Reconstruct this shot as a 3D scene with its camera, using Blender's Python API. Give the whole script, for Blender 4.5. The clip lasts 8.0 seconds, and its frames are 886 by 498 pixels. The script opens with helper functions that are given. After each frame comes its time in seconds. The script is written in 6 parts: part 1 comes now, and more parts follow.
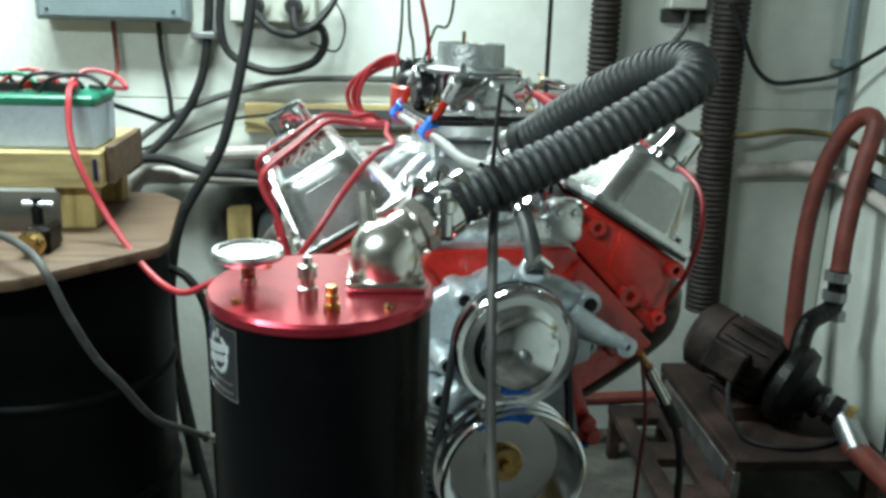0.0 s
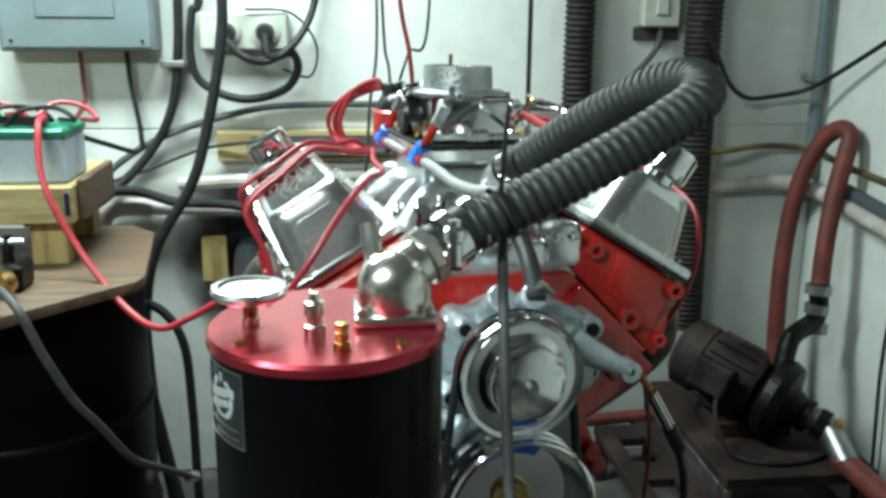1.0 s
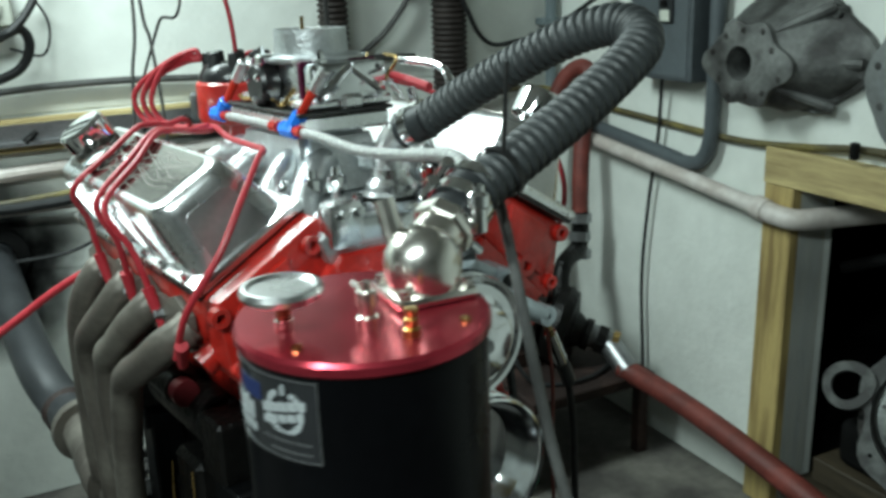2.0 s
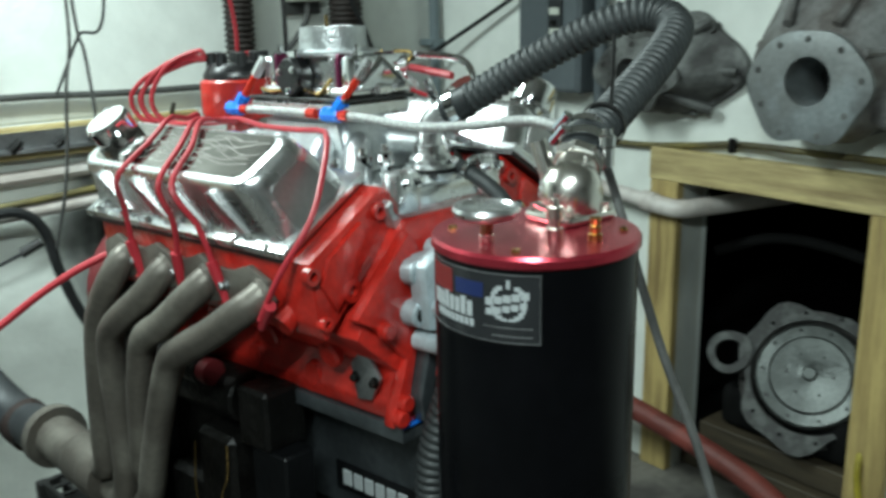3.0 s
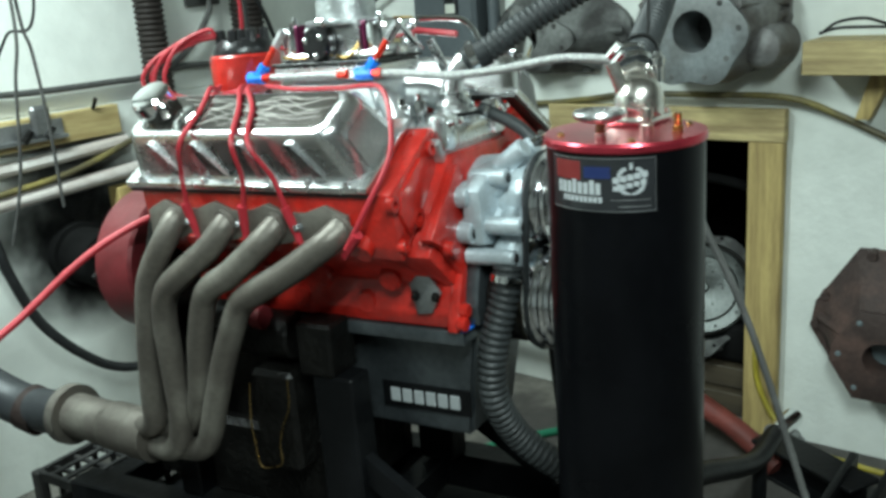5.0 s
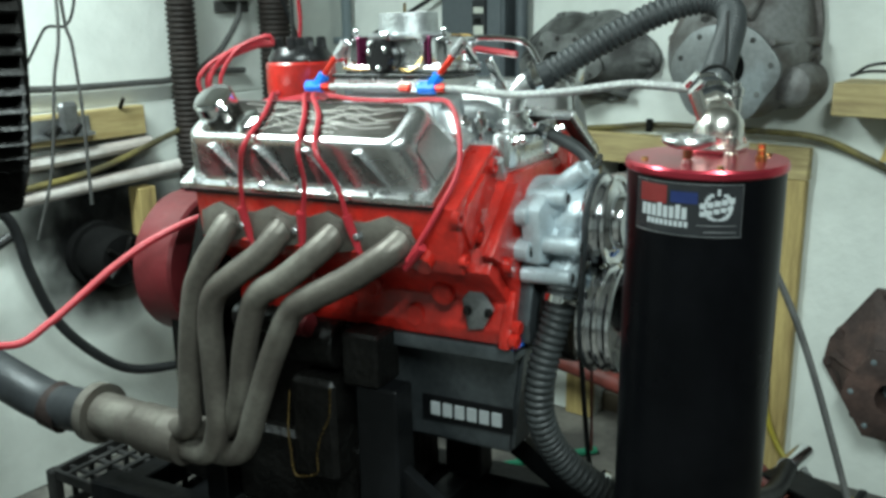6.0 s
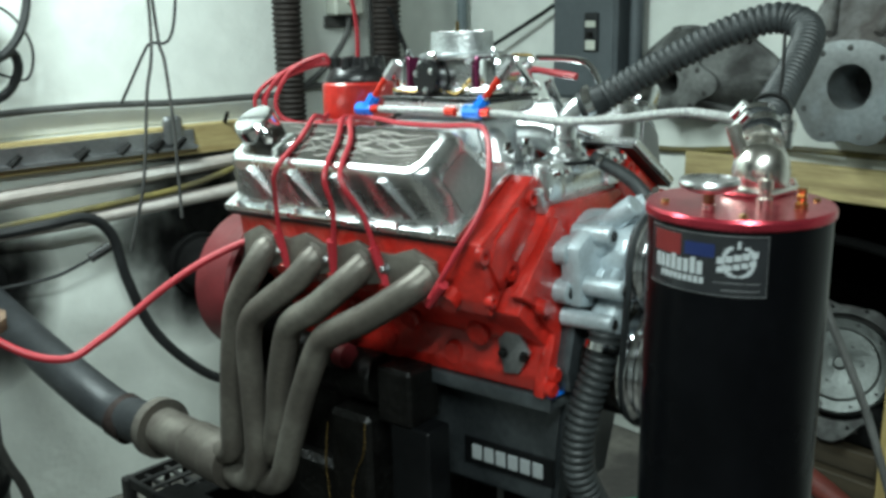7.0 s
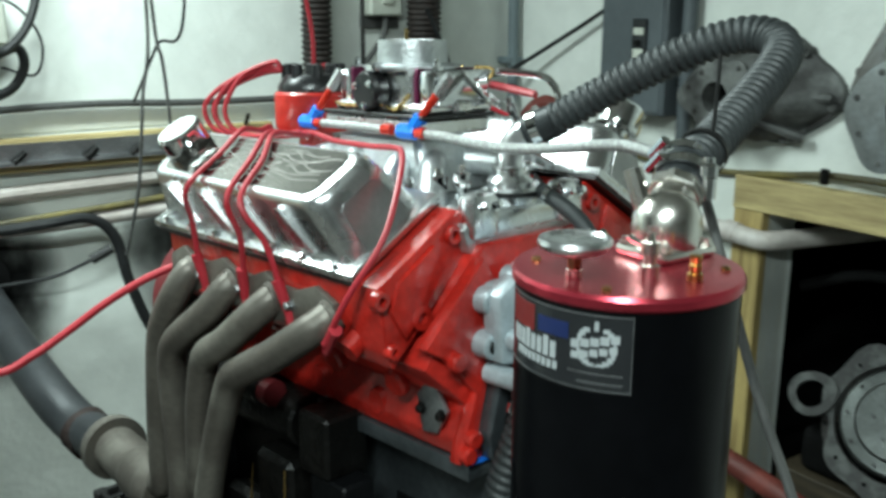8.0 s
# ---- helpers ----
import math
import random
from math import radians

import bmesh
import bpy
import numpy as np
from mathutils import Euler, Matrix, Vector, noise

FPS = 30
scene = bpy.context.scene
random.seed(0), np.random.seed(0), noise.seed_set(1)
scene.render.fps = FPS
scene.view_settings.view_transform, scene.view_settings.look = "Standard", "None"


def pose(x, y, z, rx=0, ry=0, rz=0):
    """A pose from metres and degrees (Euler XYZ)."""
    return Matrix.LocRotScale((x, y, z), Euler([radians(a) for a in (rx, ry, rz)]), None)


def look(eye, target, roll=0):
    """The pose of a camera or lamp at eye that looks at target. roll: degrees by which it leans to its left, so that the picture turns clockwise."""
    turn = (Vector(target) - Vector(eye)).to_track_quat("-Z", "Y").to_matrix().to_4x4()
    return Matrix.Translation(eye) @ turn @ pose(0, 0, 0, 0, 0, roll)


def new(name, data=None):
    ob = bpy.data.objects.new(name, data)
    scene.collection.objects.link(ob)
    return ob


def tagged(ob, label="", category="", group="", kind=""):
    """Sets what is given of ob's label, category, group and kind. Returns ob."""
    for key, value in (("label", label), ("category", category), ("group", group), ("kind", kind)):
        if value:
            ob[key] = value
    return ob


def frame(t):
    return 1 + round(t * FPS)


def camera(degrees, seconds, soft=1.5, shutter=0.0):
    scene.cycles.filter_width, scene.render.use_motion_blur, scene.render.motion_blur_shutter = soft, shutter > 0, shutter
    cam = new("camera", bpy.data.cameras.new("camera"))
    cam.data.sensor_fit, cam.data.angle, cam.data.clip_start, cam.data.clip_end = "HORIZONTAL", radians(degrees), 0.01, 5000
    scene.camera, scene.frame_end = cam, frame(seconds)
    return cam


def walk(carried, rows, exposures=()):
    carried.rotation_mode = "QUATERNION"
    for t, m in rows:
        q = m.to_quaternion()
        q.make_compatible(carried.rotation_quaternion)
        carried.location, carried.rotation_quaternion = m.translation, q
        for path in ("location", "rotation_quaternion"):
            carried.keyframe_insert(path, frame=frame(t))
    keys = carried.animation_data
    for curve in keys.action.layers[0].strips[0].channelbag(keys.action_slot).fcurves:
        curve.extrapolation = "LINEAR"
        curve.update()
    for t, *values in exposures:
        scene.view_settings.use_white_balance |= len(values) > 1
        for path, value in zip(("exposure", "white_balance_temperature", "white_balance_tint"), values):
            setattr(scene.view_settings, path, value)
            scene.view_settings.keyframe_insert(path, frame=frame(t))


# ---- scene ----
cam = camera(51.1, 8.0, 3.2, 0.5)
PATH = [
    (0, (-0.117, -0.12, 1.586), (0.039, 1.795, 1.032), 1.7),
    (0.5, (-0.12, -0.105, 1.589), (0.051, 1.819, 1.067), -0.4),
    (1, (-0.151, -0.08, 1.583), (0.075, 1.841, 1.076), 0.5),
    (1.5, (-0.28, 0.033, 1.584), (0.329, 1.854, 1.025), -3.3),
    (1.7, (-0.325, 0.038, 1.586), (0.405, 1.801, 0.988), -2.5),
    (2.8, (-0.711, 0.048, 1.55), (0.415, 1.609, 1.006), -2.1),
    (3, (-0.786, 0.062, 1.542), (0.433, 1.556, 1.011), -1.2),
    (3.5, (-1.002, 0.112, 1.546), (0.406, 1.443, 1.048), -2.7),
    (4, (-1.102, 0.076, 1.524), (0.341, 1.362, 1.009), -1.0),
    (4.2, (-1.126, 0.057, 1.52), (0.304, 1.348, 0.983), -2.6),
    (5.3, (-1.26, 0.19, 1.514), (0.266, 1.361, 0.966), -3.5),
    (5.5, (-1.29, 0.215, 1.511), (0.257, 1.365, 0.979), -2.5),
    (6, (-1.305, 0.241, 1.516), (0.232, 1.411, 0.999), -0.7),
    (6.5, (-1.259, 0.226, 1.524), (0.233, 1.46, 1.019), -2.3),
    (7, (-1.088, 0.16, 1.528), (0.218, 1.592, 1.034), -1.1),
    (7.5, (-0.92, 0.097, 1.542), (0.32, 1.585, 1.043), -1.0),
    (8, (-0.753, 0.126, 1.536), (0.359, 1.713, 1.042), 0.1),
]
walk(cam, [(t, look(eye, target, roll)) for t, eye, target, roll in PATH], exposures=[(0.0, 0.05), (1.0, -0.02), (1.5, -0.20), (3.0, -0.06), (4.0, 0.02), (5.5, 0.20), (6.0, 0.14), (6.5, 0.03), (7.0, -0.06), (7.5, -0.10), (8.0, 0.0)])

# ---- world and lights ----
FLOOR = 0.10
world = bpy.data.worlds.new("world")
scene.world = world
world.use_nodes = True
world.node_tree.nodes["Background"].inputs[0].default_value = (0.05, 0.055, 0.06, 1)
world.node_tree.nodes["Background"].inputs[1].default_value = 0.15


def area_light(name, at, size_x, size_y, watts, colour, target):
    d = bpy.data.lights.new(name, "AREA")
    d.shape, d.size, d.size_y, d.energy, d.color = "RECTANGLE", size_x, size_y, watts, colour
    ob = new(name, d)
    ob.matrix_world = look(at, target)
    return ob


# first fits a reflection on the valve cover; second is added to brighten the engine
LAMPS = [((-0.75, 2.05, 2.60), 1.2, 74, 0.34), ((-1.35, -0.10, 2.60), 1.2, 80, 0.14)]
for at, length, watts, wide in LAMPS:
    area_light("unseen_tube_light", (at[0], at[1], at[2] - 0.075), length, wide, watts, (0.82, 1.0, 0.97), (at[0], at[1], 0))


# ---- materials ----
def material(name, colour, rough=0.5, metal=0.0, var=0.15, scale=12.0, bump=0.0, bump_scale=60.0, coat=0.0, second=None, blend=(0.45, 0.65), rough_var=0.1, spec=0.5):
    """Principled surface with broad stains, fine grain and relief in object space."""
    m = bpy.data.materials.new(name)
    m.use_nodes = True
    nt = m.node_tree
    n, l = nt.nodes, nt.links
    b = n["Principled BSDF"]
    tc = n.new("ShaderNodeTexCoord")
    big = n.new("ShaderNodeTexNoise")
    big.inputs["Scale"].default_value, big.inputs["Detail"].default_value = scale, 6
    fine = n.new("ShaderNodeTexNoise")
    fine.inputs["Scale"].default_value, fine.inputs["Detail"].default_value = scale * 9, 4
    l.new(tc.outputs["Object"], big.inputs["Vector"])
    l.new(tc.outputs["Object"], fine.inputs["Vector"])
    ramp = n.new("ShaderNodeValToRGB")
    ramp.color_ramp.elements[0].position, ramp.color_ramp.elements[1].position = blend
    dark = tuple(c * (1 - var) for c in colour) if second is None else second
    ramp.color_ramp.elements[0].color, ramp.color_ramp.elements[1].color = (*dark, 1), (*colour, 1)
    l.new(big.outputs["Fac"], ramp.inputs["Fac"])
    mix = n.new("ShaderNodeMix")
    mix.data_type, mix.blend_type = "RGBA", "MULTIPLY"
    mix.inputs["Factor"].default_value = min(1.0, var * 1.5)
    grey = n.new("ShaderNodeMapRange")
    grey.inputs["From Min"].default_value, grey.inputs["From Max"].default_value = 0.3, 0.7
    grey.inputs["To Min"].default_value, grey.inputs["To Max"].default_value = 0.6, 1.15
    l.new(fine.outputs["Fac"], grey.inputs["Value"])
    l.new(ramp.outputs["Color"], mix.inputs[6])
    l.new(grey.outputs["Result"], mix.inputs[7])
    last = mix.outputs[2]
    l.new(last, b.inputs["Base Color"])
    rr = n.new("ShaderNodeMapRange")
    rr.inputs["To Min"].default_value, rr.inputs["To Max"].default_value = max(0.03, rough - rough_var), min(1, rough + rough_var)
    l.new(big.outputs["Fac"], rr.inputs["Value"])
    l.new(rr.outputs["Result"], b.inputs["Roughness"])
    b.inputs["Metallic"].default_value = metal
    b.inputs["Specular IOR Level"].default_value = spec
    b.inputs["Coat Weight"].default_value = coat
    b.inputs["Coat Roughness"].default_value = 0.12
    if bump:
        bn = n.new("ShaderNodeTexNoise")
        bn.inputs["Scale"].default_value, bn.inputs["Detail"].default_value = bump_scale, 5
        l.new(tc.outputs["Object"], bn.inputs["Vector"])
        bp = n.new("ShaderNodeBump")
        bp.inputs["Strength"].default_value, bp.inputs["Distance"].default_value = bump, 0.004
        l.new(bn.outputs["Fac"], bp.inputs["Height"])
        l.new(bp.outputs["Normal"], b.inputs["Normal"])
    return m


def wood(name, light, dark, axis=0, rough=0.6):
    """Sawn timber: stretched grain along one axis, knots and stains."""
    m = material(name, light, rough, 0, 0.25, 5, 0.35, 90, 0, dark, (0.32, 0.62))
    n, l = m.node_tree.nodes, m.node_tree.links
    mp = n.new("ShaderNodeMapping")
    s = [9, 9, 9]
    s[axis] = 0.8
    mp.inputs["Scale"].default_value = s
    tc = next(x for x in n if x.type == "TEX_COORD")
    l.new(tc.outputs["Object"], mp.inputs["Vector"])
    for x in n:
        if x.type == "TEX_NOISE":
            l.new(mp.outputs["Vector"], x.inputs["Vector"])
    return m


M_WALL = material("white_painted_wall", (0.74, 0.77, 0.73), 0.55, 0, 0.12, 1.6, 0.5, 45, second=(0.60, 0.63, 0.59), blend=(0.30, 0.62))
M_FLOOR = material("worn_concrete", (0.17, 0.16, 0.14), 0.8, 0, 0.35, 4.0, 0.6, 40, second=(0.065, 0.06, 0.055))
M_CEIL = material("ceiling_paint", (0.50, 0.50, 0.48), 0.8, 0, 0.2, 2)
# tone of walls out of view, set for bounce and reflections
M_DIM = material("unseen_wall_grey", (0.36, 0.37, 0.35), 0.7, 0, 0.3, 2, 0.3, second=(0.20, 0.20, 0.19))
M_RED = material("engine_red_paint", (0.56, 0.022, 0.014), 0.32, 0, 0.34, 13, 1.0, 34, coat=0.45)
M_CHROME = material("chrome", (0.86, 0.87, 0.88), 0.07, 1, 0.04, 30, rough_var=0.03)
M_PULLEY = material("satin_chrome", (0.80, 0.81, 0.83), 0.12, 1, 0.08, 30, rough_var=0.04)
M_POLISH = material("polished_aluminium", (0.88, 0.89, 0.90), 0.27, 1, 0.10, 18, 0.06, 150, rough_var=0.08)
M_CAST = material("cast_aluminium", (0.66, 0.69, 0.70), 0.34, 0.85, 0.2, 30, 0.45, 160)
M_PUMP = material("silver_painted_casting", (0.52, 0.59, 0.63), 0.32, 0.35, 0.22, 20, 0.3, 140)
M_PAN = material("grey_plated_steel", (0.15, 0.17, 0.185), 0.32, 0.8, 0.3, 9, 0.15, 60)
M_STEEL = material("weathered_steel", (0.40, 0.41, 0.42), 0.4, 0.9, 0.3, 16, 0.2)
M_HEADER = material("bare_header_steel", (0.20, 0.185, 0.16), 0.48, 0.55, 0.25, 10, 0.25, 120, second=(0.13, 0.115, 0.10))
M_RUBBER = material("black_rubber", (0.028, 0.031, 0.033), 0.42, 0, 0.3, 20, 0.15, spec=0.3)
M_HOSE = material("ribbed_grey_hose", (0.040, 0.045, 0.047), 0.5, 0, 0.3, 25, 0.2)
M_DUCT = material("brown_black_duct", (0.035, 0.027, 0.024), 0.6, 0, 0.4, 20, 0.3, spec=0.3)
M_CABLE = material("black_cable", (0.02, 0.021, 0.022), 0.5, 0, 0.3, 30, spec=0.3)
M_GCABLE = material("grey_cable", (0.085, 0.085, 0.082), 0.55, 0, 0.3, 30)
M_REDWIRE = material("red_silicone_wire", (0.40, 0.022, 0.034), 0.42, 0, 0.1, 40)
M_REDHOSE = material("red_rubber_hose", (0.19, 0.038, 0.028), 0.6, 0, 0.35, 14, 0.2)
M_YELLOW = material("yellow_cable", (0.42, 0.34, 0.035), 0.5, 0, 0.3, 12)
M_OLIVE = material("grimy_yellow_cable", (0.19, 0.155, 0.045), 0.55, 0, 0.4, 7, second=(0.075, 0.062, 0.028))
M_GREEN = material("green_hose", (0.02, 0.22, 0.12), 0.45, 0, 0.2, 12)
M_BLUE = material("blue_anodised", (0.01, 0.20, 0.85), 0.28, 0.1, 0.15, 40)
M_REDANO = material("red_anodised", (0.70, 0.04, 0.02), 0.25, 0.5, 0.15, 40)
M_LID = material("dark_red_anodised_lid", (0.42, 0.035, 0.055), 0.24, 0.75, 0.1, 14, rough_var=0.05)
M_BLACK = material("satin_black_tank", (0.003, 0.0032, 0.004), 0.30, 0.0, 0.3, 8, spec=0.09)
M_BLKFRAME = material("black_stand_paint", (0.006, 0.0065, 0.0075), 0.45, 0, 0.4, 9, 0.3, spec=0.2)
M_OILY = material("oily_black_iron", (0.007, 0.0065, 0.006), 0.38, 0.0, 0.5, 14, 0.9, 70, spec=0.22)
M_NICKEL = material("nickel_fitting", (0.86, 0.83, 0.78), 0.24, 1, 0.08, 40, rough_var=0.05)
M_BRASS = material("brass", (0.62, 0.42, 0.16), 0.28, 1, 0.2, 40)
M_COPPER = material("copper_pin", (0.50, 0.24, 0.14), 0.3, 1, 0.2, 40)
M_MAROON = material("maroon_shield_paint", (0.15, 0.018, 0.022), 0.4, 0.1, 0.25, 8, 0.2)
M_BRAID = material("braided_steel_line", (0.50, 0.51, 0.50), 0.42, 0.5, 0.4, 220, 0.5, 500)
M_PVC = material("white_pvc", (0.66, 0.63, 0.60), 0.4, 0, 0.2, 6, second=(0.45, 0.40, 0.37))
M_BOXGREY = material("grey_enamel_box", (0.16, 0.20, 0.215), 0.42, 0, 0.12, 6, 0.1)
M_PANEL = material("dark_grey_enamel", (0.085, 0.10, 0.11), 0.45, 0, 0.15, 6, 0.1)
M_PIPE = material("dark_exhaust_pipe", (0.035, 0.038, 0.042), 0.45, 0.2, 0.3, 8, 0.2)
M_ENDPANEL = material("brushed_panel", (0.50, 0.50, 0.50), 0.36, 1, 0.15, 14, rough_var=0.05)
M_TOPPANEL = material("dark_polished_panel", (0.24, 0.225, 0.21), 0.16, 1, 0.15, 14, rough_var=0.04)
M_BOXLIGHT = material("pale_plastic_box", (0.55, 0.57, 0.50), 0.5, 0, 0.15, 12)
# pine coloured dark to stand for the shade inside the hatch
M_SHADEPINE = wood("hatch_shade_planks", (0.06, 0.045, 0.026), (0.026, 0.02, 0.012), 1)
M_PINE = wood("yellow_pine", (0.52, 0.42, 0.20), (0.27, 0.20, 0.09), 1)
M_PINEX = wood("yellow_pine_board", (0.52, 0.42, 0.20), (0.33, 0.24, 0.10), 0)
M_PINEZ = wood("yellow_pine_upright", (0.50, 0.38, 0.15), (0.24, 0.165, 0.065), 2)
M_PLY = wood("stained_plywood", (0.17, 0.105, 0.062), (0.075, 0.042, 0.028), 0)
M_BATT = material("pale_blue_battery_case", (0.50, 0.58, 0.66), 0.45, 0, 0.15, 8)
M_GREENLID = material("green_battery_lid", (0.01, 0.20, 0.12), 0.4, 0, 0.2, 12)
M_DRUM = material("black_steel_drum", (0.0035, 0.0035, 0.004), 0.4, 0.0, 0.4, 5, 0.1, 30, spec=0.06)
M_RUST = material("rusty_brown_iron", (0.075, 0.045, 0.038), 0.7, 0.2, 0.4, 9, 0.6, 70, second=(0.030, 0.020, 0.018), spec=0.25)
M_MOTOR = material("dirty_motor_paint", (0.05, 0.034, 0.031), 0.6, 0.1, 0.45, 10, 0.6, 60, second=(0.02, 0.015, 0.014), spec=0.25)
M_FACE = material("grey_machined_face", (0.27, 0.30, 0.31), 0.5, 0.4, 0.3, 9, 0.3, 90, second=(0.18, 0.19, 0.19))
M_BELL = material("stained_cast_housing", (0.27, 0.272, 0.27), 0.55, 0.4, 0.35, 9, 0.5, 90, second=(0.12, 0.108, 0.102))
M_FACEDARK = material("sooty_machined_face", (0.15, 0.155, 0.15), 0.6, 0.2, 0.4, 9, 0.6, 80, second=(0.035, 0.034, 0.033), blend=(0.40, 0.58))
M_BELLDARK = material("sooty_cast_housing", (0.085, 0.082, 0.08), 0.65, 0.3, 0.4, 9, 0.6, 80, second=(0.03, 0.028, 0.026), spec=0.2)
M_BELLBROWN = material("brown_cast_housing", (0.10, 0.058, 0.048), 0.7, 0.2, 0.4, 9, 0.7, 70, second=(0.05, 0.032, 0.028))
# soot on the wall motor; also painted shade inside the hatch
M_SOOTSHADE = material("soot_and_shade_black", (0.008, 0.008, 0.008), 0.85, 0, 0.4, 8, spec=0.08)
M_STAIN = material("soot_stain", (0.012, 0.012, 0.012), 0.9, 0, 0.3, 9, spec=0.08)
nt = M_STAIN.node_tree
tcs, gr, ns, mu = nt.nodes.new("ShaderNodeTexCoord"), nt.nodes.new("ShaderNodeTexGradient"), nt.nodes.new("ShaderNodeTexNoise"), nt.nodes.new("ShaderNodeMath")
gr.gradient_type = "SPHERICAL"
ns.inputs["Scale"].default_value, ns.inputs["Detail"].default_value = 3.0, 6
mu.operation = "MULTIPLY"
nt.links.new(tcs.outputs["Object"], gr.inputs["Vector"])
nt.links.new(tcs.outputs["Object"], ns.inputs["Vector"])
nt.links.new(gr.outputs["Fac"], mu.inputs[0])
nt.links.new(ns.outputs["Fac"], mu.inputs[1])
mul = nt.nodes.new("ShaderNodeMath")
mul.operation, mul.use_clamp = "MULTIPLY", True
mul.inputs[1].default_value = 2.4
nt.links.new(mu.outputs[0], mul.inputs[0])
nt.links.new(mul.outputs[0], nt.nodes["Principled BSDF"].inputs["Alpha"])
M_CAP = material("black_distributor_cap", (0.012, 0.012, 0.013), 0.3, 0, 0.2, 30)
M_MAUVE = material("purple_anodised", (0.16, 0.02, 0.07), 0.3, 0.5, 0.2, 40)
M_DECAL = material("black_decal", (0.018, 0.019, 0.021), 0.22, 0, 0.1, 20)
M_WHITE = material("white_print", (0.34, 0.36, 0.37), 0.4, 0, 0.05, 40)
M_DRED = material("red_print", (0.15, 0.014, 0.014), 0.4, 0, 0.1, 40)
M_DBLUE = material("blue_print", (0.010, 0.02, 0.085), 0.4, 0, 0.1, 40)
M_TIE = material("zip_tie_black", (0.01, 0.01, 0.01), 0.4, 0, 0.1, 40)
M_FLY = material("flexplate_steel", (0.10, 0.108, 0.104), 0.34, 0.8, 0.35, 12, 0.25, 80)
M_RIM = material("dull_cast_rim", (0.085, 0.09, 0.085), 0.6, 0.0, 0.5, 22, 0.6, 90, second=(0.018, 0.018, 0.017))
M_CRATE = material("dirty_crate_plastic", (0.035, 0.034, 0.033), 0.55, 0, 0.5, 12, 0.4, 60, second=(0.012, 0.012, 0.012))
M_ENGRAVE = material("engraved_flame_grey", (0.30, 0.28, 0.26), 0.5, 0.5, 0.2, 40)
M_LAMP = bpy.data.materials.new("lit_tube")
M_LAMP.use_nodes = True
M_LAMP.node_tree.nodes["Principled BSDF"].inputs["Emission Color"].default_value = (0.92, 1, 0.95, 1)
M_LAMP.node_tree.nodes["Principled BSDF"].inputs["Emission Strength"].default_value = 6


# ---- builders ----
def finish(bm, sharp=32):
    bmesh.ops.recalc_face_normals(bm, faces=bm.faces)
    for f in bm.faces:
        f.smooth = True
    for e in bm.edges:
        if len(e.link_faces) == 2 and e.calc_face_angle(0) > radians(sharp):
            e.smooth = False


def part(name, bm, mat, parent=None, label="", sharp=32):
    finish(bm, sharp)
    me = bpy.data.meshes.new(name)
    bm.to_mesh(me)
    bm.free()
    me.materials.append(mat)
    ob = new(name, me)
    if parent is not None:
        ob.parent = parent
    if label:
        tagged(ob, label)
    return ob


def thing(name, label, category, group="", kind="", m=None):
    ob = new(name)
    ob.empty_display_size = 0.05
    if m is not None:
        ob.matrix_world = m
    return tagged(ob, label, category, group, kind)


def solid(name, bm, mat, label, category, group="", kind="", sharp=32):
    return tagged(part(name, bm, mat, None, "", sharp), label, category, group, kind)


def B():
    return bmesh.new()


def box(bm, lo, hi, bev=0.0, m=None, seg=1):
    """A block between two corners, its edges rounded."""
    lo, hi = Vector(lo), Vector(hi)
    r = bmesh.ops.create_cube(bm, size=1, matrix=Matrix.Translation((lo + hi) / 2) @ Matrix.Diagonal((*(hi - lo), 1)))
    vs = r["verts"]
    if bev:
        es = list({e for v in vs for e in v.link_edges})
        out = bmesh.ops.bevel(bm, geom=es, offset=bev, segments=seg, affect="EDGES", profile=0.5)
        vs = list({v for f in out["faces"] for v in f.verts} | {v for v in vs if v.is_valid})
    if m is not None:
        bmesh.ops.transform(bm, matrix=m, verts=vs)
    return bm


def lathe(bm, prof, m=None, seg=32):
    """Turn a profile of (radius, height) round the z axis of m."""
    m = m or Matrix()
    rings = []
    for r, h in prof:
        if r < 1e-5:
            rings.append([bm.verts.new(m @ Vector((0, 0, h)))])
        else:
            rings.append([bm.verts.new(m @ Vector((r * math.cos(2 * math.pi * k / seg), r * math.sin(2 * math.pi * k / seg), h))) for k in range(seg)])
    for a, b in zip(rings, rings[1:]):
        for k in range(seg):
            j = (k + 1) % seg
            if len(a) == 1 and len(b) == 1:
                continue
            if len(a) == 1:
                bm.faces.new((a[0], b[k], b[j]))
            elif len(b) == 1:
                bm.faces.new((a[k], a[j], b[0]))
            else:
                bm.faces.new((a[k], a[j], b[j], b[k]))
    return bm


def rod(bm, a, b, r, seg=16, r2=None, bev=0.0):
    """A capped round bar from a to b."""
    a, b = Vector(a), Vector(b)
    h = (b - a).length
    m = Matrix.Translation(a) @ (b - a).to_track_quat("Z", "Y").to_matrix().to_4x4()
    r2 = r if r2 is None else r2
    if bev:
        return lathe(bm, [(0, 0), (r - bev, 0), (r, bev), (r2, h - bev), (r2 - bev, h), (0, h)], m, seg)
    return lathe(bm, [(0, 0), (r, 0), (r2, h), (0, h)], m, seg)


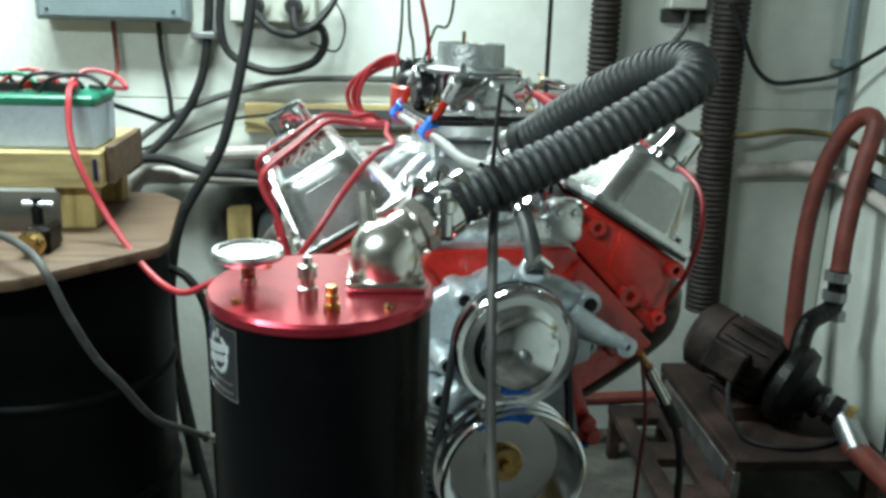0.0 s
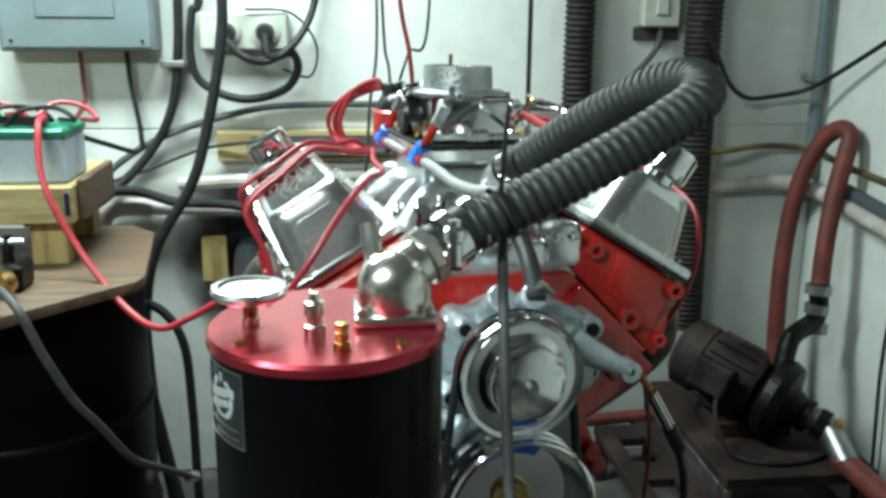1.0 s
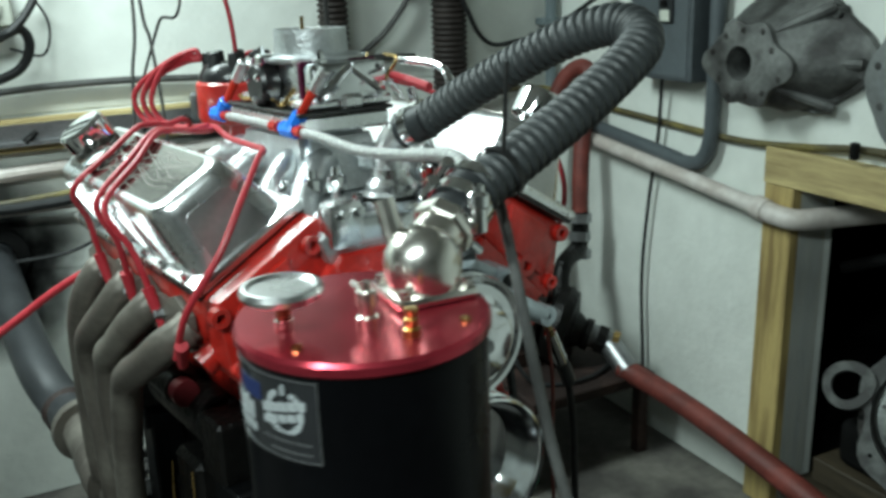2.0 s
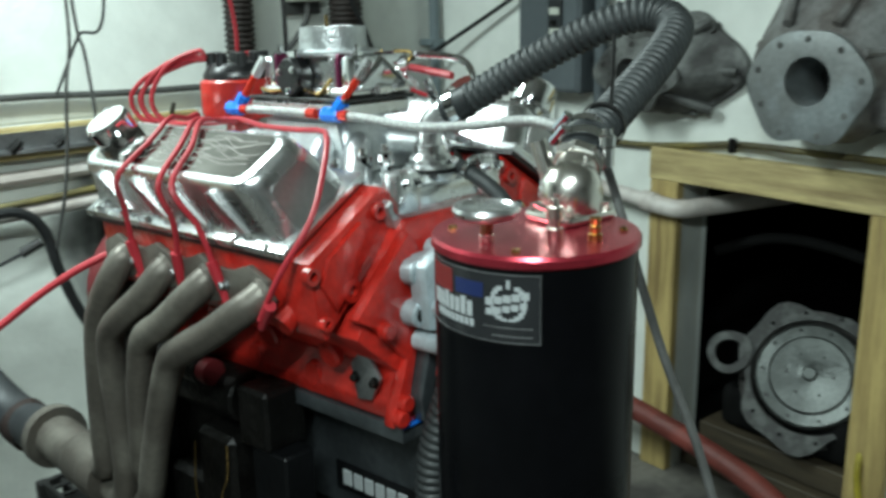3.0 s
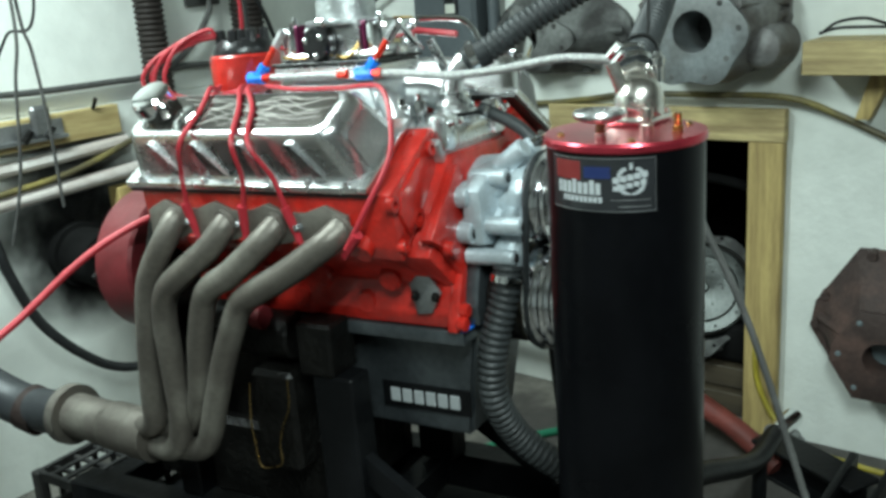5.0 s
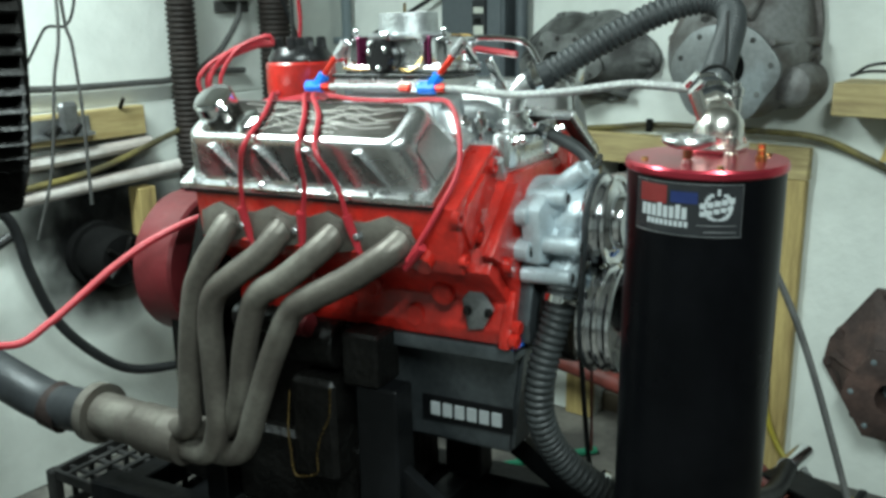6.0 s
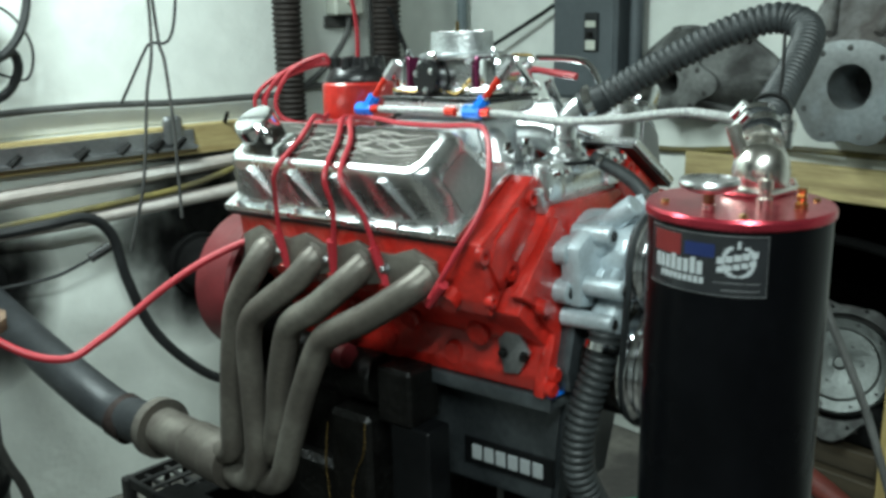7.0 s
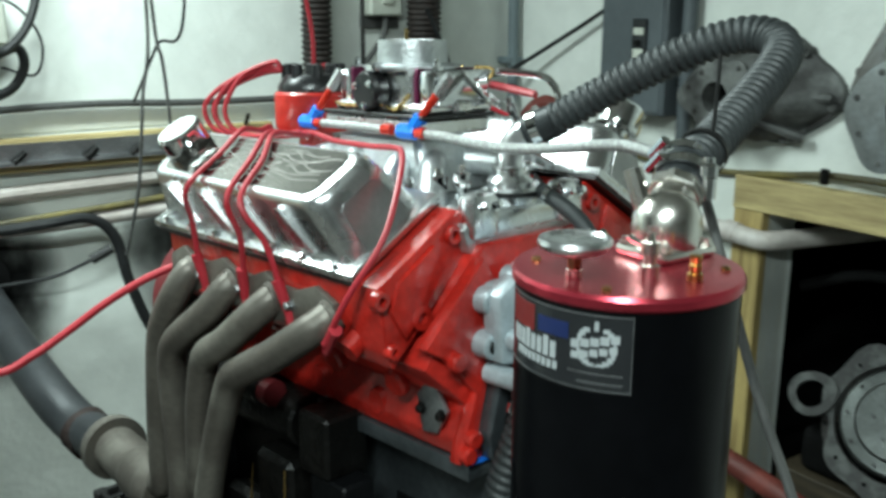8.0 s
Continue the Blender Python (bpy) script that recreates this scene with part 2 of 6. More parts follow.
def prism(bm, poly, a, b, axis="y", bev=0.0):
    """A polygon pushed from a to b along an axis."""
    def at(p, h):
        return {"y": (p[0], h, p[1]), "z": (p[0], p[1], h), "x": (h, p[0], p[1])}[axis]
    v0 = [bm.verts.new(at(p, a)) for p in poly]
    v1 = [bm.verts.new(at(p, b)) for p in poly]
    fs = [bm.faces.new(v0), bm.faces.new(v1)]
    n = len(poly)
    for k in range(n):
        fs.append(bm.faces.new((v0[k], v0[(k + 1) % n], v1[(k + 1) % n], v1[k])))
    if bev:
        bmesh.ops.recalc_face_normals(bm, faces=fs)
        es = list({e for f in fs for e in f.edges})
        bmesh.ops.bevel(bm, geom=es, offset=bev, segments=2, affect="EDGES", profile=0.5)
    return bm


def spline(pts, n=10):
    """Points on a smooth curve through pts."""
    P = [Vector(p) for p in pts]
    P = [2 * P[0] - P[1]] + P + [2 * P[-1] - P[-2]]
    out = []
    for k in range(1, len(P) - 2):
        a, b, c, d = P[k - 1:k + 3]
        for s in range(n):
            t = s / n
            out.append(0.5 * (2 * b + (c - a) * t + (2 * a - 5 * b + 4 * c - d) * t * t + (3 * b - a - 3 * c + d) * t ** 3))
    out.append(P[-2])
    return out


def sweep(bm, path, r, seg=10, ends=True):
    """A tube along path points; r is a number or one radius a point."""
    rs = r if isinstance(r, (list, tuple)) else [r] * len(path)
    t0 = (path[1] - path[0]).normalized()
    u = t0.orthogonal().normalized()
    rings = []
    for k, p in enumerate(path):
        t = (path[min(k + 1, len(path) - 1)] - path[max(k - 1, 0)]).normalized()
        u = (u - t * u.dot(t)).normalized()
        v = t.cross(u)
        rings.append([bm.verts.new(p + rs[k] * (u * math.cos(2 * math.pi * j / seg) + v * math.sin(2 * math.pi * j / seg))) for j in range(seg)])
    for a, b in zip(rings, rings[1:]):
        for j in range(seg):
            bm.faces.new((a[j], a[(j + 1) % seg], b[(j + 1) % seg], b[j]))
    if ends:
        bm.faces.new(rings[0])
        bm.faces.new(rings[-1])
    return bm


def tube(bm, pts, r, seg=10, n=10, ends=True):
    return sweep(bm, spline(pts, n), r, seg, ends)


def resample(path, step):
    out, left = [path[0]], step
    for a, b in zip(path, path[1:]):
        d = (b - a).length
        while d > left:
            a = a + (b - a) * (left / d)
            d = (b - a).length
            out.append(a)
            left = step
        left -= d
    return out


def ribbed(bm, pts, r, pitch, depth, seg=20, sub=6):
    """A corrugated hose: rounded ridges at an even pitch."""
    path = resample(spline(pts, 24), pitch / sub)
    wave = [0.0, 0.75, 1.0, 1.0, 0.75, 0.0]
    rs = [r - depth + depth * wave[k % sub] for k in range(len(path))]
    return sweep(bm, path, rs, seg)


def ring(bm, c, d, r, w, t, seg=28):
    """A band round the axis d at c: a hose clamp or a flange."""
    m = Matrix.Translation(c) @ Vector(d).to_track_quat("Z", "Y").to_matrix().to_4x4()
    return lathe(bm, [(r, -w / 2), (r + t, -w / 2), (r + t, w / 2), (r, w / 2), (r, -w / 2)], m, seg)


def bolt(bm, c, d, r, h):
    """A hexagon head on a washer."""
    m = Matrix.Translation(c) @ Vector(d).to_track_quat("Z", "Y").to_matrix().to_4x4()
    lathe(bm, [(0, 0), (r * 1.5, 0), (r * 1.5, h * 0.25), (r, h * 0.25), (r, h * 0.9), (r * 0.8, h), (0, h)], m, 6)
    return bm


def clamp(parent, c, d, r, w=0.012):
    """A worm-drive hose clamp with its screw housing."""
    bm = ring(B(), c, d, r, w, 0.0018)
    d = Vector(d).normalized()
    side = d.orthogonal().normalized()
    q = Vector(c) + side * (r + 0.005)
    rod(bm, q - d.cross(side) * 0.012, q + d.cross(side) * 0.012, 0.006, 8)
    return part("hose_clamp", bm, M_CHROME, parent, "bright steel hose clamp")

# ---- room ----
XL, XR, YF, YR, ZC = -3.6, 1.40, -4.0, 2.76, 2.75
OPEN_Y, OPEN_Z = (1.083, 1.643), (0.10, 1.010)
tagged(part("floor", box(B(), (XL - 0.2, YF - 0.2, FLOOR - 0.15), (XR + 1.5, YR + 0.2, FLOOR)), M_FLOOR), "worn grey concrete workshop floor", "floor", kind="structure")
tagged(part("ceiling", box(B(), (XL - 0.2, YF - 0.2, ZC), (XR + 1.5, YR + 0.2, ZC + 0.15)), M_CEIL), "plain pale ceiling", "ceiling", kind="structure")


def wall(name, lo, hi, label, mat=M_WALL):
    return tagged(part(name, box(B(), lo, hi), mat), label, "wall", kind="structure")


# the rear wall is two courses with an open joint between them
rear = wall("wall_rear", (XL - 0.2, YR + 0.006, FLOOR), (XR + 0.2, YR + 0.2, ZC), "white painted block wall behind the engine")
for z0, z1 in ((FLOOR + 0.002, 1.219), (1.224, ZC - 0.002)):
    for x0, x1 in ((XL + 0.003, XR - 0.003),):
        part("panel", box(B(), (x0, YR, z0), (x1, YR + 0.008, z1), 0.002), M_WALL, rear)
right = tagged(new("wall_right"), "white painted wall with a framed hatch", "wall", kind="structure")
for lo, hi in (((XR, YF, FLOOR), (XR + 0.12, OPEN_Y[0], ZC)), ((XR, OPEN_Y[1], FLOOR), (XR + 0.12, YR + 0.006, ZC)), ((XR, OPEN_Y[0], OPEN_Z[1]), (XR + 0.12, OPEN_Y[1], ZC))):
    part("wall_panel", box(B(), lo, hi), M_WALL, right)
# never in view: these close the room and set what bright metal mirrors
wall("wall_left", (XL - 0.2, YF, FLOOR), (XL, YR, ZC), "unseen side wall closing the workshop, grey for reflections", M_DIM)
wall("wall_front", (XL - 0.2, YF - 0.2, FLOOR), (XR + 0.2, YF, ZC), "unseen far wall closing the workshop, grey for reflections", M_DIM)
# the store behind the hatch: its unlit dark is put into black walls
store = tagged(new("store_room"), "store behind the hatch, painted black for its unlit dark", "store room", kind="structure")
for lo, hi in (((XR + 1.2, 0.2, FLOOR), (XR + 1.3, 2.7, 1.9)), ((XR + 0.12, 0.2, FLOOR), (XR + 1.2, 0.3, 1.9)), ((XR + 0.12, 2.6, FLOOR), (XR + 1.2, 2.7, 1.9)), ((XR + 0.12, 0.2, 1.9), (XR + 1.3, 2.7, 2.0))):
    part("store_shade_wall", box(B(), lo, hi), M_SOOTSHADE, store)
# black sheet over the concrete, standing for shade on the store floor
part("store_shade_floor", box(B(), (XR + 0.11, 0.3, FLOOR), (XR + 1.2, 2.6, FLOOR + 0.004)), M_SOOTSHADE, store)

# timber frame round the hatch
frame_ = thing("hatch_frame", "rough yellow pine frame round the dark hatch", "door frame")
part("jamb", box(B(), (XR - 0.03, OPEN_Y[0] - 0.100, FLOOR), (XR + 0.10, OPEN_Y[0], OPEN_Z[1] + 0.0), 0.003), M_PINEZ, frame_)
part("jamb", box(B(), (XR - 0.03, OPEN_Y[1], FLOOR), (XR + 0.10, OPEN_Y[1] + 0.096, OPEN_Z[1] + 0.0), 0.003), M_PINEZ, frame_)
part("lintel", box(B(), (XR - 0.033, OPEN_Y[0] - 0.103, OPEN_Z[1] + 0.001), (XR + 0.10, OPEN_Y[1] + 0.099, OPEN_Z[1] + 0.094), 0.003), M_PINE, frame_)

# ceiling lamps, both out of view; the second is an added fill
for at, length, watts, wide in LAMPS:
    lamp = thing("unseen_tube_lamp", "unseen long white fluorescent ceiling lamp", "lamp", "ceiling lamps")
    part("housing", prism(B(), [(-0.02 - wide / 2, at[2] - 0.03), (0.02 + wide / 2, at[2] - 0.03), (0.05, ZC), (-0.05, ZC)], at[0] - length / 2, at[0] + length / 2, "x"), M_CEIL, lamp).location.y = at[1]
    for dy in (-wide / 3, wide / 3):
        part("tube", rod(B(), (at[0] - length / 2 + 0.03, at[1] + dy, at[2] - 0.045), (at[0] + length / 2 - 0.03, at[1] + dy, at[2] - 0.045), 0.013, 12), M_LAMP, lamp)

# ---- engine ----
E = pose(0.0871, 0.8972, 1.1591, -1.25, 0.9, 8.9) @ Matrix.Diagonal((1, 0.94, 1, 1))
CR = -0.166
engine = thing("engine", "red painted V8 engine with polished covers on a test stand", "engine", m=E)


def mirror(poly):
    return [(-x, z) for x, z in poly]


blk = [(-0.135, -0.205), (0.135, -0.205), (0.142, -0.180), (0.128, -0.13), (0.235, -0.062), (0.10, 0.085), (-0.10, 0.085), (-0.205, -0.062), (-0.128, -0.13), (-0.142, -0.180)]
bm = prism(B(), blk, 0.185, 0.79, bev=0.004)
# core plug bosses low on the sides
plugs = []
for s in (-1, 1):
    for y in (0.30, 0.45, 0.60):
        plugs.append(rod(B(), (s * 0.15, y, -0.115), (s * 0.166, y, -0.12), 0.022, 16, bev=0.004))
        plugs.append(rod(B(), (s * 0.125, y + 0.07, -0.17), (s * 0.143, y + 0.07, -0.17), 0.026, 16, 0.018))
block = part("block", bm, M_RED, engine, "glossy red painted engine block")
for b in plugs:
    part("core_plug", b, M_RED, block)
# front timing case and its flange
bm = prism(B(), [(-0.112, -0.205), (0.112, -0.205), (0.118, -0.17), (0.088, -0.06), (0.04, -0.02), (-0.04, -0.02), (-0.088, -0.06), (-0.118, -0.17)], 0.150, 0.186, bev=0.006)
part("timing_cover", bm, M_PAN, engine, "grey steel timing cover")
for s in (-1, 1):
    bm = prism(B(), [(s * 0.09, -0.205), (s * 0.155, -0.205), (s * 0.15, -0.18), (s * 0.122, -0.11), (s * 0.18, -0.05), (s * 0.215, -0.03), (s * 0.11, 0.072), (s * 0.07, 0.02), (s * 0.09, -0.06), (s * 0.118, -0.17)], 0.172, 0.195, bev=0.004)
    ff = part("front_flange", bm, M_RED, engine)
    for p in ((s * 0.145, -0.190), (s * 0.135, -0.17), (s * 0.165, -0.055), (s * 0.115, 0.02)):
        part("boss", rod(B(), (p[0], 0.158, p[1]), (p[0], 0.175, p[1]), 0.013, 14, bev=0.003), M_RED, ff)
# fuel pump plate
bm = prism(B(), [(-0.033, 0), (0, 0.045), (0.03, 0.012), (0.018, -0.04), (-0.012, -0.036)], 0, 0.008, "x", bev=0.0015)
ob = part("blanking_plate", bm, M_STEEL, engine, "bare steel blanking plate with two bolts")
ob.matrix_local = pose(-0.150, 0.237, -0.139, 0, 0, 0)
for y, z in ((0.213, -0.145), (0.255, -0.145)):
    part("plate_bolt", bolt(B(), (-0.150, y, z), (-1, 0, 0), 0.006, 0.010), M_OILY, engine)

head = [(0.10, 0.072), (0.232, -0.062), (0.245, -0.036), (0.247, -0.02), (0.253, 0.022), (0.256, 0.050), (0.118, 0.132), (0.104, 0.122)]
SIDES = ((-1, 0.215, 0.262, "left"), (1, 0.190, 0.176, "right"))


RAIL0, ALONG, OUT = Vector((0.126, 0.134)), Vector((0.86, -0.51)), Vector((0.51, 0.86))


def lift(u, h):
    """Height of the tub over its rail: the top falls a little towards the outer side."""
    return h * (0.97 - 0.20 * (u - 0.05))


def on_cover(s, u, y, h):
    p = RAIL0 + ALONG * u + OUT * lift(u, h)
    return (s * p.x, y, p.y)


def tub(bm, y0, y1, s):
    """A cast cover: rounded in plan, sides leaning in, a soft edge round the top."""
    rings = []
    for h, a, b, e, r in ((0.0, 0, 0, 0, 0.030), (0.045, 0.010, 0.010, 0.014, 0.032), (0.084, 0.019, 0.019, 0.027, 0.034), (0.093, 0.0215, 0.0215, 0.0305, 0.034), (0.0995, 0.026, 0.026, 0.035, 0.032), (0.103, 0.032, 0.032, 0.041, 0.028), (0.104, 0.039, 0.039, 0.048, 0.022)):
        lo, hi, f, g = a, 0.147 - 0.45 * b, y0 + e, y1 - e
        row = []
        for cu, cy, a0 in ((hi - r, g - r, 0), (lo + r, g - r, 90), (lo + r, f + r, 180), (hi - r, f + r, 270)):
            for k in range(9):
                t = radians(a0 + 90 * k / 8)
                row.append(bm.verts.new(on_cover(s, cu + r * math.cos(t), cy + r * math.sin(t), h)))
        rings.append(row)
    n = len(rings[0])
    fs = [bm.faces.new(rings[0]), bm.faces.new(rings[-1])]
    for p, q in zip(rings, rings[1:]):
        for k in range(n):
            fs.append(bm.faces.new((p[k], p[(k + 1) % n], q[(k + 1) % n], q[k])))
    bmesh.ops.recalc_face_normals(bm, faces=fs)
    return bm


RN = Vector((0.091, 0, 0.144)).normalized()
for s, y0, c0, side in SIDES:
    hd = part("cylinder_head", prism(B(), [(s * x, z) for x, z in head], y0, y0 + 0.56, bev=0.004), M_RED, engine, "red painted cylinder head")
    for px, pz, r in ((0.188, 0.0, 0.016), (0.255, 0.035, 0.012), (0.13, 0.10, 0.012), (0.235, -0.035, 0.010)):
        m = Matrix.Translation((s * px, y0 + 0.002, pz)) @ pose(0, 0, 0, 90, 0, 0)
        part("boss", lathe(B(), [(0, -0.004), (r * 0.5, -0.004), (r * 0.5, 0.010), (r, 0.010), (r * 1.15, -0.002)], m, 16), M_RED, hd)
    part("end_pad", prism(B(), [(s * x, z) for x, z in ((0.150, 0.042), (0.216, -0.022), (0.240, 0.018), (0.226, 0.052), (0.165, 0.092))], y0 - 0.007, y0 + 0.004, bev=0.002), M_RED, hd)
    for k in range(4):
        y = y0 + 0.125 + 0.1235 * k
        part("exhaust_port", box(B(), (s * 0.234 - 0.016, y - 0.038, -0.036), (s * 0.234 + 0.016, y + 0.038, 0.034), 0.008), M_RED, hd)
        part("plug_boss", rod(B(), (s * 0.235, y - 0.058, -0.030), (s * 0.258, y - 0.058, -0.045), 0.018, 14), M_RED, hd)
    # valve cover
    vc = part("valve_cover", tub(B(), c0, c0 + 0.527, s), M_POLISH, engine, "polished aluminium valve cover with flame engraving", 50)
    lip = [(0.116, 0.138), (0.122, 0.150), (0.269, 0.063), (0.267, 0.054), (0.262, 0.051)]
    part("rail", prism(B(), [(s * x, z) for x, z in lip], c0 - 0.010, c0 + 0.537, bev=0.002), M_POLISH, vc)
    part("gasket", prism(B(), [(s * 0.115, 0.133), (s * 0.117, 0.138), (s * 0.263, 0.051), (s * 0.261, 0.046)], c0 - 0.006, c0 + 0.533), M_TIE, vc)
    # fin ribs on the outer side
    for k in range(4):
        y = c0 + 0.095 + 0.105 * k
        rib = B()
        va = [rib.verts.new((s * x, y + dy, z)) for x, dy, z in ((0.2665, -0.020, 0.078), (0.2665, 0.012, 0.078), (0.2965, 0.030, 0.134), (0.2965, 0.018, 0.134))]
        vb = [rib.verts.new((s * x, y + dy, z)) for x, dy, z in ((0.254, -0.026, 0.078), (0.254, 0.018, 0.078), (0.284, 0.034, 0.134), (0.284, 0.014, 0.134))]
        rib.faces.new(va), rib.faces.new(vb)
        for a in range(4):
            rib.faces.new((va[a], va[(a + 1) % 4], vb[(a + 1) % 4], vb[a]))
        part("side_rib", rib, M_POLISH, vc)
    for k in range(7):
        y = c0 + 0.03 + 0.078 * k
        part("cover_bolt", bolt(B(), (s * 0.263, y, 0.066), RN * Vector((s, 0, 1)), 0.005, 0.009), M_CHROME, vc)
    # darker polished panel on the top face
    tp = B()
    va = []
    for cu, cy, a0 in ((0.103, c0 + 0.445, 0), (0.056, c0 + 0.445, 90), (0.056, c0 + 0.078, 180), (0.103, c0 + 0.078, 270)):
        for k in range(5):
            t = radians(a0 + 22.5 * k)
            va.append(tp.verts.new(on_cover(s, cu + 0.020 * math.cos(t), cy + 0.020 * math.sin(t), 0.1038)))
    vb = [tp.verts.new(v.co + Vector((s * 0.0010, 0, 0.0012))) for v in va]
    tp.faces.new(va), tp.faces.new(vb)
    for a in range(20):
        tp.faces.new((va[a], va[(a + 1) % 20], vb[(a + 1) % 20], vb[a]))
    part("top_panel", tp, M_TOPPANEL, vc, "dark polished panel with engraved flames")
    # brushed panel on the end that faces the tank
    ep = B()
    pa = [ep.verts.new(on_cover(s, u, c0 - 0.0012 + h * 0.315, h)) for u, h in ((0.036, 0.012), (0.112, 0.012), (0.116, 0.018), (0.112, 0.074), (0.104, 0.080), (0.052, 0.080), (0.044, 0.074), (0.032, 0.018))]
    pb = [ep.verts.new(v.co + Vector((0, -0.0022, 0))) for v in pa]
    ep.faces.new(pa), ep.faces.new(pb)
    for a in range(8):
        ep.faces.new((pa[a], pa[(a + 1) % 8], pb[(a + 1) % 8], pb[a]))
    part("end_panel", ep, M_ENDPANEL, vc, "grey brushed end panel")
    # breather cap and filler neck
    n = Vector((s * 0.55, 0, 0.83)).normalized()
    cy = c0 + (0.445 if s < 0 else 0.06)
    c = Vector((s * 0.240, cy, 0.180)) - n * (0.014 if s < 0 else 0.004)
    q = Matrix.Translation(c) @ n.to_track_quat("Z", "Y").to_matrix().to_4x4()
    cap = part("breather_cap", lathe(B(), [(0, -0.01), (0.024, -0.01), (0.024, 0.014), (0.036, 0.016), (0.037, 0.020), (0.037, 0.052), (0.033, 0.057), (0, 0.058)], q, 32), M_CHROME, vc, "chrome breather cap")
    if s < 0:
        q2 = Matrix.Translation((s * 0.262, cy - 0.085, 0.170)) @ n.to_track_quat("Z", "Y").to_matrix().to_4x4()
        part("filler_cap", lathe(B(), [(0, -0.005), (0.028, -0.005), (0.028, 0.006), (0.022, 0.012), (0.010, 0.014), (0, 0.014)], q2, 24), M_CHROME, vc, "flat chrome filler cap")

    if s > 0:
        vc.matrix_local = Matrix.Translation((0.002, 0, 0.018))
        hd.matrix_local = Matrix.Translation((0.004, 0, 0.014))

# oil pan
bm = B()
prism(bm, [(-0.14, -0.232), (0.14, -0.232), (0.14, -0.208), (-0.14, -0.208)], 0.17, 0.79, bev=0.002)
pan = part("oil_pan", bm, M_PAN, engine, "grey plated steel oil pan")
bm = B()
lo = [(-0.078, 0.205, -0.432), (0.10, 0.205, -0.432), (0.10, 0.60, -0.432), (-0.078, 0.60, -0.432)]
hi = [(-0.088, 0.175, -0.228), (0.12, 0.175, -0.228), (0.12, 0.72, -0.228), (-0.088, 0.72, -0.228)]
va, vb = [bm.verts.new(p) for p in lo], [bm.verts.new(p) for p in hi]
bm.faces.new(va), bm.faces.new(vb)
for k in range(4):
    bm.faces.new((va[k], va[(k + 1) % 4], vb[(k + 1) % 4], vb[k]))
bmesh.ops.bevel(bm, geom=list(bm.edges), offset=0.008, segments=2, affect="EDGES")
part("sump", bm, M_PAN, pan)

# intake manifold
bm = prism(B(), [(-0.112, 0.072), (0.112, 0.072), (0.125, 0.105), (0.10, 0.128), (-0.10, 0.128), (-0.125, 0.105)], 0.198, 0.76, bev=0.005)
intake = part("intake_manifold", bm, M_CAST, engine, "bright cast aluminium intake manifold")
bm = B()
lo = [(-0.066, 0.335, 0.12), (0.066, 0.335, 0.12), (0.066, 0.62, 0.12), (-0.066, 0.62, 0.12)]
hi = [(-0.056, 0.372, 0.214), (0.056, 0.372, 0.214), (0.056, 0.565, 0.214), (-0.056, 0.565, 0.214)]
va, vb = [bm.verts.new(p) for p in lo], [bm.verts.new(p) for p in hi]
bm.faces.new(va), bm.faces.new(vb)
for k in range(4):
    bm.faces.new((va[k], va[(k + 1) % 4], vb[(k + 1) % 4], vb[k]))
bmesh.ops.bevel(bm, geom=list(bm.edges), offset=0.012, segments=3, affect="EDGES")
part("plenum", bm, M_CAST, intake)
for s in (-1, 1):
    for k, (ys, yh) in enumerate(((0.36, 0.265), (0.42, 0.375), (0.50, 0.545), (0.56, 0.665))):
        part("runner", tube(B(), [(s * 0.03, ys, 0.170), (s * 0.062, (ys * 2 + yh) / 3, 0.166), (s * 0.092, (ys + 2 * yh) / 3, 0.142), (s * 0.118, yh, 0.104)], [0.021] * 31, 14), M_CAST, intake)
        part("manifold_bolt", bolt(B(), (s * 0.108, yh + 0.055, 0.124), (s * 0.5, 0, 0.9), 0.007, 0.014), M_CHROME, intake)
part("carb_flange", box(B(), (-0.072, 0.345, 0.212), (0.072, 0.580, 0.236), 0.004), M_POLISH, intake)
part("spacer_gasket", box(B(), (-0.074, 0.338, 0.2365), (0.074, 0.582, 0.242), 0.001), M_TIE, intake)
# water crossover at the front, thermostat neck, bypass fitting and corner ears
bm = box(B(), (-0.112, 0.196, 0.088), (0.112, 0.252, 0.128), 0.010, seg=2)
for x in (-0.09, 0.09):
    box(bm, (x - 0.026, 0.186, 0.090), (x + 0.026, 0.225, 0.152), 0.012, seg=2)
part("water_crossover", bm, M_POLISH, intake)
for x in (-0.098, -0.075, 0.078, 0.101):
    part("crossover_bolt", bolt(B(), (x, 0.188, 0.135), (0, -1, 0.3), 0.006, 0.012), M_CHROME, intake)
bm = lathe(B(), [(0, 0), (0.040, 0), (0.042, 0.010), (0.042, 0.018), (0.034, 0.022), (0.034, 0.030), (0.026, 0.038), (0.026, 0.050), (0, 0.050)], Matrix.Translation((0.0, 0.232, 0.126)), 28)
part("thermostat_housing", bm, M_POLISH, intake, "polished thermostat housing")
part("thermostat_gasket", lathe(B(), [(0, 0), (0.043, 0), (0.043, 0.006), (0, 0.006)], Matrix.Translation((0.0, 0.232, 0.1375)), 28), M_TIE, intake)
for x in (-0.05, 0.05):
    part("housing_bolt", bolt(B(), (x, 0.232, 0.128), (0, 0, 1), 0.008, 0.022), M_CHROME, intake)
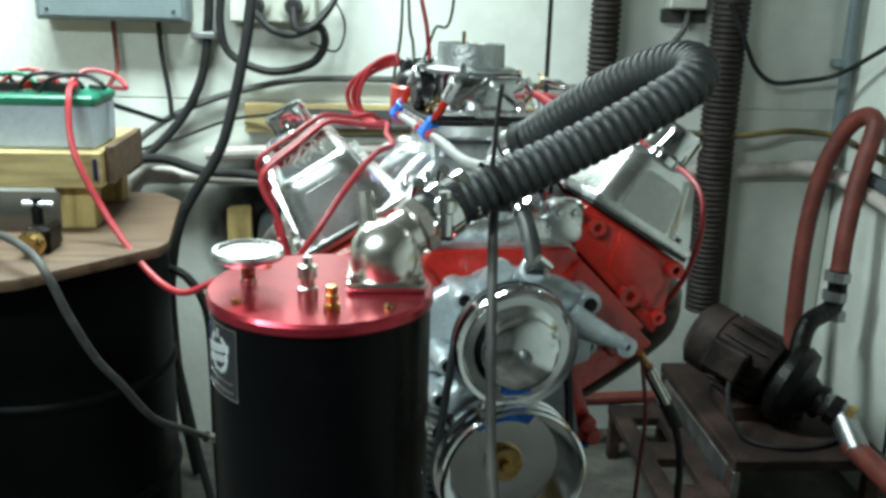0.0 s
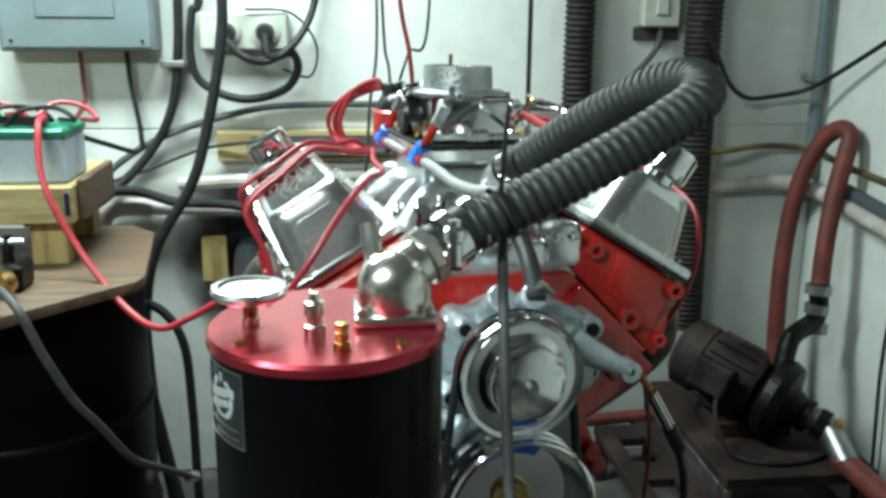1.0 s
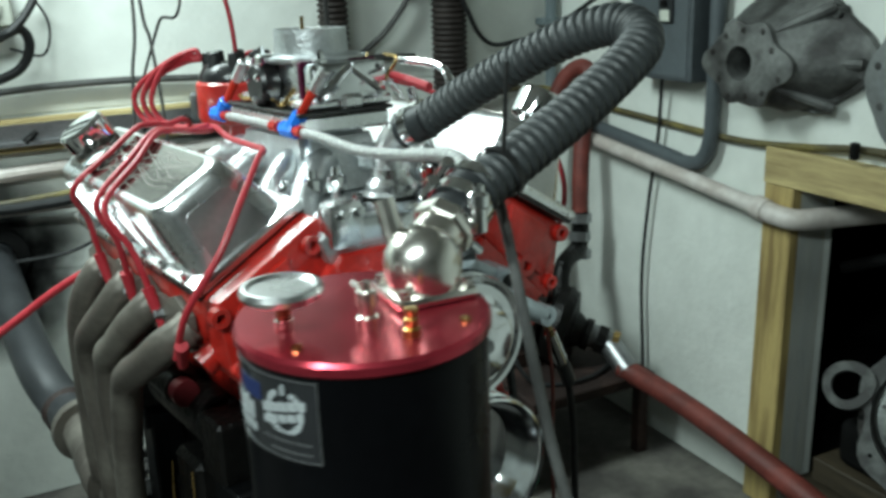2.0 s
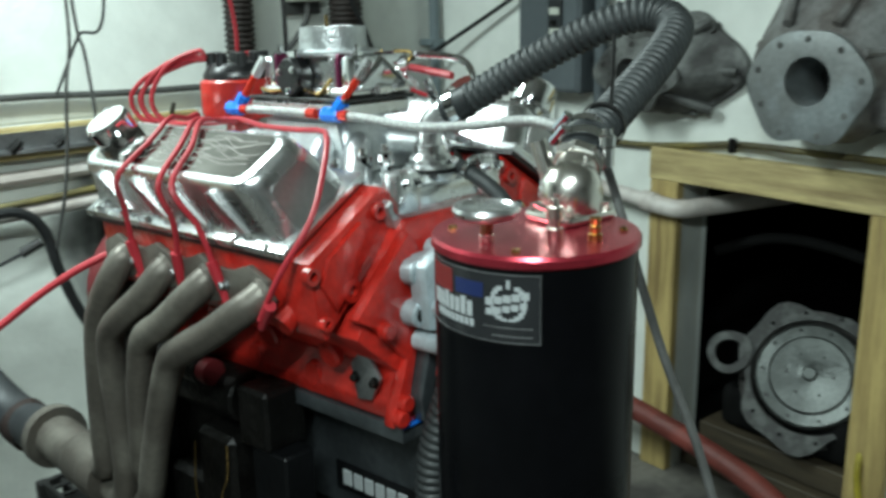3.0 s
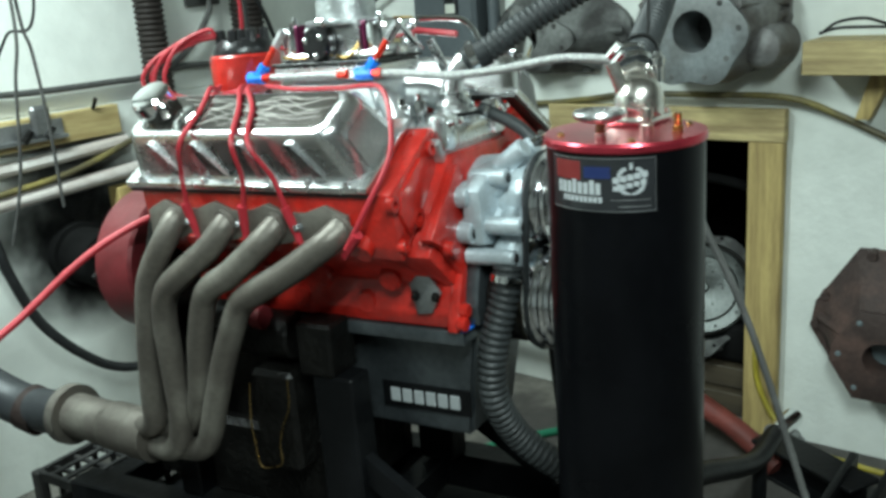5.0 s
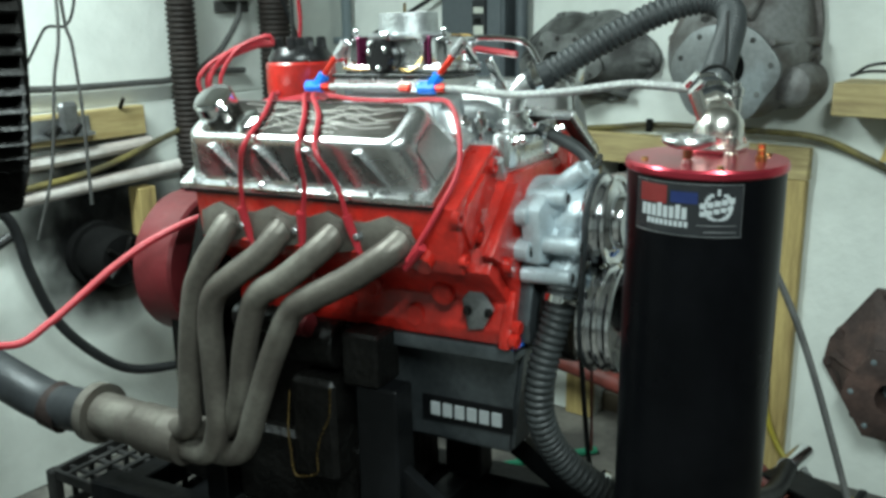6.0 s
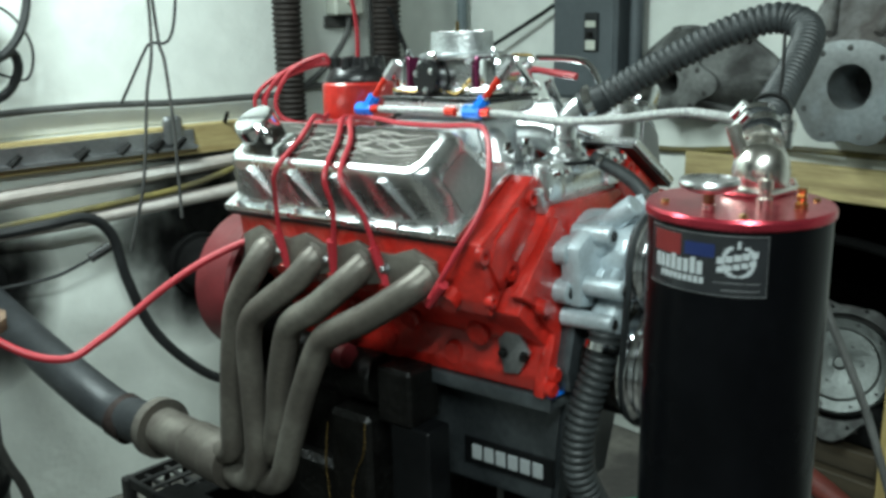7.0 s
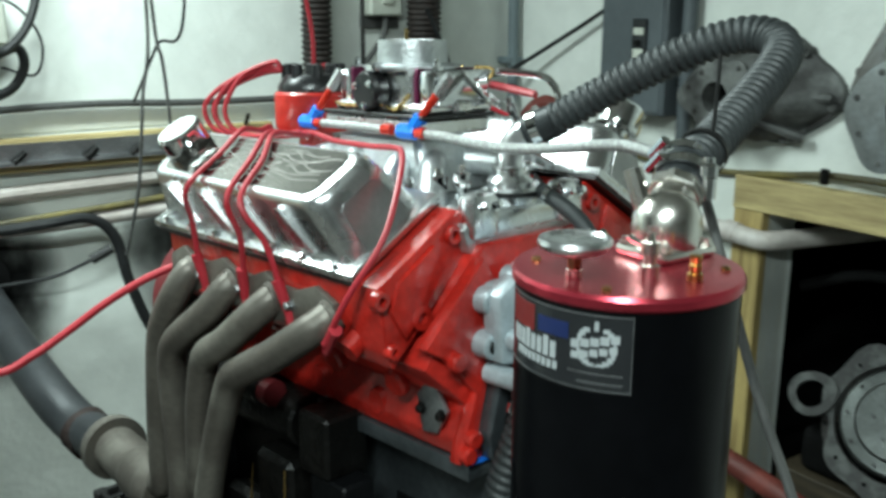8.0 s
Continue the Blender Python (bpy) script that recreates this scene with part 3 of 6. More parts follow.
for x, y, h in ((-0.085, 0.29, 0.05), (-0.105, 0.33, 0.035), (0.085, 0.28, 0.045), (-0.06, 0.27, 0.055)):
    part("fitting", lathe(B(), [(0, 0), (0.009, 0), (0.009, h * 0.4), (0.013, h * 0.42), (0.013, h * 0.75), (0.007, h * 0.8), (0.006, h), (0, h)], Matrix.Translation((x, y, 0.126)), 10), M_CHROME, intake)
# short bypass hose from the pump to the manifold
p0, p1 = E.inverted() @ Vector((0.086, 1.055, 1.288)), E.inverted() @ Vector((0.088, 0.972, 1.238))
part("bypass_hose", tube(B(), [p0 + Vector((0, 0.03, 0.012)), p0, (p0 + p1) / 2 + Vector((0, -0.004, 0.006)), p1], 0.0115, 14), M_HOSE, engine, "short dark rubber bypass hose")
clamp(engine, p0 + Vector((0, 0.012, 0.006)), (0, 1, 0.4), 0.0117, 0.008)
clamp(engine, p1 + Vector((0, 0.006, 0.004)), p0 - p1, 0.0117, 0.008)

# carburettor
CX = 0.012
carb = part("carburettor", box(B(), (CX - 0.055, 0.395, 0.243), (CX + 0.055, 0.525, 0.302), 0.008, seg=2), M_POLISH, engine, "polished four-barrel carburettor")
part("base_plate", box(B(), (CX - 0.070, 0.350, 0.2425), (CX + 0.070, 0.570, 0.256), 0.004), M_POLISH, carb)
bm = lathe(B(), [(0.074, 0.0), (0.078, 0.004), (0.078, 0.008), (0.070, 0.011), (0.056, 0.012), (0.0545, 0.046), (0.0525, 0.046), (0.050, 0.010), (0.0, 0.004)], Matrix.Translation((CX, 0.46, 0.301)) @ Matrix.Diagonal((0.94, 1.05, 1, 1)), 40)
part("air_horn", bm, M_CAST, carb, "polished open air horn")
part("choke_wall", box(B(), (CX - 0.0015, 0.41, 0.306), (CX + 0.0015, 0.51, 0.348), 0.0006), M_POLISH, carb)
for x in (-0.027, 0.027):
    for y in (0.437, 0.484):
        part("booster", lathe(B(), [(0.010, 0), (0.013, 0.002), (0.013, 0.016), (0.010, 0.018), (0.010, 0)], Matrix.Translation((CX + x, y, 0.310)), 14), M_BRASS, carb)
part("stud", rod(B(), (CX - 0.012, 0.46, 0.30), (CX - 0.012, 0.46, 0.364), 0.003, 8), M_BRASS, carb)
for y0, y1, yb in ((0.345, 0.382, 0.389), (0.575, 0.538, 0.531)):
    lo, hi = min(y0, y1), max(y0, y1)
    bowl = box(B(), (CX - 0.058, lo, 0.250), (CX + 0.058, hi, 0.304), 0.007, seg=2)
    part("fuel_bowl", bowl, M_PULLEY, carb, "chrome fuel bowl")
    part("metering_block", box(B(), (CX - 0.060, min(y1, yb + (0.006 if yb > 0.46 else -0.006)), 0.252), (CX + 0.060, max(y1, yb + (0.006 if yb > 0.46 else -0.006)), 0.306), 0.003), M_MAUVE, carb, "purple anodised metering block")
    for x in (-0.048, 0.048):
        for z in (0.258, 0.296):
            part("bowl_screw", bolt(B(), (CX + x, y0, z), (0, -1 if y0 < 0.46 else 1, 0), 0.004, 0.006), M_CHROME, carb)
    part("needle_seat", lathe(B(), [(0, 0), (0.010, 0), (0.010, 0.006), (0.005, 0.007), (0.005, 0.014), (0.003, 0.018), (0, 0.018)], Matrix.Translation((CX - 0.035, (lo + hi) / 2, 0.303)), 6), M_CHROME, carb)
# raised strut pattern on the front bowl
for a, b in (((-0.05, 0.262), (0.0, 0.298)), ((0.05, 0.262), (0.0, 0.298))):
    part("bowl_rib", rod(B(), (CX + a[0], 0.345, a[1]), (CX + b[0], 0.345, b[1]), 0.006, 8), M_CHROME, carb)
part("accelerator_pump", box(B(), (CX - 0.018, 0.338, 0.240), (CX + 0.018, 0.372, 0.262), 0.006), M_POLISH, carb)
# diaphragm pod on the side
part("choke_pod", lathe(B(), [(0, 0), (0.029, 0), (0.031, 0.004), (0.031, 0.022), (0.027, 0.028), (0, 0.029)], Matrix.Translation((CX - 0.058, 0.475, 0.272)) @ pose(0, 0, 0, 0, -90, 0), 24), M_CAP, carb, "round black choke pod")
for k in range(3):
    part("pod_screw", bolt(B(), (CX - 0.087, 0.475 + 0.02 * math.cos(2.1 * k + 0.4), 0.272 + 0.02 * math.sin(2.1 * k + 0.4)), (-1, 0, 0), 0.004, 0.005), M_CHROME, carb)
part("pod_bracket", box(B(), (CX - 0.085, 0.452, 0.300), (CX - 0.035, 0.472, 0.314), 0.003), M_CHROME, carb)
for pts, r in (([(CX - 0.075, 0.56, 0.252), (CX - 0.082, 0.52, 0.25), (CX - 0.07, 0.45, 0.253)], 0.003), ([(CX + 0.07, 0.42, 0.25), (CX + 0.085, 0.45, 0.285), (CX + 0.075, 0.50, 0.29)], 0.003), ([(CX + 0.07, 0.39, 0.262), (CX + 0.09, 0.37, 0.30), (CX + 0.10, 0.42, 0.305)], 0.0028), ([(CX - 0.065, 0.39, 0.27), (CX - 0.075, 0.41, 0.248), (CX - 0.07, 0.44, 0.25)], 0.003)):
    part("linkage", tube(B(), pts, r, 8), M_BRASS, carb)
part("throttle_lever", prism(B(), [(0.395, 0.245), (0.44, 0.245), (0.45, 0.285), (0.435, 0.31), (0.42, 0.31), (0.425, 0.285), (0.40, 0.275)], CX + 0.068, CX + 0.073, "x", bev=0.001), M_CHROME, carb)
part("throttle_lever", prism(B(), [(0.475, 0.24), (0.515, 0.25), (0.505, 0.30), (0.485, 0.30)], CX + 0.078, CX + 0.083, "x", bev=0.001), M_CHROME, carb)
part("return_spring", tube(B(), [(CX + 0.082 + 0.005 * math.cos(k * 1.6), 0.42 - 0.0012 * k, 0.296 - 0.0008 * k + 0.005 * math.sin(k * 1.6)) for k in range(60)], 0.0012, 5, 2), M_CHROME, carb)
part("throttle_bracket", prism(B(), [(0.33, 0.265), (0.345, 0.258), (0.30, 0.17), (0.24, 0.16), (0.24, 0.172), (0.285, 0.185)], CX + 0.088, CX + 0.094, "x", bev=0.001), M_CHROME, engine, "bright throttle bracket")
part("throttle_arm", tube(B(), [(CX + 0.09, 0.36, 0.300), (CX + 0.10, 0.29, 0.296), (CX + 0.10, 0.255, 0.285), (CX + 0.098, 0.23, 0.25)], 0.0055, 10), M_CHROME, engine, "bright throttle cable arm")
part("red_spring_sleeve", tube(B(), [(CX + 0.075, 0.36, 0.280), (CX + 0.08, 0.30, 0.272), (CX + 0.08, 0.27, 0.268)], 0.006, 8), M_REDWIRE, engine, "red throttle spring sleeve")

# fuel log: two blue fittings, red risers and a braided line
for yb, ya in ((0.365, 0.320), (0.618, 0.575)):
    part("blue_fitting", rod(B(), (-0.072, yb + 0.026, 0.219), (-0.072, yb - 0.012, 0.219), 0.0115, 8, bev=0.002), M_BLUE, engine, "blue anodised hose fitting")
    a, b = Vector((-0.072, yb, 0.220)), Vector((-0.045 if yb < 0.5 else -0.05, ya - 0.012, 0.300))
    part("blue_fitting", rod(B(), a, a + (b - a) * 0.26, 0.0115, 8, bev=0.002), M_BLUE, engine, "blue anodised hose fitting")
    part("fuel_riser", rod(B(), a + (b - a) * 0.24, a + (b - a) * 0.66, 0.0062, 12), M_REDANO, engine, "red anodised fuel riser")
    part("riser_nut", rod(B(), a + (b - a) * 0.64, b, 0.0085, 8, bev=0.002), M_POLISH, engine)
    part("red_collar", rod(B(), (-0.072, yb - 0.012, 0.219), (-0.072, yb - 0.030, 0.219), 0.0082, 8), M_REDANO, engine)
part("red_collar", rod(B(), (-0.072, 0.409, 0.219), (-0.072, 0.430, 0.219), 0.0082, 8), M_REDANO, engine)
part("fuel_log", rod(B(), (-0.072, 0.43, 0.219), (-0.072, 0.59, 0.219), 0.0065, 10), M_BRAID, engine)
end = E.inverted() @ Vector((-0.054, 0.712, 1.392))
part("braided_line", tube(B(), [(-0.072, 0.355, 0.219), (-0.066, 0.30, 0.216), (-0.062, 0.20, 0.209), (-0.068, 0.095, 0.216), (-0.075, 0.0, 0.228), (-0.085, -0.055, 0.228), end], 0.0072, 12, 14), M_BRAID, engine, "braided steel hose to the tank")

# distributor
DY = 0.712
dist = part("distributor", lathe(B(), [(0, 0.10), (0.03, 0.10), (0.03, 0.19), (0.066, 0.196), (0.070, 0.204), (0.070, 0.258), (0.066, 0.262), (0, 0.262)], Matrix.Translation((0, DY, 0.0)), 28), M_RED, engine, "red distributor with a black cap")
part("distributor_cap", lathe(B(), [(0, 0.262), (0.064, 0.262), (0.064, 0.270), (0.055, 0.286), (0.050, 0.290), (0, 0.290)], Matrix.Translation((0, DY, 0.0)), 28), M_CAP, dist, "black ribbed cap")
tow = [(0.046 * math.cos(k * math.pi / 4 + 0.3), DY + 0.046 * math.sin(k * math.pi / 4 + 0.3)) for k in range(8)] + [(0, DY)]
for x, y in tow:
    part("tower", lathe(B(), [(0.011, 0.284), (0.009, 0.306), (0.006, 0.308), (0, 0.308)], Matrix.Translation((x, y, 0)), 10), M_CAP, dist)

# plug wires, one by one, with boots
WR = 0.0044


def wire(name, pts, boot=None, r=WR):
    w = part(name, tube(B(), pts, r, 8, 12), M_REDWIRE, engine, "red silicone spark plug wire")
    if boot:
        part("boot", rod(B(), boot[0], boot[1], 0.0085, 10, 0.0065), M_REDWIRE, w, "red rubber plug boot")
    return w


def tw(k):
    return (tow[k][0], tow[k][1], 0.295)


def arc(dx, dy, dz, y):
    """From the cap back, over and down, then forward under the distributor body."""
    return [(-0.052, 0.735, 0.297), (-0.068 + dx, 0.765 + dy, 0.303 + dz), (-0.100 + dx, 0.815 + dy, 0.280 + dz), (-0.120 + dx, 0.845 + dy, 0.235), (-0.112 + dx, 0.835 + dy, 0.198), (-0.092 + dx, 0.785 + dy, 0.187), (-0.086, y, 0.193)]


wire("plug_wire", arc(0.0, 0.0, 0.0, 0.73) + [(-0.11, 0.685, 0.210), (-0.145, 0.658, 0.208), (-0.178, 0.636, 0.2135), (-0.205, 0.618, 0.213), (-0.25, 0.600, 0.186), (-0.308, 0.60, 0.140), (-0.286, 0.632, 0.085), (-0.272, 0.645, 0.02), (-0.266, 0.640, -0.03)], ((-0.275, 0.647, 0.03), (-0.260, 0.638, -0.038)))
wire("plug_wire", arc(0.008, -0.020, 0.008, 0.70) + [(-0.092, 0.63, 0.203), (-0.13, 0.585, 0.205), (-0.175, 0.556, 0.2135), (-0.205, 0.545, 0.213), (-0.25, 0.512, 0.186), (-0.308, 0.484, 0.138), (-0.286, 0.492, 0.08), (-0.272, 0.512, 0.02), (-0.266, 0.522, -0.03)], ((-0.275, 0.512, 0.03), (-0.260, 0.525, -0.038)))
wire("plug_wire", arc(-0.008, 0.022, -0.010, 0.69) + [(-0.090, 0.61, 0.200), (-0.125, 0.56, 0.205), (-0.175, 0.537, 0.2135), (-0.205, 0.527, 0.213), (-0.25, 0.482, 0.186), (-0.308, 0.448, 0.138), (-0.286, 0.425, 0.08), (-0.272, 0.415, 0.02), (-0.266, 0.402, -0.03)], ((-0.275, 0.417, 0.03), (-0.260, 0.400, -0.038)))
wire("plug_wire", arc(0.004, 0.012, -0.012, 0.68) + [(-0.095, 0.59, 0.205), (-0.110, 0.50, 0.200), (-0.118, 0.40, 0.200), (-0.132, 0.33, 0.204), (-0.162, 0.278, 0.202), (-0.200, 0.240, 0.170), (-0.246, 0.216, 0.110), (-0.285, 0.240, 0.04), (-0.287, 0.290, -0.03)], ((-0.288, 0.262, -0.005), (-0.276, 0.302, -0.045)))
# round to the other bank
wire("plug_wire", [tw(1), (0.07, 0.76, 0.300), (0.12, 0.72, 0.262), (0.19, 0.66, 0.255), (0.27, 0.58, 0.235), (0.338, 0.46, 0.18), (0.345, 0.32, 0.15), (0.335, 0.265, 0.10), (0.318, 0.26, 0.03), (0.290, 0.28, -0.04)])
wire("coil_wire", [tw(8), (-0.01, 0.70, 0.36), (-0.03, 0.70, 0.48), (-0.02, 0.74, 0.75), (0.0, 0.8, 1.40)], r=0.004)

# exhaust headers, the bank that shows
header = part("header_flange", prism(B(), [(0.300, -0.028), (0.300, 0.020), (0.345, 0.036), (0.39, 0.022), (0.43, 0.022), (0.468, 0.036), (0.51, 0.022), (0.55, 0.022), (0.59, 0.036), (0.635, 0.022), (0.675, 0.022), (0.712, 0.036), (0.755, 0.018), (0.755, -0.026), (0.712, -0.036), (0.64, -0.024), (0.59, -0.036), (0.52, -0.024), (0.468, -0.036), (0.40, -0.024), (0.345, -0.038)], -0.280, -0.2695, "x", bev=0.0015), M_HEADER, engine, "grey steel header flange with four pipes")
TUBES = [
    [(-0.270, 0.689, 0.004), (-0.285, 0.692, -0.006), (-0.300, 0.706, -0.036), (-0.306, 0.737, -0.080), (-0.305, 0.764, -0.130), (-0.300, 0.792, -0.235), (-0.295, 0.812, -0.34), (-0.288, 0.832, -0.405), (-0.270, 0.920, -0.436)],
    [(-0.270, 0.565, 0.004), (-0.286, 0.571, -0.010), (-0.302, 0.599, -0.044), (-0.310, 0.663, -0.088), (-0.308, 0.711, -0.124), (-0.302, 0.735, -0.180), (-0.296, 0.741, -0.289), (-0.291, 0.749, -0.39), (-0.284, 0.792, -0.455), (-0.262, 0.920, -0.464)],
    [(-0.270, 0.451, 0.004), (-0.286, 0.458, -0.010), (-0.302, 0.484, -0.036), (-0.309, 0.544, -0.080), (-0.308, 0.594, -0.106), (-0.302, 0.626, -0.140), (-0.296, 0.659, -0.222), (-0.284, 0.694, -0.33), (-0.264, 0.755, -0.405), (-0.248, 0.900, -0.436)],
    [(-0.270, 0.313, 0.004), (-0.286, 0.319, -0.008), (-0.302, 0.341, -0.026), (-0.310, 0.409, -0.068), (-0.309, 0.486, -0.106), (-0.303, 0.539, -0.140), (-0.296, 0.598, -0.236), (-0.290, 0.647, -0.336), (-0.280, 0.698, -0.43), (-0.262, 0.780, -0.462), (-0.246, 0.900, -0.462)],
]
header.matrix_local = Matrix.Translation((0.016, 0, -0.004))
for pts in TUBES:
    part("header_pipe", tube(B(), pts, 0.0235, 18, 12), M_HEADER, header)
    part("weld_ring", ring(B(), (-0.279, pts[0][1] + 0.001, -0.002), (1, -0.2, 0.3), 0.0215, 0.008, 0.004), M_HEADER, header)
C1 = Vector((-0.247, 1.14, -0.449))
part("collector", tube(B(), [(-0.264, 0.86, -0.449), (-0.262, 0.92, -0.449), (-0.256, 1.00, -0.449), (-0.249, 1.10, -0.449), C1], [0.052] * 10 + [0.050] * 10 + [0.046] * 21, 24), M_HEADER, header, "grey steel collector")
part("collector_flange", ring(B(), C1, (0.03, 1, 0), 0.040, 0.026, 0.024), M_HEADER, header)
for y in (0.40, 0.53, 0.65):
    part("header_bolt", bolt(B(), (-0.280, y, 0.0), (-1, 0, 0), 0.006, 0.012), M_STEEL, header)
# the other bank's pipes, mostly hidden
h2 = part("header_flange", box(B(), (0.262, 0.26, -0.035), (0.272, 0.72, 0.03), 0.003), M_HEADER, engine, "grey steel header flange of the far bank")
for k in range(4):
    y = 0.305 + 0.1235 * k
    part("header_pipe", tube(B(), [(0.268, y, 0.0), (0.30, y + 0.01, -0.01), (0.335, y + 0.05, -0.045), (0.335, y + 0.09, -0.12), (0.31, 0.62 + 0.05 * k, -0.30), (0.29, 0.85, -0.44)], 0.0235, 14, 8), M_HEADER, h2)

# water pump with legs, arms and pulley
bm = lathe(B(), [(0, 0.19), (0.052, 0.19), (0.060, 0.15), (0.060, 0.10), (0.048, 0.075), (0.034, 0.06), (0.030, 0.035), (0, 0.035)], Matrix.Translation((0, 0, 0.0)) @ pose(0, 0, 0, -90, 0, 0), 32)
pump = part("water_pump", bm, M_PUMP, engine, "silver painted water pump casting")
for x in (-1, 1):
    for z0, z1 in ((0.030, 0.018), (-0.030, -0.041)):
        part("pump_leg", rod(B(), (x * 0.030, 0.120, z0), (x * 0.108, 0.175, z1), 0.026, 16, 0.021, bev=0.004), M_PUMP, pump)
    part("pump_web", prism(B(), [(x * 0.02, -0.085), (x * 0.118, -0.062), (x * 0.124, 0.030), (x * 0.07, 0.058), (x * 0.02, 0.062)], 0.128, 0.165, bev=0.008), M_PUMP, pump)
    part("pump_outlet", rod(B(), (x * 0.022 - 0.010, 0.14, 0.045), (x * 0.022 - 0.010, 0.082, 0.086), 0.018, 14, bev=0.003), M_PUMP, pump)
# bolt bosses: centre, front face, back, radius
for x, y, z, back, r in ((-0.113, 0.150, 0.018, 0.204, 0.018), (-0.115, 0.146, -0.041, 0.204, 0.018), (0.106, 0.118, 0.024, 0.20, 0.017), (0.112, 0.135, -0.041, 0.20, 0.017), (-0.072, 0.098, 0.042, 0.17, 0.0145), (-0.099, 0.062, -0.031, 0.16, 0.0145), (-0.104, 0.076, -0.083, 0.17, 0.0135)):
    boss = part("pump_boss", rod(B(), (x, y, z), (x, back, z), r, 18, r * 1.12, bev=0.003), M_PUMP, pump)
    part("bolt_socket", lathe(B(), [(0, 0.002), (r * 0.52, 0.002), (r * 0.58, 0.0)], Matrix.Translation((x, y - 0.0006, z)) @ pose(0, 0, 0, 90, 0, 0), 14), M_OILY, pump)
for a, b, r0, r1 in (((-0.02, 0.125, 0.03), (-0.072, 0.125, 0.042), 0.016, 0.013), ((-0.02, 0.115, -0.02), (-0.099, 0.095, -0.031), 0.020, 0.014), ((-0.02, 0.12, -0.055), (-0.104, 0.11, -0.083), 0.020, 0.014), ((0.02, 0.125, 0.03), (0.106, 0.14, 0.024), 0.020, 0.015)):
    part("pump_rib", rod(B(), a, b, r0, 14, r1, bev=0.003), M_PUMP, pump)
part("pump_inlet", rod(B(), (-0.02, 0.10, -0.02), (-0.092, 0.098, -0.104), 0.027, 16, 0.024), M_PUMP, pump)
part("pump_volute", lathe(B(), [(0.050, 0.128), (0.074, 0.134), (0.080, 0.150), (0.078, 0.188), (0, 0.188)], pose(0, 0, 0.0, -90, 0, 0) @ Matrix.Translation((0, 0.012, 0)), 28), M_PUMP, pump)
part("pump_arm", rod(B(), (0.075, 0.11, 0.01), (0.150, 0.094, -0.027), 0.022, 14, 0.011), M_PUMP, pump)
part("arm_eye", lathe(B(), [(0.005, -0.016), (0.014, -0.016), (0.014, 0.012), (0.005, 0.012), (0.005, -0.016)], Matrix.Translation((0.150, 0.097, -0.027)) @ pose(0, 0, 0, 90, 0, 0), 16), M_PUMP, pump)


PX = -0.020


def pulley(name, prof, y, z, mat, label):
    return part(name, lathe(B(), prof, Matrix.Translation((PX, y, z)) @ pose(0, 0, 0, 90, 0, 0), 56), mat, engine, label)


pulley("pump_pulley", [(0, 0.0), (0.0064, 0.0), (0.0385, -0.001), (0.0449, -0.005), (0.0471, -0.010), (0.0471, -0.024), (0.0556, -0.030), (0.0663, -0.030), (0.0706, -0.026), (0.0760, -0.025), (0.0770, -0.030), (0.0685, -0.036), (0.0663, -0.040), (0.0770, -0.047), (0.0770, -0.050), (0.0685, -0.056), (0.0770, -0.063), (0.0749, -0.067), (0, -0.067)], 0.0, 0.0, M_PULLEY, "chrome stepped water pump pulley")
part("hub_bolt", lathe(B(), [(0, 0.010), (0.006, 0.010), (0.008, 0.007), (0.009, -0.002)], pose(PX, 0, 0, 90, 0, 0), 14), M_STEEL, engine)
pulley("crank_pulley", [(0, -0.055), (0.045, -0.055), (0.072, -0.052), (0.084, -0.030), (0.087, -0.006), (0.091, 0.0), (0.094, -0.002), (0.095, -0.008), (0.086, -0.016), (0.095, -0.024), (0.095, -0.030), (0.086, -0.038), (0.095, -0.046), (0.094, -0.062), (0, -0.064)], 0.005, CR, M_PULLEY, "deep chrome crank pulley")
part("crank_bolt", lathe(B(), [(0, 0.012), (0.008, 0.012), (0.009, 0.006), (0.009, 0.002), (0.022, 0.002), (0.025, -0.004), (0.025, -0.012)], Matrix.Translation((PX, 0.05, CR)) @ pose(0, 0, 0, 90, 0, 0), 24), M_BRASS, engine, "brass-coloured crank bolt and washer")
part("damper", lathe(B(), [(0, 0.0), (0.083, 0.0), (0.086, -0.005), (0.086, -0.05), (0.083, -0.055), (0, -0.055)], Matrix.Translation((PX, 0.085, CR)) @ pose(0, 0, 0, 90, 0, 0), 48), M_OILY, engine, "black crankshaft damper")
# drive belt round both pulleys
bm = B()
path = []
for k in range(21):
    a = math.pi * k / 20
    path.append(Vector((PX + 0.073 * math.cos(a), 0.058, 0.073 * math.sin(a))))
for k in range(21):
    a = math.pi + math.pi * k / 20
    path.append(Vector((PX + 0.092 * math.cos(a), 0.058, CR + 0.092 * math.sin(a))))
path.append(path[0].copy())
sweep(bm, path, 0.006, 6, False)
part("drive_belt", bm, M_RUBBER, engine, "black rubber drive belt")

# lower corrugated hose
LH = [(-0.092, 0.098, -0.098), (-0.100, 0.102, -0.145), (-0.112, 0.116, -0.20), (-0.120, 0.128, -0.265), (-0.112, 0.130, -0.335), (-0.078, 0.112, -0.41), (-0.046, 0.065, -0.468), (-0.012, 0.022, -0.505)]
part("lower_hose", ribbed(B(), LH, 0.0275, 0.0125, 0.0035), M_HOSE, engine, "dark ribbed lower water hose")
clamp(engine, (-0.096, 0.100, -0.120), (-0.2, 0.1, -1), 0.0285)
clamp(engine, (-0.018, 0.048, -0.489), (0.3, -0.9, -0.5), 0.0285)
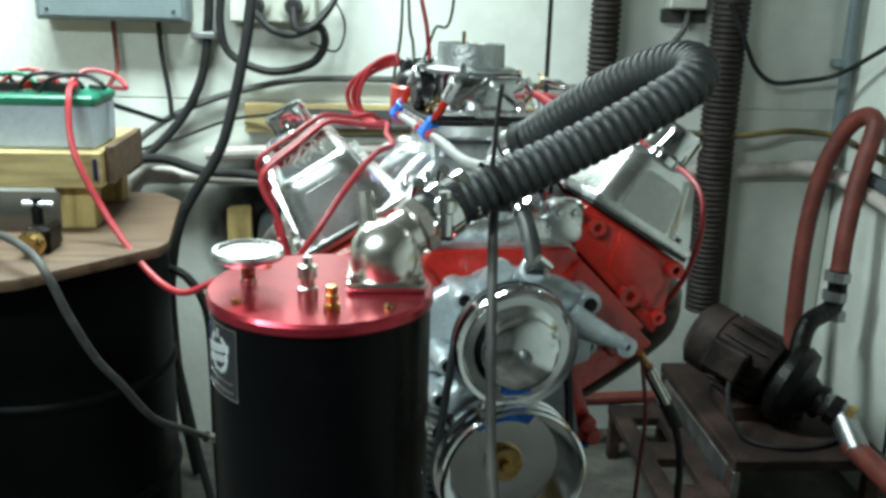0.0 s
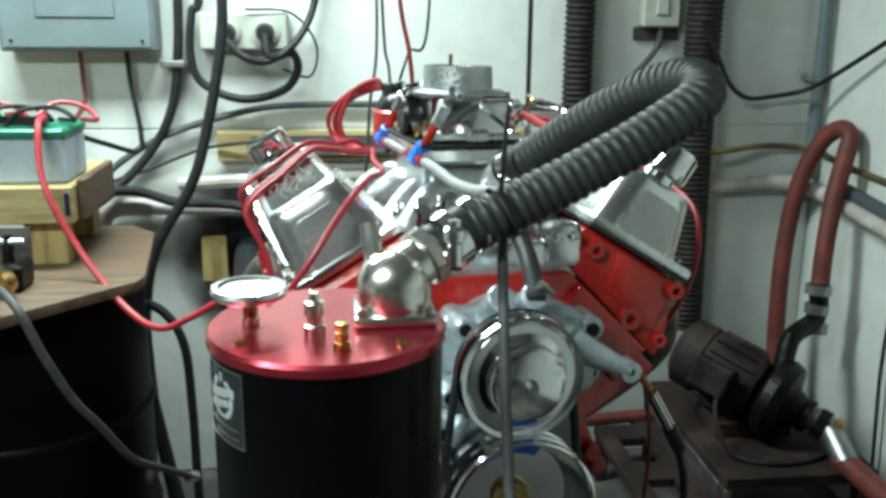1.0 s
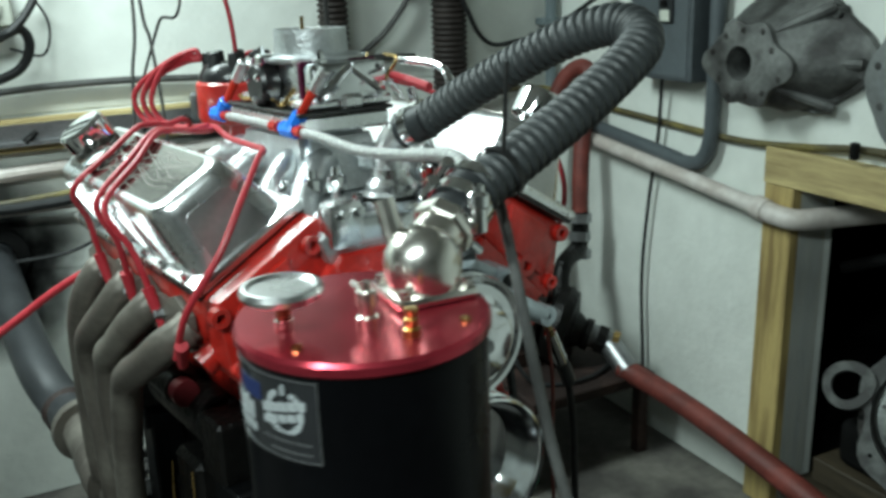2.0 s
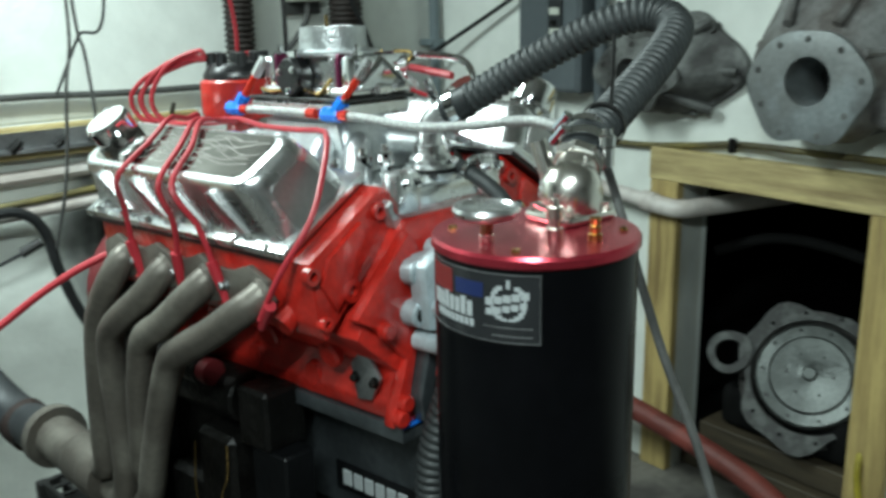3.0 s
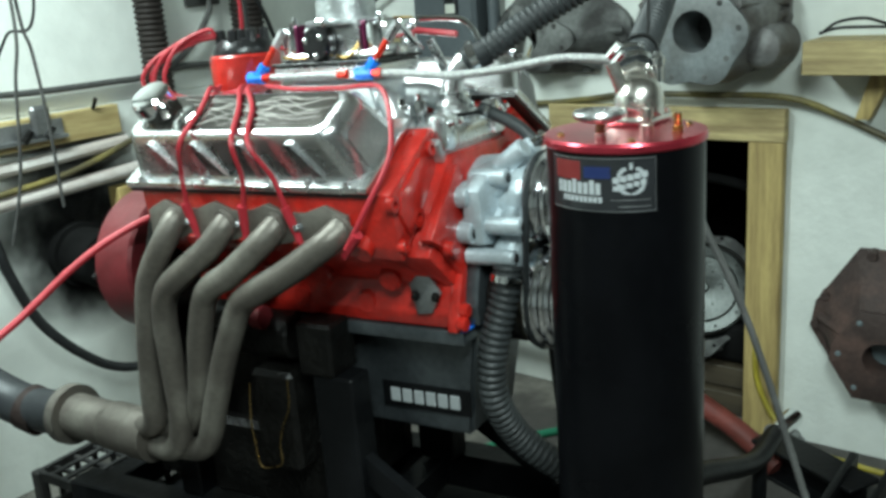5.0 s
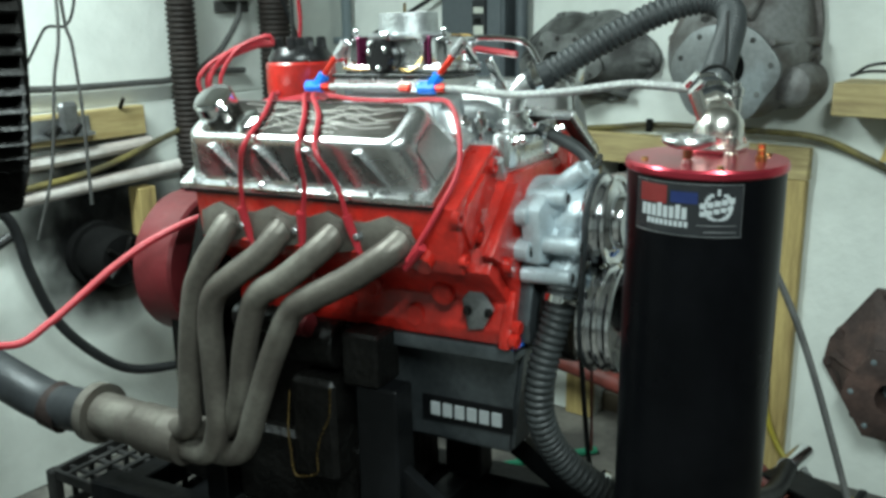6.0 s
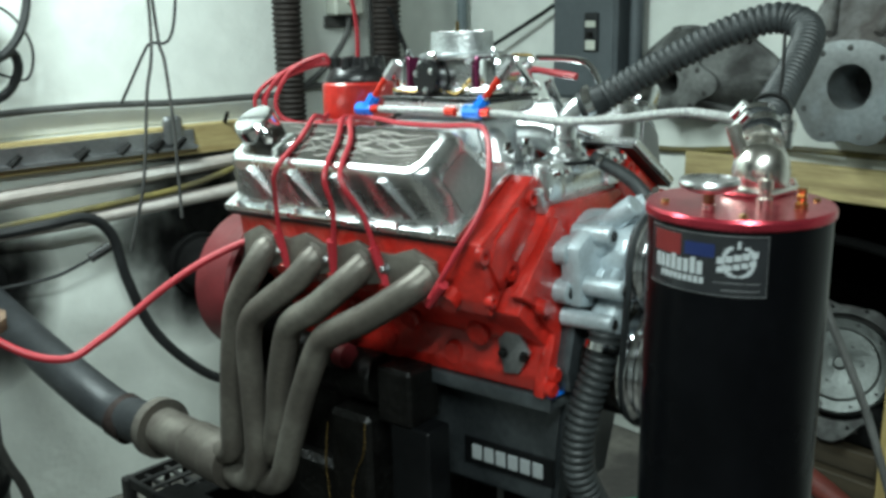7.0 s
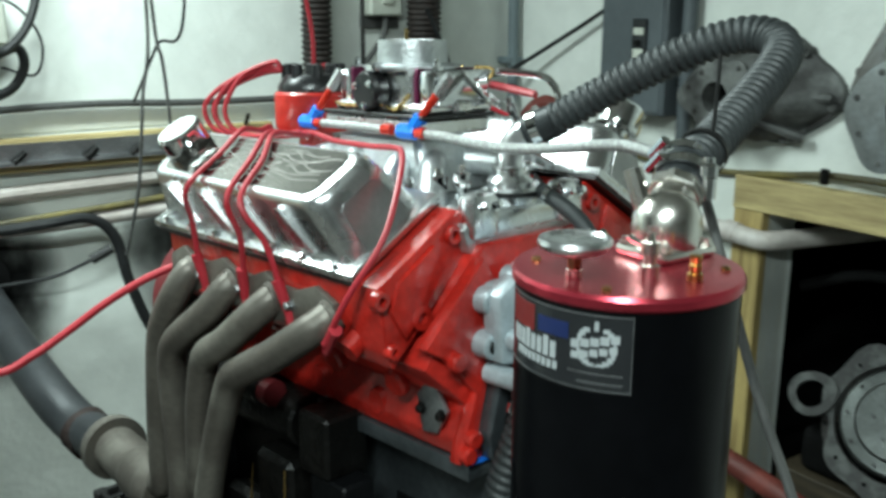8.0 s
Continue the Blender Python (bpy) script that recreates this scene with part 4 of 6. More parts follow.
part("hose_stub", rod(B(), (-0.014, 0.036, -0.496), (0.012, -0.03, -0.54), 0.0235, 16), M_STEEL, engine)

# adapter plate and drive shield at the rear
part("adapter_plate", prism(B(), [(-0.20, -0.30), (0.20, -0.30), (0.235, -0.10), (0.17, 0.06), (0.08, 0.12), (-0.08, 0.12), (-0.17, 0.06), (-0.235, -0.10)], 0.80, 0.83, bev=0.003), M_OILY, engine, "black steel adapter plate")
part("drive_shield", lathe(B(), [(0.10, 0.0), (0.148, 0.0), (0.155, -0.006), (0.155, -0.104), (0.150, -0.11), (0, -0.11)], Matrix.Translation((0.0, 0.975, CR)) @ pose(0, 0, 0, 90, 0, 0), 48), M_MAROON, engine, "maroon painted drive shield")
part("drive_shaft", rod(B(), (0, 0.83, CR), (0, 1.06, CR), 0.04, 20), M_OILY, engine)

# maker's plate on the sump: plain white bars in place of its lettering
for k in range(6):
    y = 0.375 - 0.0265 * k
    part("maker_bar", box(B(), (-0.0885, y - 0.0205, -0.379), (-0.0825, y, -0.353), 0.001), M_WHITE, pan, "white block of a painted maker's mark")
part("maker_plate", box(B(), (-0.0855, 0.20, -0.391), (-0.0805, 0.395, -0.341), 0.001), M_BLKFRAME, pan)
# mounts and starter on the visible side
part("engine_mount", box(B(), (-0.20, 0.42, -0.30), (-0.12, 0.50, -0.20), 0.006), M_OILY, engine, "black steel engine mount")
part("starter", rod(B(), (-0.15, 0.53, -0.245), (-0.15, 0.77, -0.245), 0.045, 20, bev=0.005), M_OILY, engine, "black starter motor")
part("starter_solenoid", rod(B(), (-0.19, 0.60, -0.200), (-0.19, 0.75, -0.200), 0.026, 16, bev=0.003), M_OILY, engine)
part("solenoid_cap", rod(B(), (-0.19, 0.575, -0.200), (-0.19, 0.60, -0.200), 0.022, 12), M_MAROON, engine)

# blue reflections painted on the pulleys as arcs, and a blue gasket line
for name, r0, r1, z, y, a0, a1 in (("blue_reflection", 0.0590, 0.0760, CR, 0.0545, 62, 128), ("blue_reflection", 0.047, 0.060, 0.0, 0.0275, 252, 290)):
    bm = B()
    rows = []
    for k in range(13):
        a = radians(a0 + (a1 - a0) * k / 12)
        rows.append([bm.verts.new((PX + r * math.cos(a), y - d, z + r * math.sin(a))) for r, d in ((r0, 0.0), (r1, 0.006 if z else 0.0), (r1 + 0.0005, 0.004 if z else -0.002), (r0 + 0.0005, -0.002))])
    for p_, q_ in zip(rows, rows[1:]):
        for j in range(4):
            bm.faces.new((p_[j], q_[j], q_[(j + 1) % 4], p_[(j + 1) % 4]))
    part(name, bm, M_BLUE, engine, "blue reflection painted as an arc")
part("pan_gasket", prism(B(), [(-0.141, -0.2075), (0.141, -0.2075), (0.141, -0.2050), (-0.141, -0.2050)], 0.165, 0.200), M_BLUE, engine, "blue gasket line")

# ---- separator tank ----
TX, TY, TZ = -0.161, 0.6845, 1.318
tank = thing("separator_tank", "tall satin black cylindrical tank with a dark red lid", "tank", m=Matrix.Translation((TX, TY, 0)))
part("body", lathe(B(), [(0, 0.50), (0.0955, 0.50), (0.0995, 0.506), (0.0995, TZ - 0.012), (0, TZ - 0.012)], None, 72), M_BLACK, tank, "satin black tank body")
part("lid", lathe(B(), [(0, TZ - 0.0125), (0.1003, TZ - 0.0125), (0.1025, TZ - 0.010), (0.1025, TZ - 0.0035), (0.1003, TZ), (0, TZ)], None, 72), M_LID, tank, "dark red anodised lid")
# filler knob on a copper pin
kx, ky = -0.065, -0.001
k = part("filler_knob", lathe(B(), [(0, 0.030), (0.014, 0.030), (0.026, 0.034), (0.031, 0.037), (0.0325, 0.041), (0.031, 0.045), (0.027, 0.0455), (0.024, 0.043), (0, 0.043)], Matrix.Translation((kx, ky, TZ - 0.010)), 36), M_POLISH, tank, "round bright filler knob on a copper pin")
part("pin", rod(B(), (kx, ky, TZ + 0.006), (kx, ky, TZ + 0.022), 0.0062, 14), M_COPPER, k)
part("pin_base", rod(B(), (kx, ky, TZ), (kx, ky, TZ + 0.008), 0.0075, 14, bev=0.001), M_NICKEL, k)
# valve, brass plug and small screws on the lid
v = part("drain_valve", lathe(B(), [(0, 0), (0.009, 0), (0.009, 0.010), (0.006, 0.011), (0.006, 0.018), (0.0085, 0.019), (0.0085, 0.030), (0.004, 0.031), (0.004, 0.038), (0, 0.038)], Matrix.Translation((-0.010, -0.035, TZ)), 14), M_NICKEL, tank, "small nickel valve")
part("valve_lever", rod(B(), (-0.010, -0.035, TZ + 0.024), (-0.012, -0.012, TZ + 0.03), 0.003, 8), M_NICKEL, v)
part("brass_plug", lathe(B(), [(0, 0), (0.007, 0), (0.007, 0.006), (0.0045, 0.007), (0.0055, 0.010), (0.0055, 0.014), (0.004, 0.015), (0.0055, 0.018), (0.0055, 0.022), (0, 0.023)], Matrix.Translation((0.012, -0.066, TZ)), 12), M_BRASS, tank, "ringed brass plug")
for x, y in ((-0.055, 0.060), (-0.07, -0.045), (0.060, -0.060), (0.075, 0.045)):
    part("lid_screw", lathe(B(), [(0, 0), (0.0045, 0), (0.004, 0.003), (0, 0.004)], Matrix.Translation((x, y, TZ)), 10), M_BRASS, tank)
# elbow: flange, ball, collar and hose barb
ex, ey = 0.058, 0.008
el = part("elbow", lathe(B(), [(0, 0.006), (0.030, 0.006), (0.031, 0.012), (0.033, 0.026), (0.031, 0.040), (0.024, 0.052), (0.012, 0.059), (0, 0.061)], Matrix.Translation((ex, ey, TZ)), 28), M_NICKEL, tank, "bright nickel elbow fitting")
part("elbow_flange", box(B(), (ex - 0.036, ey - 0.032, TZ), (ex + 0.036, ey + 0.032, TZ + 0.011), 0.005, seg=2), M_NICKEL, el)
d = Vector((0.74, 0.46, 0.40)).normalized()
c0 = Vector((ex, ey, TZ + 0.034))
part("elbow_neck", rod(B(), c0, c0 + d * 0.052, 0.024, 24, 0.022), M_NICKEL, el)
part("elbow_collar", rod(B(), c0 + d * 0.030, c0 + d * 0.046, 0.0275, 8, bev=0.002), M_NICKEL, el)
part("vent_cap", lathe(B(), [(0, 0), (0.008, 0), (0.008, 0.020), (0.010, 0.022), (0.010, 0.032), (0.006, 0.035), (0.006, 0.040), (0, 0.041)], Matrix.Translation(c0 + d * 0.045 + Vector((0.018, -0.022, -0.006))), 14), M_CHROME, el)
part("vent_arm", rod(B(), c0 + d * 0.03, c0 + d * 0.047 + Vector((0.018, -0.022, 0.002)), 0.008, 12), M_NICKEL, el)
part("line_fitting", rod(B(), c0 + Vector((-0.015, 0.015, 0.006)), c0 + Vector((-0.02, 0.028, 0.045)), 0.009, 10), M_NICKEL, el)
for x, y in ((-0.028, -0.024), (0.028, -0.024), (-0.028, 0.024), (0.028, 0.024)):
    part("flange_bolt", bolt(B(), (ex + x, ey + y, TZ + 0.011), (0, 0, 1), 0.0045, 0.006), M_NICKEL, el)


def patch(name, a0, a1, z0, z1, r, mat, parent, label=""):
    """A thin curved sheet on the tank's side between two angles."""
    bm = B()
    z0, z1 = z0 - 0.005, z1 - 0.005
    n = max(2, int(abs(a1 - a0) / 3))
    rows = []
    for k in range(n + 1):
        a = radians(a0 + (a1 - a0) * k / n + 5.0)
        rows.append([bm.verts.new((q * math.cos(a), q * math.sin(a), z)) for q, z in ((0.0994, z0), (r, z0), (r, z1), (0.0994, z1))])
    for p, q in zip(rows, rows[1:]):
        for j in range(4):
            bm.faces.new((p[j], q[j], q[(j + 1) % 4], p[(j + 1) % 4]))
    bm.faces.new(rows[0]), bm.faces.new(rows[-1])
    return part(name, bm, mat, parent, label)


decal = patch("decal", -137, -218, 1.241, 1.307, 0.1000, M_DECAL, tank, "black maker's decal with red, blue and white shapes")
for z in (1.2415, 1.3055):
    patch("decal_edge", -137, -218, z, z + 0.001, 0.10025, M_STEEL, decal)
patch("decal_edge", -137, -137.5, 1.241, 1.307, 0.10025, M_STEEL, decal)
patch("decal_patch", -190, -213, 1.279, 1.302, 0.1003, M_DRED, decal)
patch("decal_patch", -168, -187, 1.282, 1.296, 0.1003, M_DBLUE, decal)
for k in range(8):
    patch("decal_bar", -175 - 4.6 * k, -178.4 - 4.6 * k, 1.262, 1.2765 + (0.003 if k in (1, 4) else 0), 0.1004, M_WHITE, decal)
for k in range(9):
    patch("decal_bar", -174 - 3.6 * k, -176.6 - 3.6 * k, 1.2525, 1.2595, 0.1004, M_WHITE, decal)
for k in range(22):
    a = 2 * math.pi * k / 22
    a2 = 2 * math.pi * (k + 1.02) / 22
    if 0.9 < a < 1.9:
        continue
    z, z2 = 1.2795 + 0.0165 * math.sin(a), 1.2795 + 0.0165 * math.sin(a2)
    u, u2 = -154 + 9 * math.cos(a), -154 + 9 * math.cos(a2)
    patch("decal_dot", min(u, u2) - 0.5, max(u, u2) + 0.5, min(z, z2) - 0.0006, max(z, z2) + 0.0006, 0.1004, M_WHITE, decal)
for k in range(5):
    patch("decal_bar", -143 - 4.8 * k, -147.2 - 4.8 * k, 1.2835 - 0.0018 * k, 1.2905 - 0.0018 * k, 0.1006, M_WHITE, decal)
    patch("decal_bar", -144 - 4.6 * k, -147.8 - 4.6 * k, 1.2745 - 0.0018 * k, 1.2805 - 0.0018 * k, 0.1006, M_WHITE, decal)
patch("decal_bar", -153, -155, 1.293, 1.301, 0.1005, M_WHITE, decal)
for z, a1 in ((1.2555, -168), (1.2475, -163)):
    patch("decal_bar", -141, a1, z, z + 0.0012, 0.1004, M_STEEL, decal)
# tank stand
stand2 = thing("tank_stand", "black steel stand under the separator tank", "stand", m=Matrix.Translation((TX, TY, 0)))
part("stand_plate", box(B(), (-0.12, -0.12, 0.484), (0.12, 0.12, 0.4995), 0.003), M_BLKFRAME, stand2)
part("stand_post", box(B(), (-0.035, -0.035, FLOOR + 0.015), (0.035, 0.035, 0.484), 0.004), M_BLKFRAME, stand2)
part("stand_foot", box(B(), (-0.16, -0.16, FLOOR), (0.16, 0.16, FLOOR + 0.015), 0.003), M_BLKFRAME, stand2)

# big corrugated hose from the tank to the engine
tn = Vector((TX, TY, 0)) + c0 + d * 0.045
HP = [tn, tn + Vector((0.026, 0.014, 0.012)), (-0.005, 0.739, 1.398), (0.060, 0.757, 1.424), (0.122, 0.772, 1.452), (0.172, 0.786, 1.478), (0.205, 0.803, 1.496), (0.217, 0.832, 1.509), (0.208, 0.868, 1.510), (0.180, 0.918, 1.491), (0.134, 0.995, 1.446), (0.085, 1.072, 1.392)]
hose = thing("water_hose", "thick black corrugated hose arching from tank to engine", "hose")
part("hose", ribbed(B(), HP[1:], 0.0232, 0.0112, 0.0030, 22), M_HOSE, hose)
part("cuff", rod(B(), HP[0], Vector(HP[1]) + Vector((0.008, 0.006, 0.004)), 0.0245, 22), M_RUBBER, hose, "smooth black rubber cuff")
dq = Vector((-0.049, 0.077, -0.040)).normalized()
qe = Vector(HP[-1])
part("cuff", rod(B(), qe - dq * 0.008, qe + dq * 0.034, 0.0235, 22), M_RUBBER, hose, "smooth black rubber cuff")
part("neck", tube(B(), [qe + dq * 0.02, qe + dq * 0.04, (0.056, 1.118, 1.350), (0.054, 1.122, 1.30)], 0.019, 16), M_POLISH, hose, "bright metal neck")
clamp(hose, qe + dq * 0.018, dq, 0.0238, 0.013)
clamp(hose, Vector(HP[1]) - Vector((0.010, 0.007, 0.004)), d, 0.0266, 0.014)
clamp(hose, Vector(HP[1]) + Vector((0.014, 0.012, 0.006)), d, 0.0255, 0.012)
tie = part("zip_tie", ring(B(), (0.000, 0.7405, 1.400), (0.88, 0.28, 0.36), 0.0245, 0.006, 0.0015), M_TIE, hose, "black zip tie with its tail up")
part("tie_tail", tube(B(), [(-0.004, 0.728, 1.420), (-0.003, 0.727, 1.44), (-0.001, 0.728, 1.47), (0.002, 0.730, 1.498)], 0.0022, 6, 6), M_TIE, hose)

# pale strap line that hangs from the hose to the floor
drain = thing("drain_line", "thin pale grey drain line hanging to the floor", "hose")
part("line", tube(B(), [(0.004, 0.755, 1.378), (0.0, 0.728, 1.34), (-0.004, 0.65, 1.17), (0.004, 0.573, 1.0), (-0.012, 0.435, 0.62), (-0.018, 0.34, 0.35), (-0.02, 0.29, FLOOR + 0.006)], 0.0052, 10), M_GCABLE, drain)

# sensor lead with its sleeve by the pump
lead = thing("sensor_lead", "bright sensor plug with a black sleeve and lead", "cable")
part("plug", rod(B(), (0.262, 1.070, 1.092), (0.285, 1.088, 1.055), 0.006, 12), M_BRASS, lead)
part("sleeve", rod(B(), (0.280, 1.084, 1.063), (0.325, 1.118, 0.990), 0.009, 12, 0.010), M_CHROME, lead, "chrome sleeve")
part("grip", rod(B(), (0.323, 1.116, 0.993), (0.350, 1.136, 0.948), 0.0115, 12), M_RUBBER, lead, "black rubber grip")
part("cable", tube(B(), [(0.348, 1.135, 0.952), (0.37, 1.15, 0.85), (0.36, 1.12, 0.6), (0.38, 1.1, 0.35), (0.40, 1.1, FLOOR + 0.006)], 0.006, 8), M_CABLE, lead)
part("red_lead", tube(B(), [(0.268, 1.074, 1.08), (0.283, 1.08, 0.98), (0.276, 1.07, 0.85), (0.290, 1.07, 0.6)], 0.003, 6), M_REDHOSE, lead)

# ---- test stand under the engine ----
stand = thing("engine_stand", "black steel test stand carrying the engine", "stand", m=E)
for s in (-1, 1):
    part("rail", box(B(), (s * 0.20 - 0.035, -0.12, -0.70), (s * 0.20 + 0.035, 1.20, -0.62), 0.004), M_BLKFRAME, stand)
    part("upright", box(B(), (s * 0.165 - 0.03, 0.385, -0.62), (s * 0.165 + 0.03, 0.475, -0.298), 0.004), M_BLKFRAME, stand)
    part("brace", prism(B(), [(0.47, -0.40), (0.47, -0.46), (0.20, -0.625), (0.12, -0.625)], s * 0.165 - 0.012, s * 0.165 + 0.012, "x"), M_BLKFRAME, stand)
    part("rear_post", box(B(), (s * 0.15 - 0.03, 0.80 + 0.034, -0.62), (s * 0.15 + 0.03, 0.80 + 0.094, -0.30), 0.004), M_BLKFRAME, stand)
for y in (-0.06, 1.14, 0.45):
    part("cross_member", box(B(), (-0.165, y - 0.03, -0.69), (0.165, y + 0.03, -0.63), 0.003), M_BLKFRAME, stand)
part("rear_plate", box(B(), (-0.19, 0.835, -0.36), (0.19, 0.86, -0.12), 0.004), M_BLKFRAME, stand)
part("shaft_pedestal", box(B(), (-0.04, 1.0, -0.62), (0.04, 1.07, -0.20), 0.004), M_BLKFRAME, stand)
inv = E.inverted()
for s in (-1, 1):
    for y in (-0.05, 1.13):
        top = E @ Vector((s * 0.20, y, -0.69))
        bm = B()
        rod(bm, inv @ Vector((top.x, top.y, FLOOR)), inv @ Vector((top.x, top.y, top.z + 0.02)), 0.025, 12)
        part("leg", bm, M_BLKFRAME, stand)
# box, plate and sheet are added to keep the space under the engine dark
part("dark_fill_box", box(B(), (-0.15, 0.50, -0.62), (0.16, 0.83, -0.445), 0.012), M_OILY, stand, "added black box that darkens the gap between the rails")
part("dark_fill_plate", box(B(), (-0.12, 0.62, -0.62), (-0.10, 1.02, -0.25), 0.004), M_OILY, stand)
part("dark_fill_sheet", box(B(), (-0.30, 0.10, -0.745), (0.30, 1.15, -0.72), 0.006), M_BLKFRAME, stand, "added black sheet that darkens the floor below")
# oily box with a bare wire round it under the engine
part("belt_box", box(B(), (-0.205, 0.52, -0.50), (-0.10, 0.625, -0.30), 0.01), M_OILY, stand, "oily dark box")
part("bare_wire", tube(B(), [(-0.213, 0.616, -0.324), (-0.215, 0.624, -0.40), (-0.214, 0.622, -0.44), (-0.214, 0.617, -0.488), (-0.213, 0.60, -0.494), (-0.213, 0.562, -0.480), (-0.214, 0.558, -0.44), (-0.214, 0.545, -0.40), (-0.213, 0.525, -0.36), (-0.213, 0.519, -0.305)], 0.0016, 6), M_BRASS, stand, "thin bare wire")
# cross pipe at the front of the stand where the lower hose ends
a = E @ Vector((0.012, -0.03, -0.54))
pipe = thing("return_pipe", "bright steel return pipe low beside the tank", "pipe")
part("pipe", tube(B(), [a, a + Vector((0.06, -0.04, -0.045)), a + Vector((0.25, -0.06, -0.08)), (0.72, 0.82, 0.38), (1.0, 0.86, 0.32)], 0.024, 16), M_BLKFRAME, pipe)
part("pipe_end", rod(B(), (0.98, 0.858, 0.325), (1.14, 0.86, 0.30), 0.027, 18), M_CHROME, pipe, "chrome union")
part("pipe_leg", rod(B(), (0.80, 0.83, FLOOR), (0.80, 0.83, 0.36), 0.018, 12), M_BLKFRAME, pipe)

# ---- rear wall things ----
def run(name, pts, r, mat, label, category, n=12, seg=10):
    return solid(name, tube(B(), pts, r, seg, n), mat, label, category)


eb = thing("breaker_box", "grey enamelled breaker box on the white wall", "electrical box")
part("case", box(B(), (-1.065, 2.655, 1.452), (-0.645, 2.759, 1.86), 0.006), M_BOXGREY, eb)
part("cover_plate", box(B(), (-1.055, 2.649, 1.462), (-0.655, 2.6555, 1.85), 0.003), M_BOXGREY, eb)
part("door", box(B(), (-0.96, 2.644, 1.545), (-0.75, 2.6495, 1.82), 0.002), M_BOXGREY, eb)
for x in (-1.03, -0.68):
    part("screw", rod(B(), (x, 2.650, 1.482), (x, 2.645, 1.482), 0.005, 10), M_CHROME, eb)
run("red_lead", [(-0.87, 2.72, 1.46), (-0.866, 2.72, 1.36), (-0.87, 2.715, 1.30), (-0.93, 2.66, 1.20), (-0.98, 2.5, 1.14)], 0.007, M_REDHOSE, "red lead hanging from the breaker box", "cable")
run("black_lead", [(-0.74, 2.72, 1.46), (-0.735, 2.72, 1.36), (-0.715, 2.71, 1.22), (-0.725, 2.70, 1.165), (-0.80, 2.62, 1.20), (-0.87, 2.4, 1.27), (-0.88, 2.15, 1.31)], 0.0075, M_CABLE, "black lead from box to battery", "cable")
outlet = thing("wall_outlet", "pale double wall outlet with black plugs", "outlet")
part("back_box", box(B(), (-0.53, 2.70, 1.455), (-0.28, 2.759, 1.56), 0.006), M_BOXLIGHT, outlet)
for x in (-0.455, -0.345):
    part("socket", lathe(B(), [(0, 0), (0.040, 0), (0.040, 0.008), (0.032, 0.010), (0, 0.010)], Matrix.Translation((x, 2.700, 1.506)) @ pose(0, 0, 0, 90, 0, 0), 24), M_BOXLIGHT, outlet)
    part("plug", lathe(B(), [(0, 0), (0.027, 0), (0.027, 0.016), (0.020, 0.040), (0, 0.042)], Matrix.Translation((x, 2.692, 1.506)) @ pose(0, 0, 0, 90, 0, 0), 20), M_RUBBER, outlet)
run("hanging_cable", [(-0.44, 2.60, ZC), (-0.445, 2.56, 1.75), (-0.455, 2.55, 1.48), (-0.515, 2.53, 1.20), (-0.56, 2.52, 1.08), (-0.655, 2.50, 0.92), (-0.69, 2.48, 0.75), (-0.692, 2.48, 0.58), (-0.675, 2.47, 0.35), (-0.64, 2.46, 0.12)], 0.015, M_CABLE, "thick black cable hanging from above", "cable")
run("hanging_cable", [(-0.56, 2.72, ZC), (-0.585, 2.72, 1.7), (-0.60, 2.72, 1.42), (-0.63, 2.72, 1.27), (-0.70, 2.71, 1.15), (-0.80, 2.66, 1.05), (-0.90, 2.5, 0.98)], 0.0135, M_CABLE, "thick black cable hanging from above", "cable")
part("cable_clip", box(B(), (-0.645, 2.70, 1.405), (-0.575, 2.759, 1.425), 0.003), M_STEEL, outlet)
run("loop_cable", [(-0.345, 2.655, 1.50), (-0.33, 2.63, 1.44), (-0.27, 2.66, 1.45), (-0.255, 2.68, 1.40), (-0.30, 2.69, 1.34), (-0.42, 2.70, 1.315), (-0.53, 2.71, 1.36), (-0.56, 2.71, 1.44), (-0.55, 2.71, 1.56), (-0.52, 2.71, 1.70), (-0.50, 2.71, ZC)], 0.0125, M_CABLE, "black looped power cable by the outlet", "cable")
run("loop_cable", [(-0.455, 2.655, 1.49), (-0.40, 2.62, 1.44), (-0.33, 2.63, 1.43), (-0.25, 2.66, 1.49), (-0.20, 2.70, 1.60), (-0.18, 2.71, 1.8), (-0.18, 2.71, ZC)], 0.011, M_CABLE, "black looped power cable by the outlet", "cable")
run("thin_loop", [(-0.40, 2.69, 1.57), (-0.27, 2.70, 1.56), (-0.20, 2.72, 1.47), (-0.22, 2.72, 1.38), (-0.30, 2.72, 1.40)], 0.0035, M_CABLE, "thin black wire loop on the wall", "cable")
run("wall_cable", [(-1.0, 2.55, 0.93), (-0.90, 2.68, 1.02), (-0.76, 2.72, 1.145), (-0.60, 2.73, 1.225), (-0.42, 2.735, 1.275), (-0.29, 2.738, 1.292), (-0.05, 2.738, 1.295), (0.20, 2.738, 1.285), (0.45, 2.738, 1.283), (0.545, 2.738, 1.283), (0.70, 2.738, 1.30), (0.86, 2.738, 1.295)], 0.0105, M_GCABLE, "grey cable clipped along the wall", "cable")
run("thin_cable", [(-0.87, 2.66, 1.06), (-0.70, 2.70, 1.11), (-0.55, 2.715, 1.165), (-0.44, 2.70, 1.185), (-0.36, 2.69, 1.19)], 0.005, M_CABLE, "thin black wire along the wall", "cable")
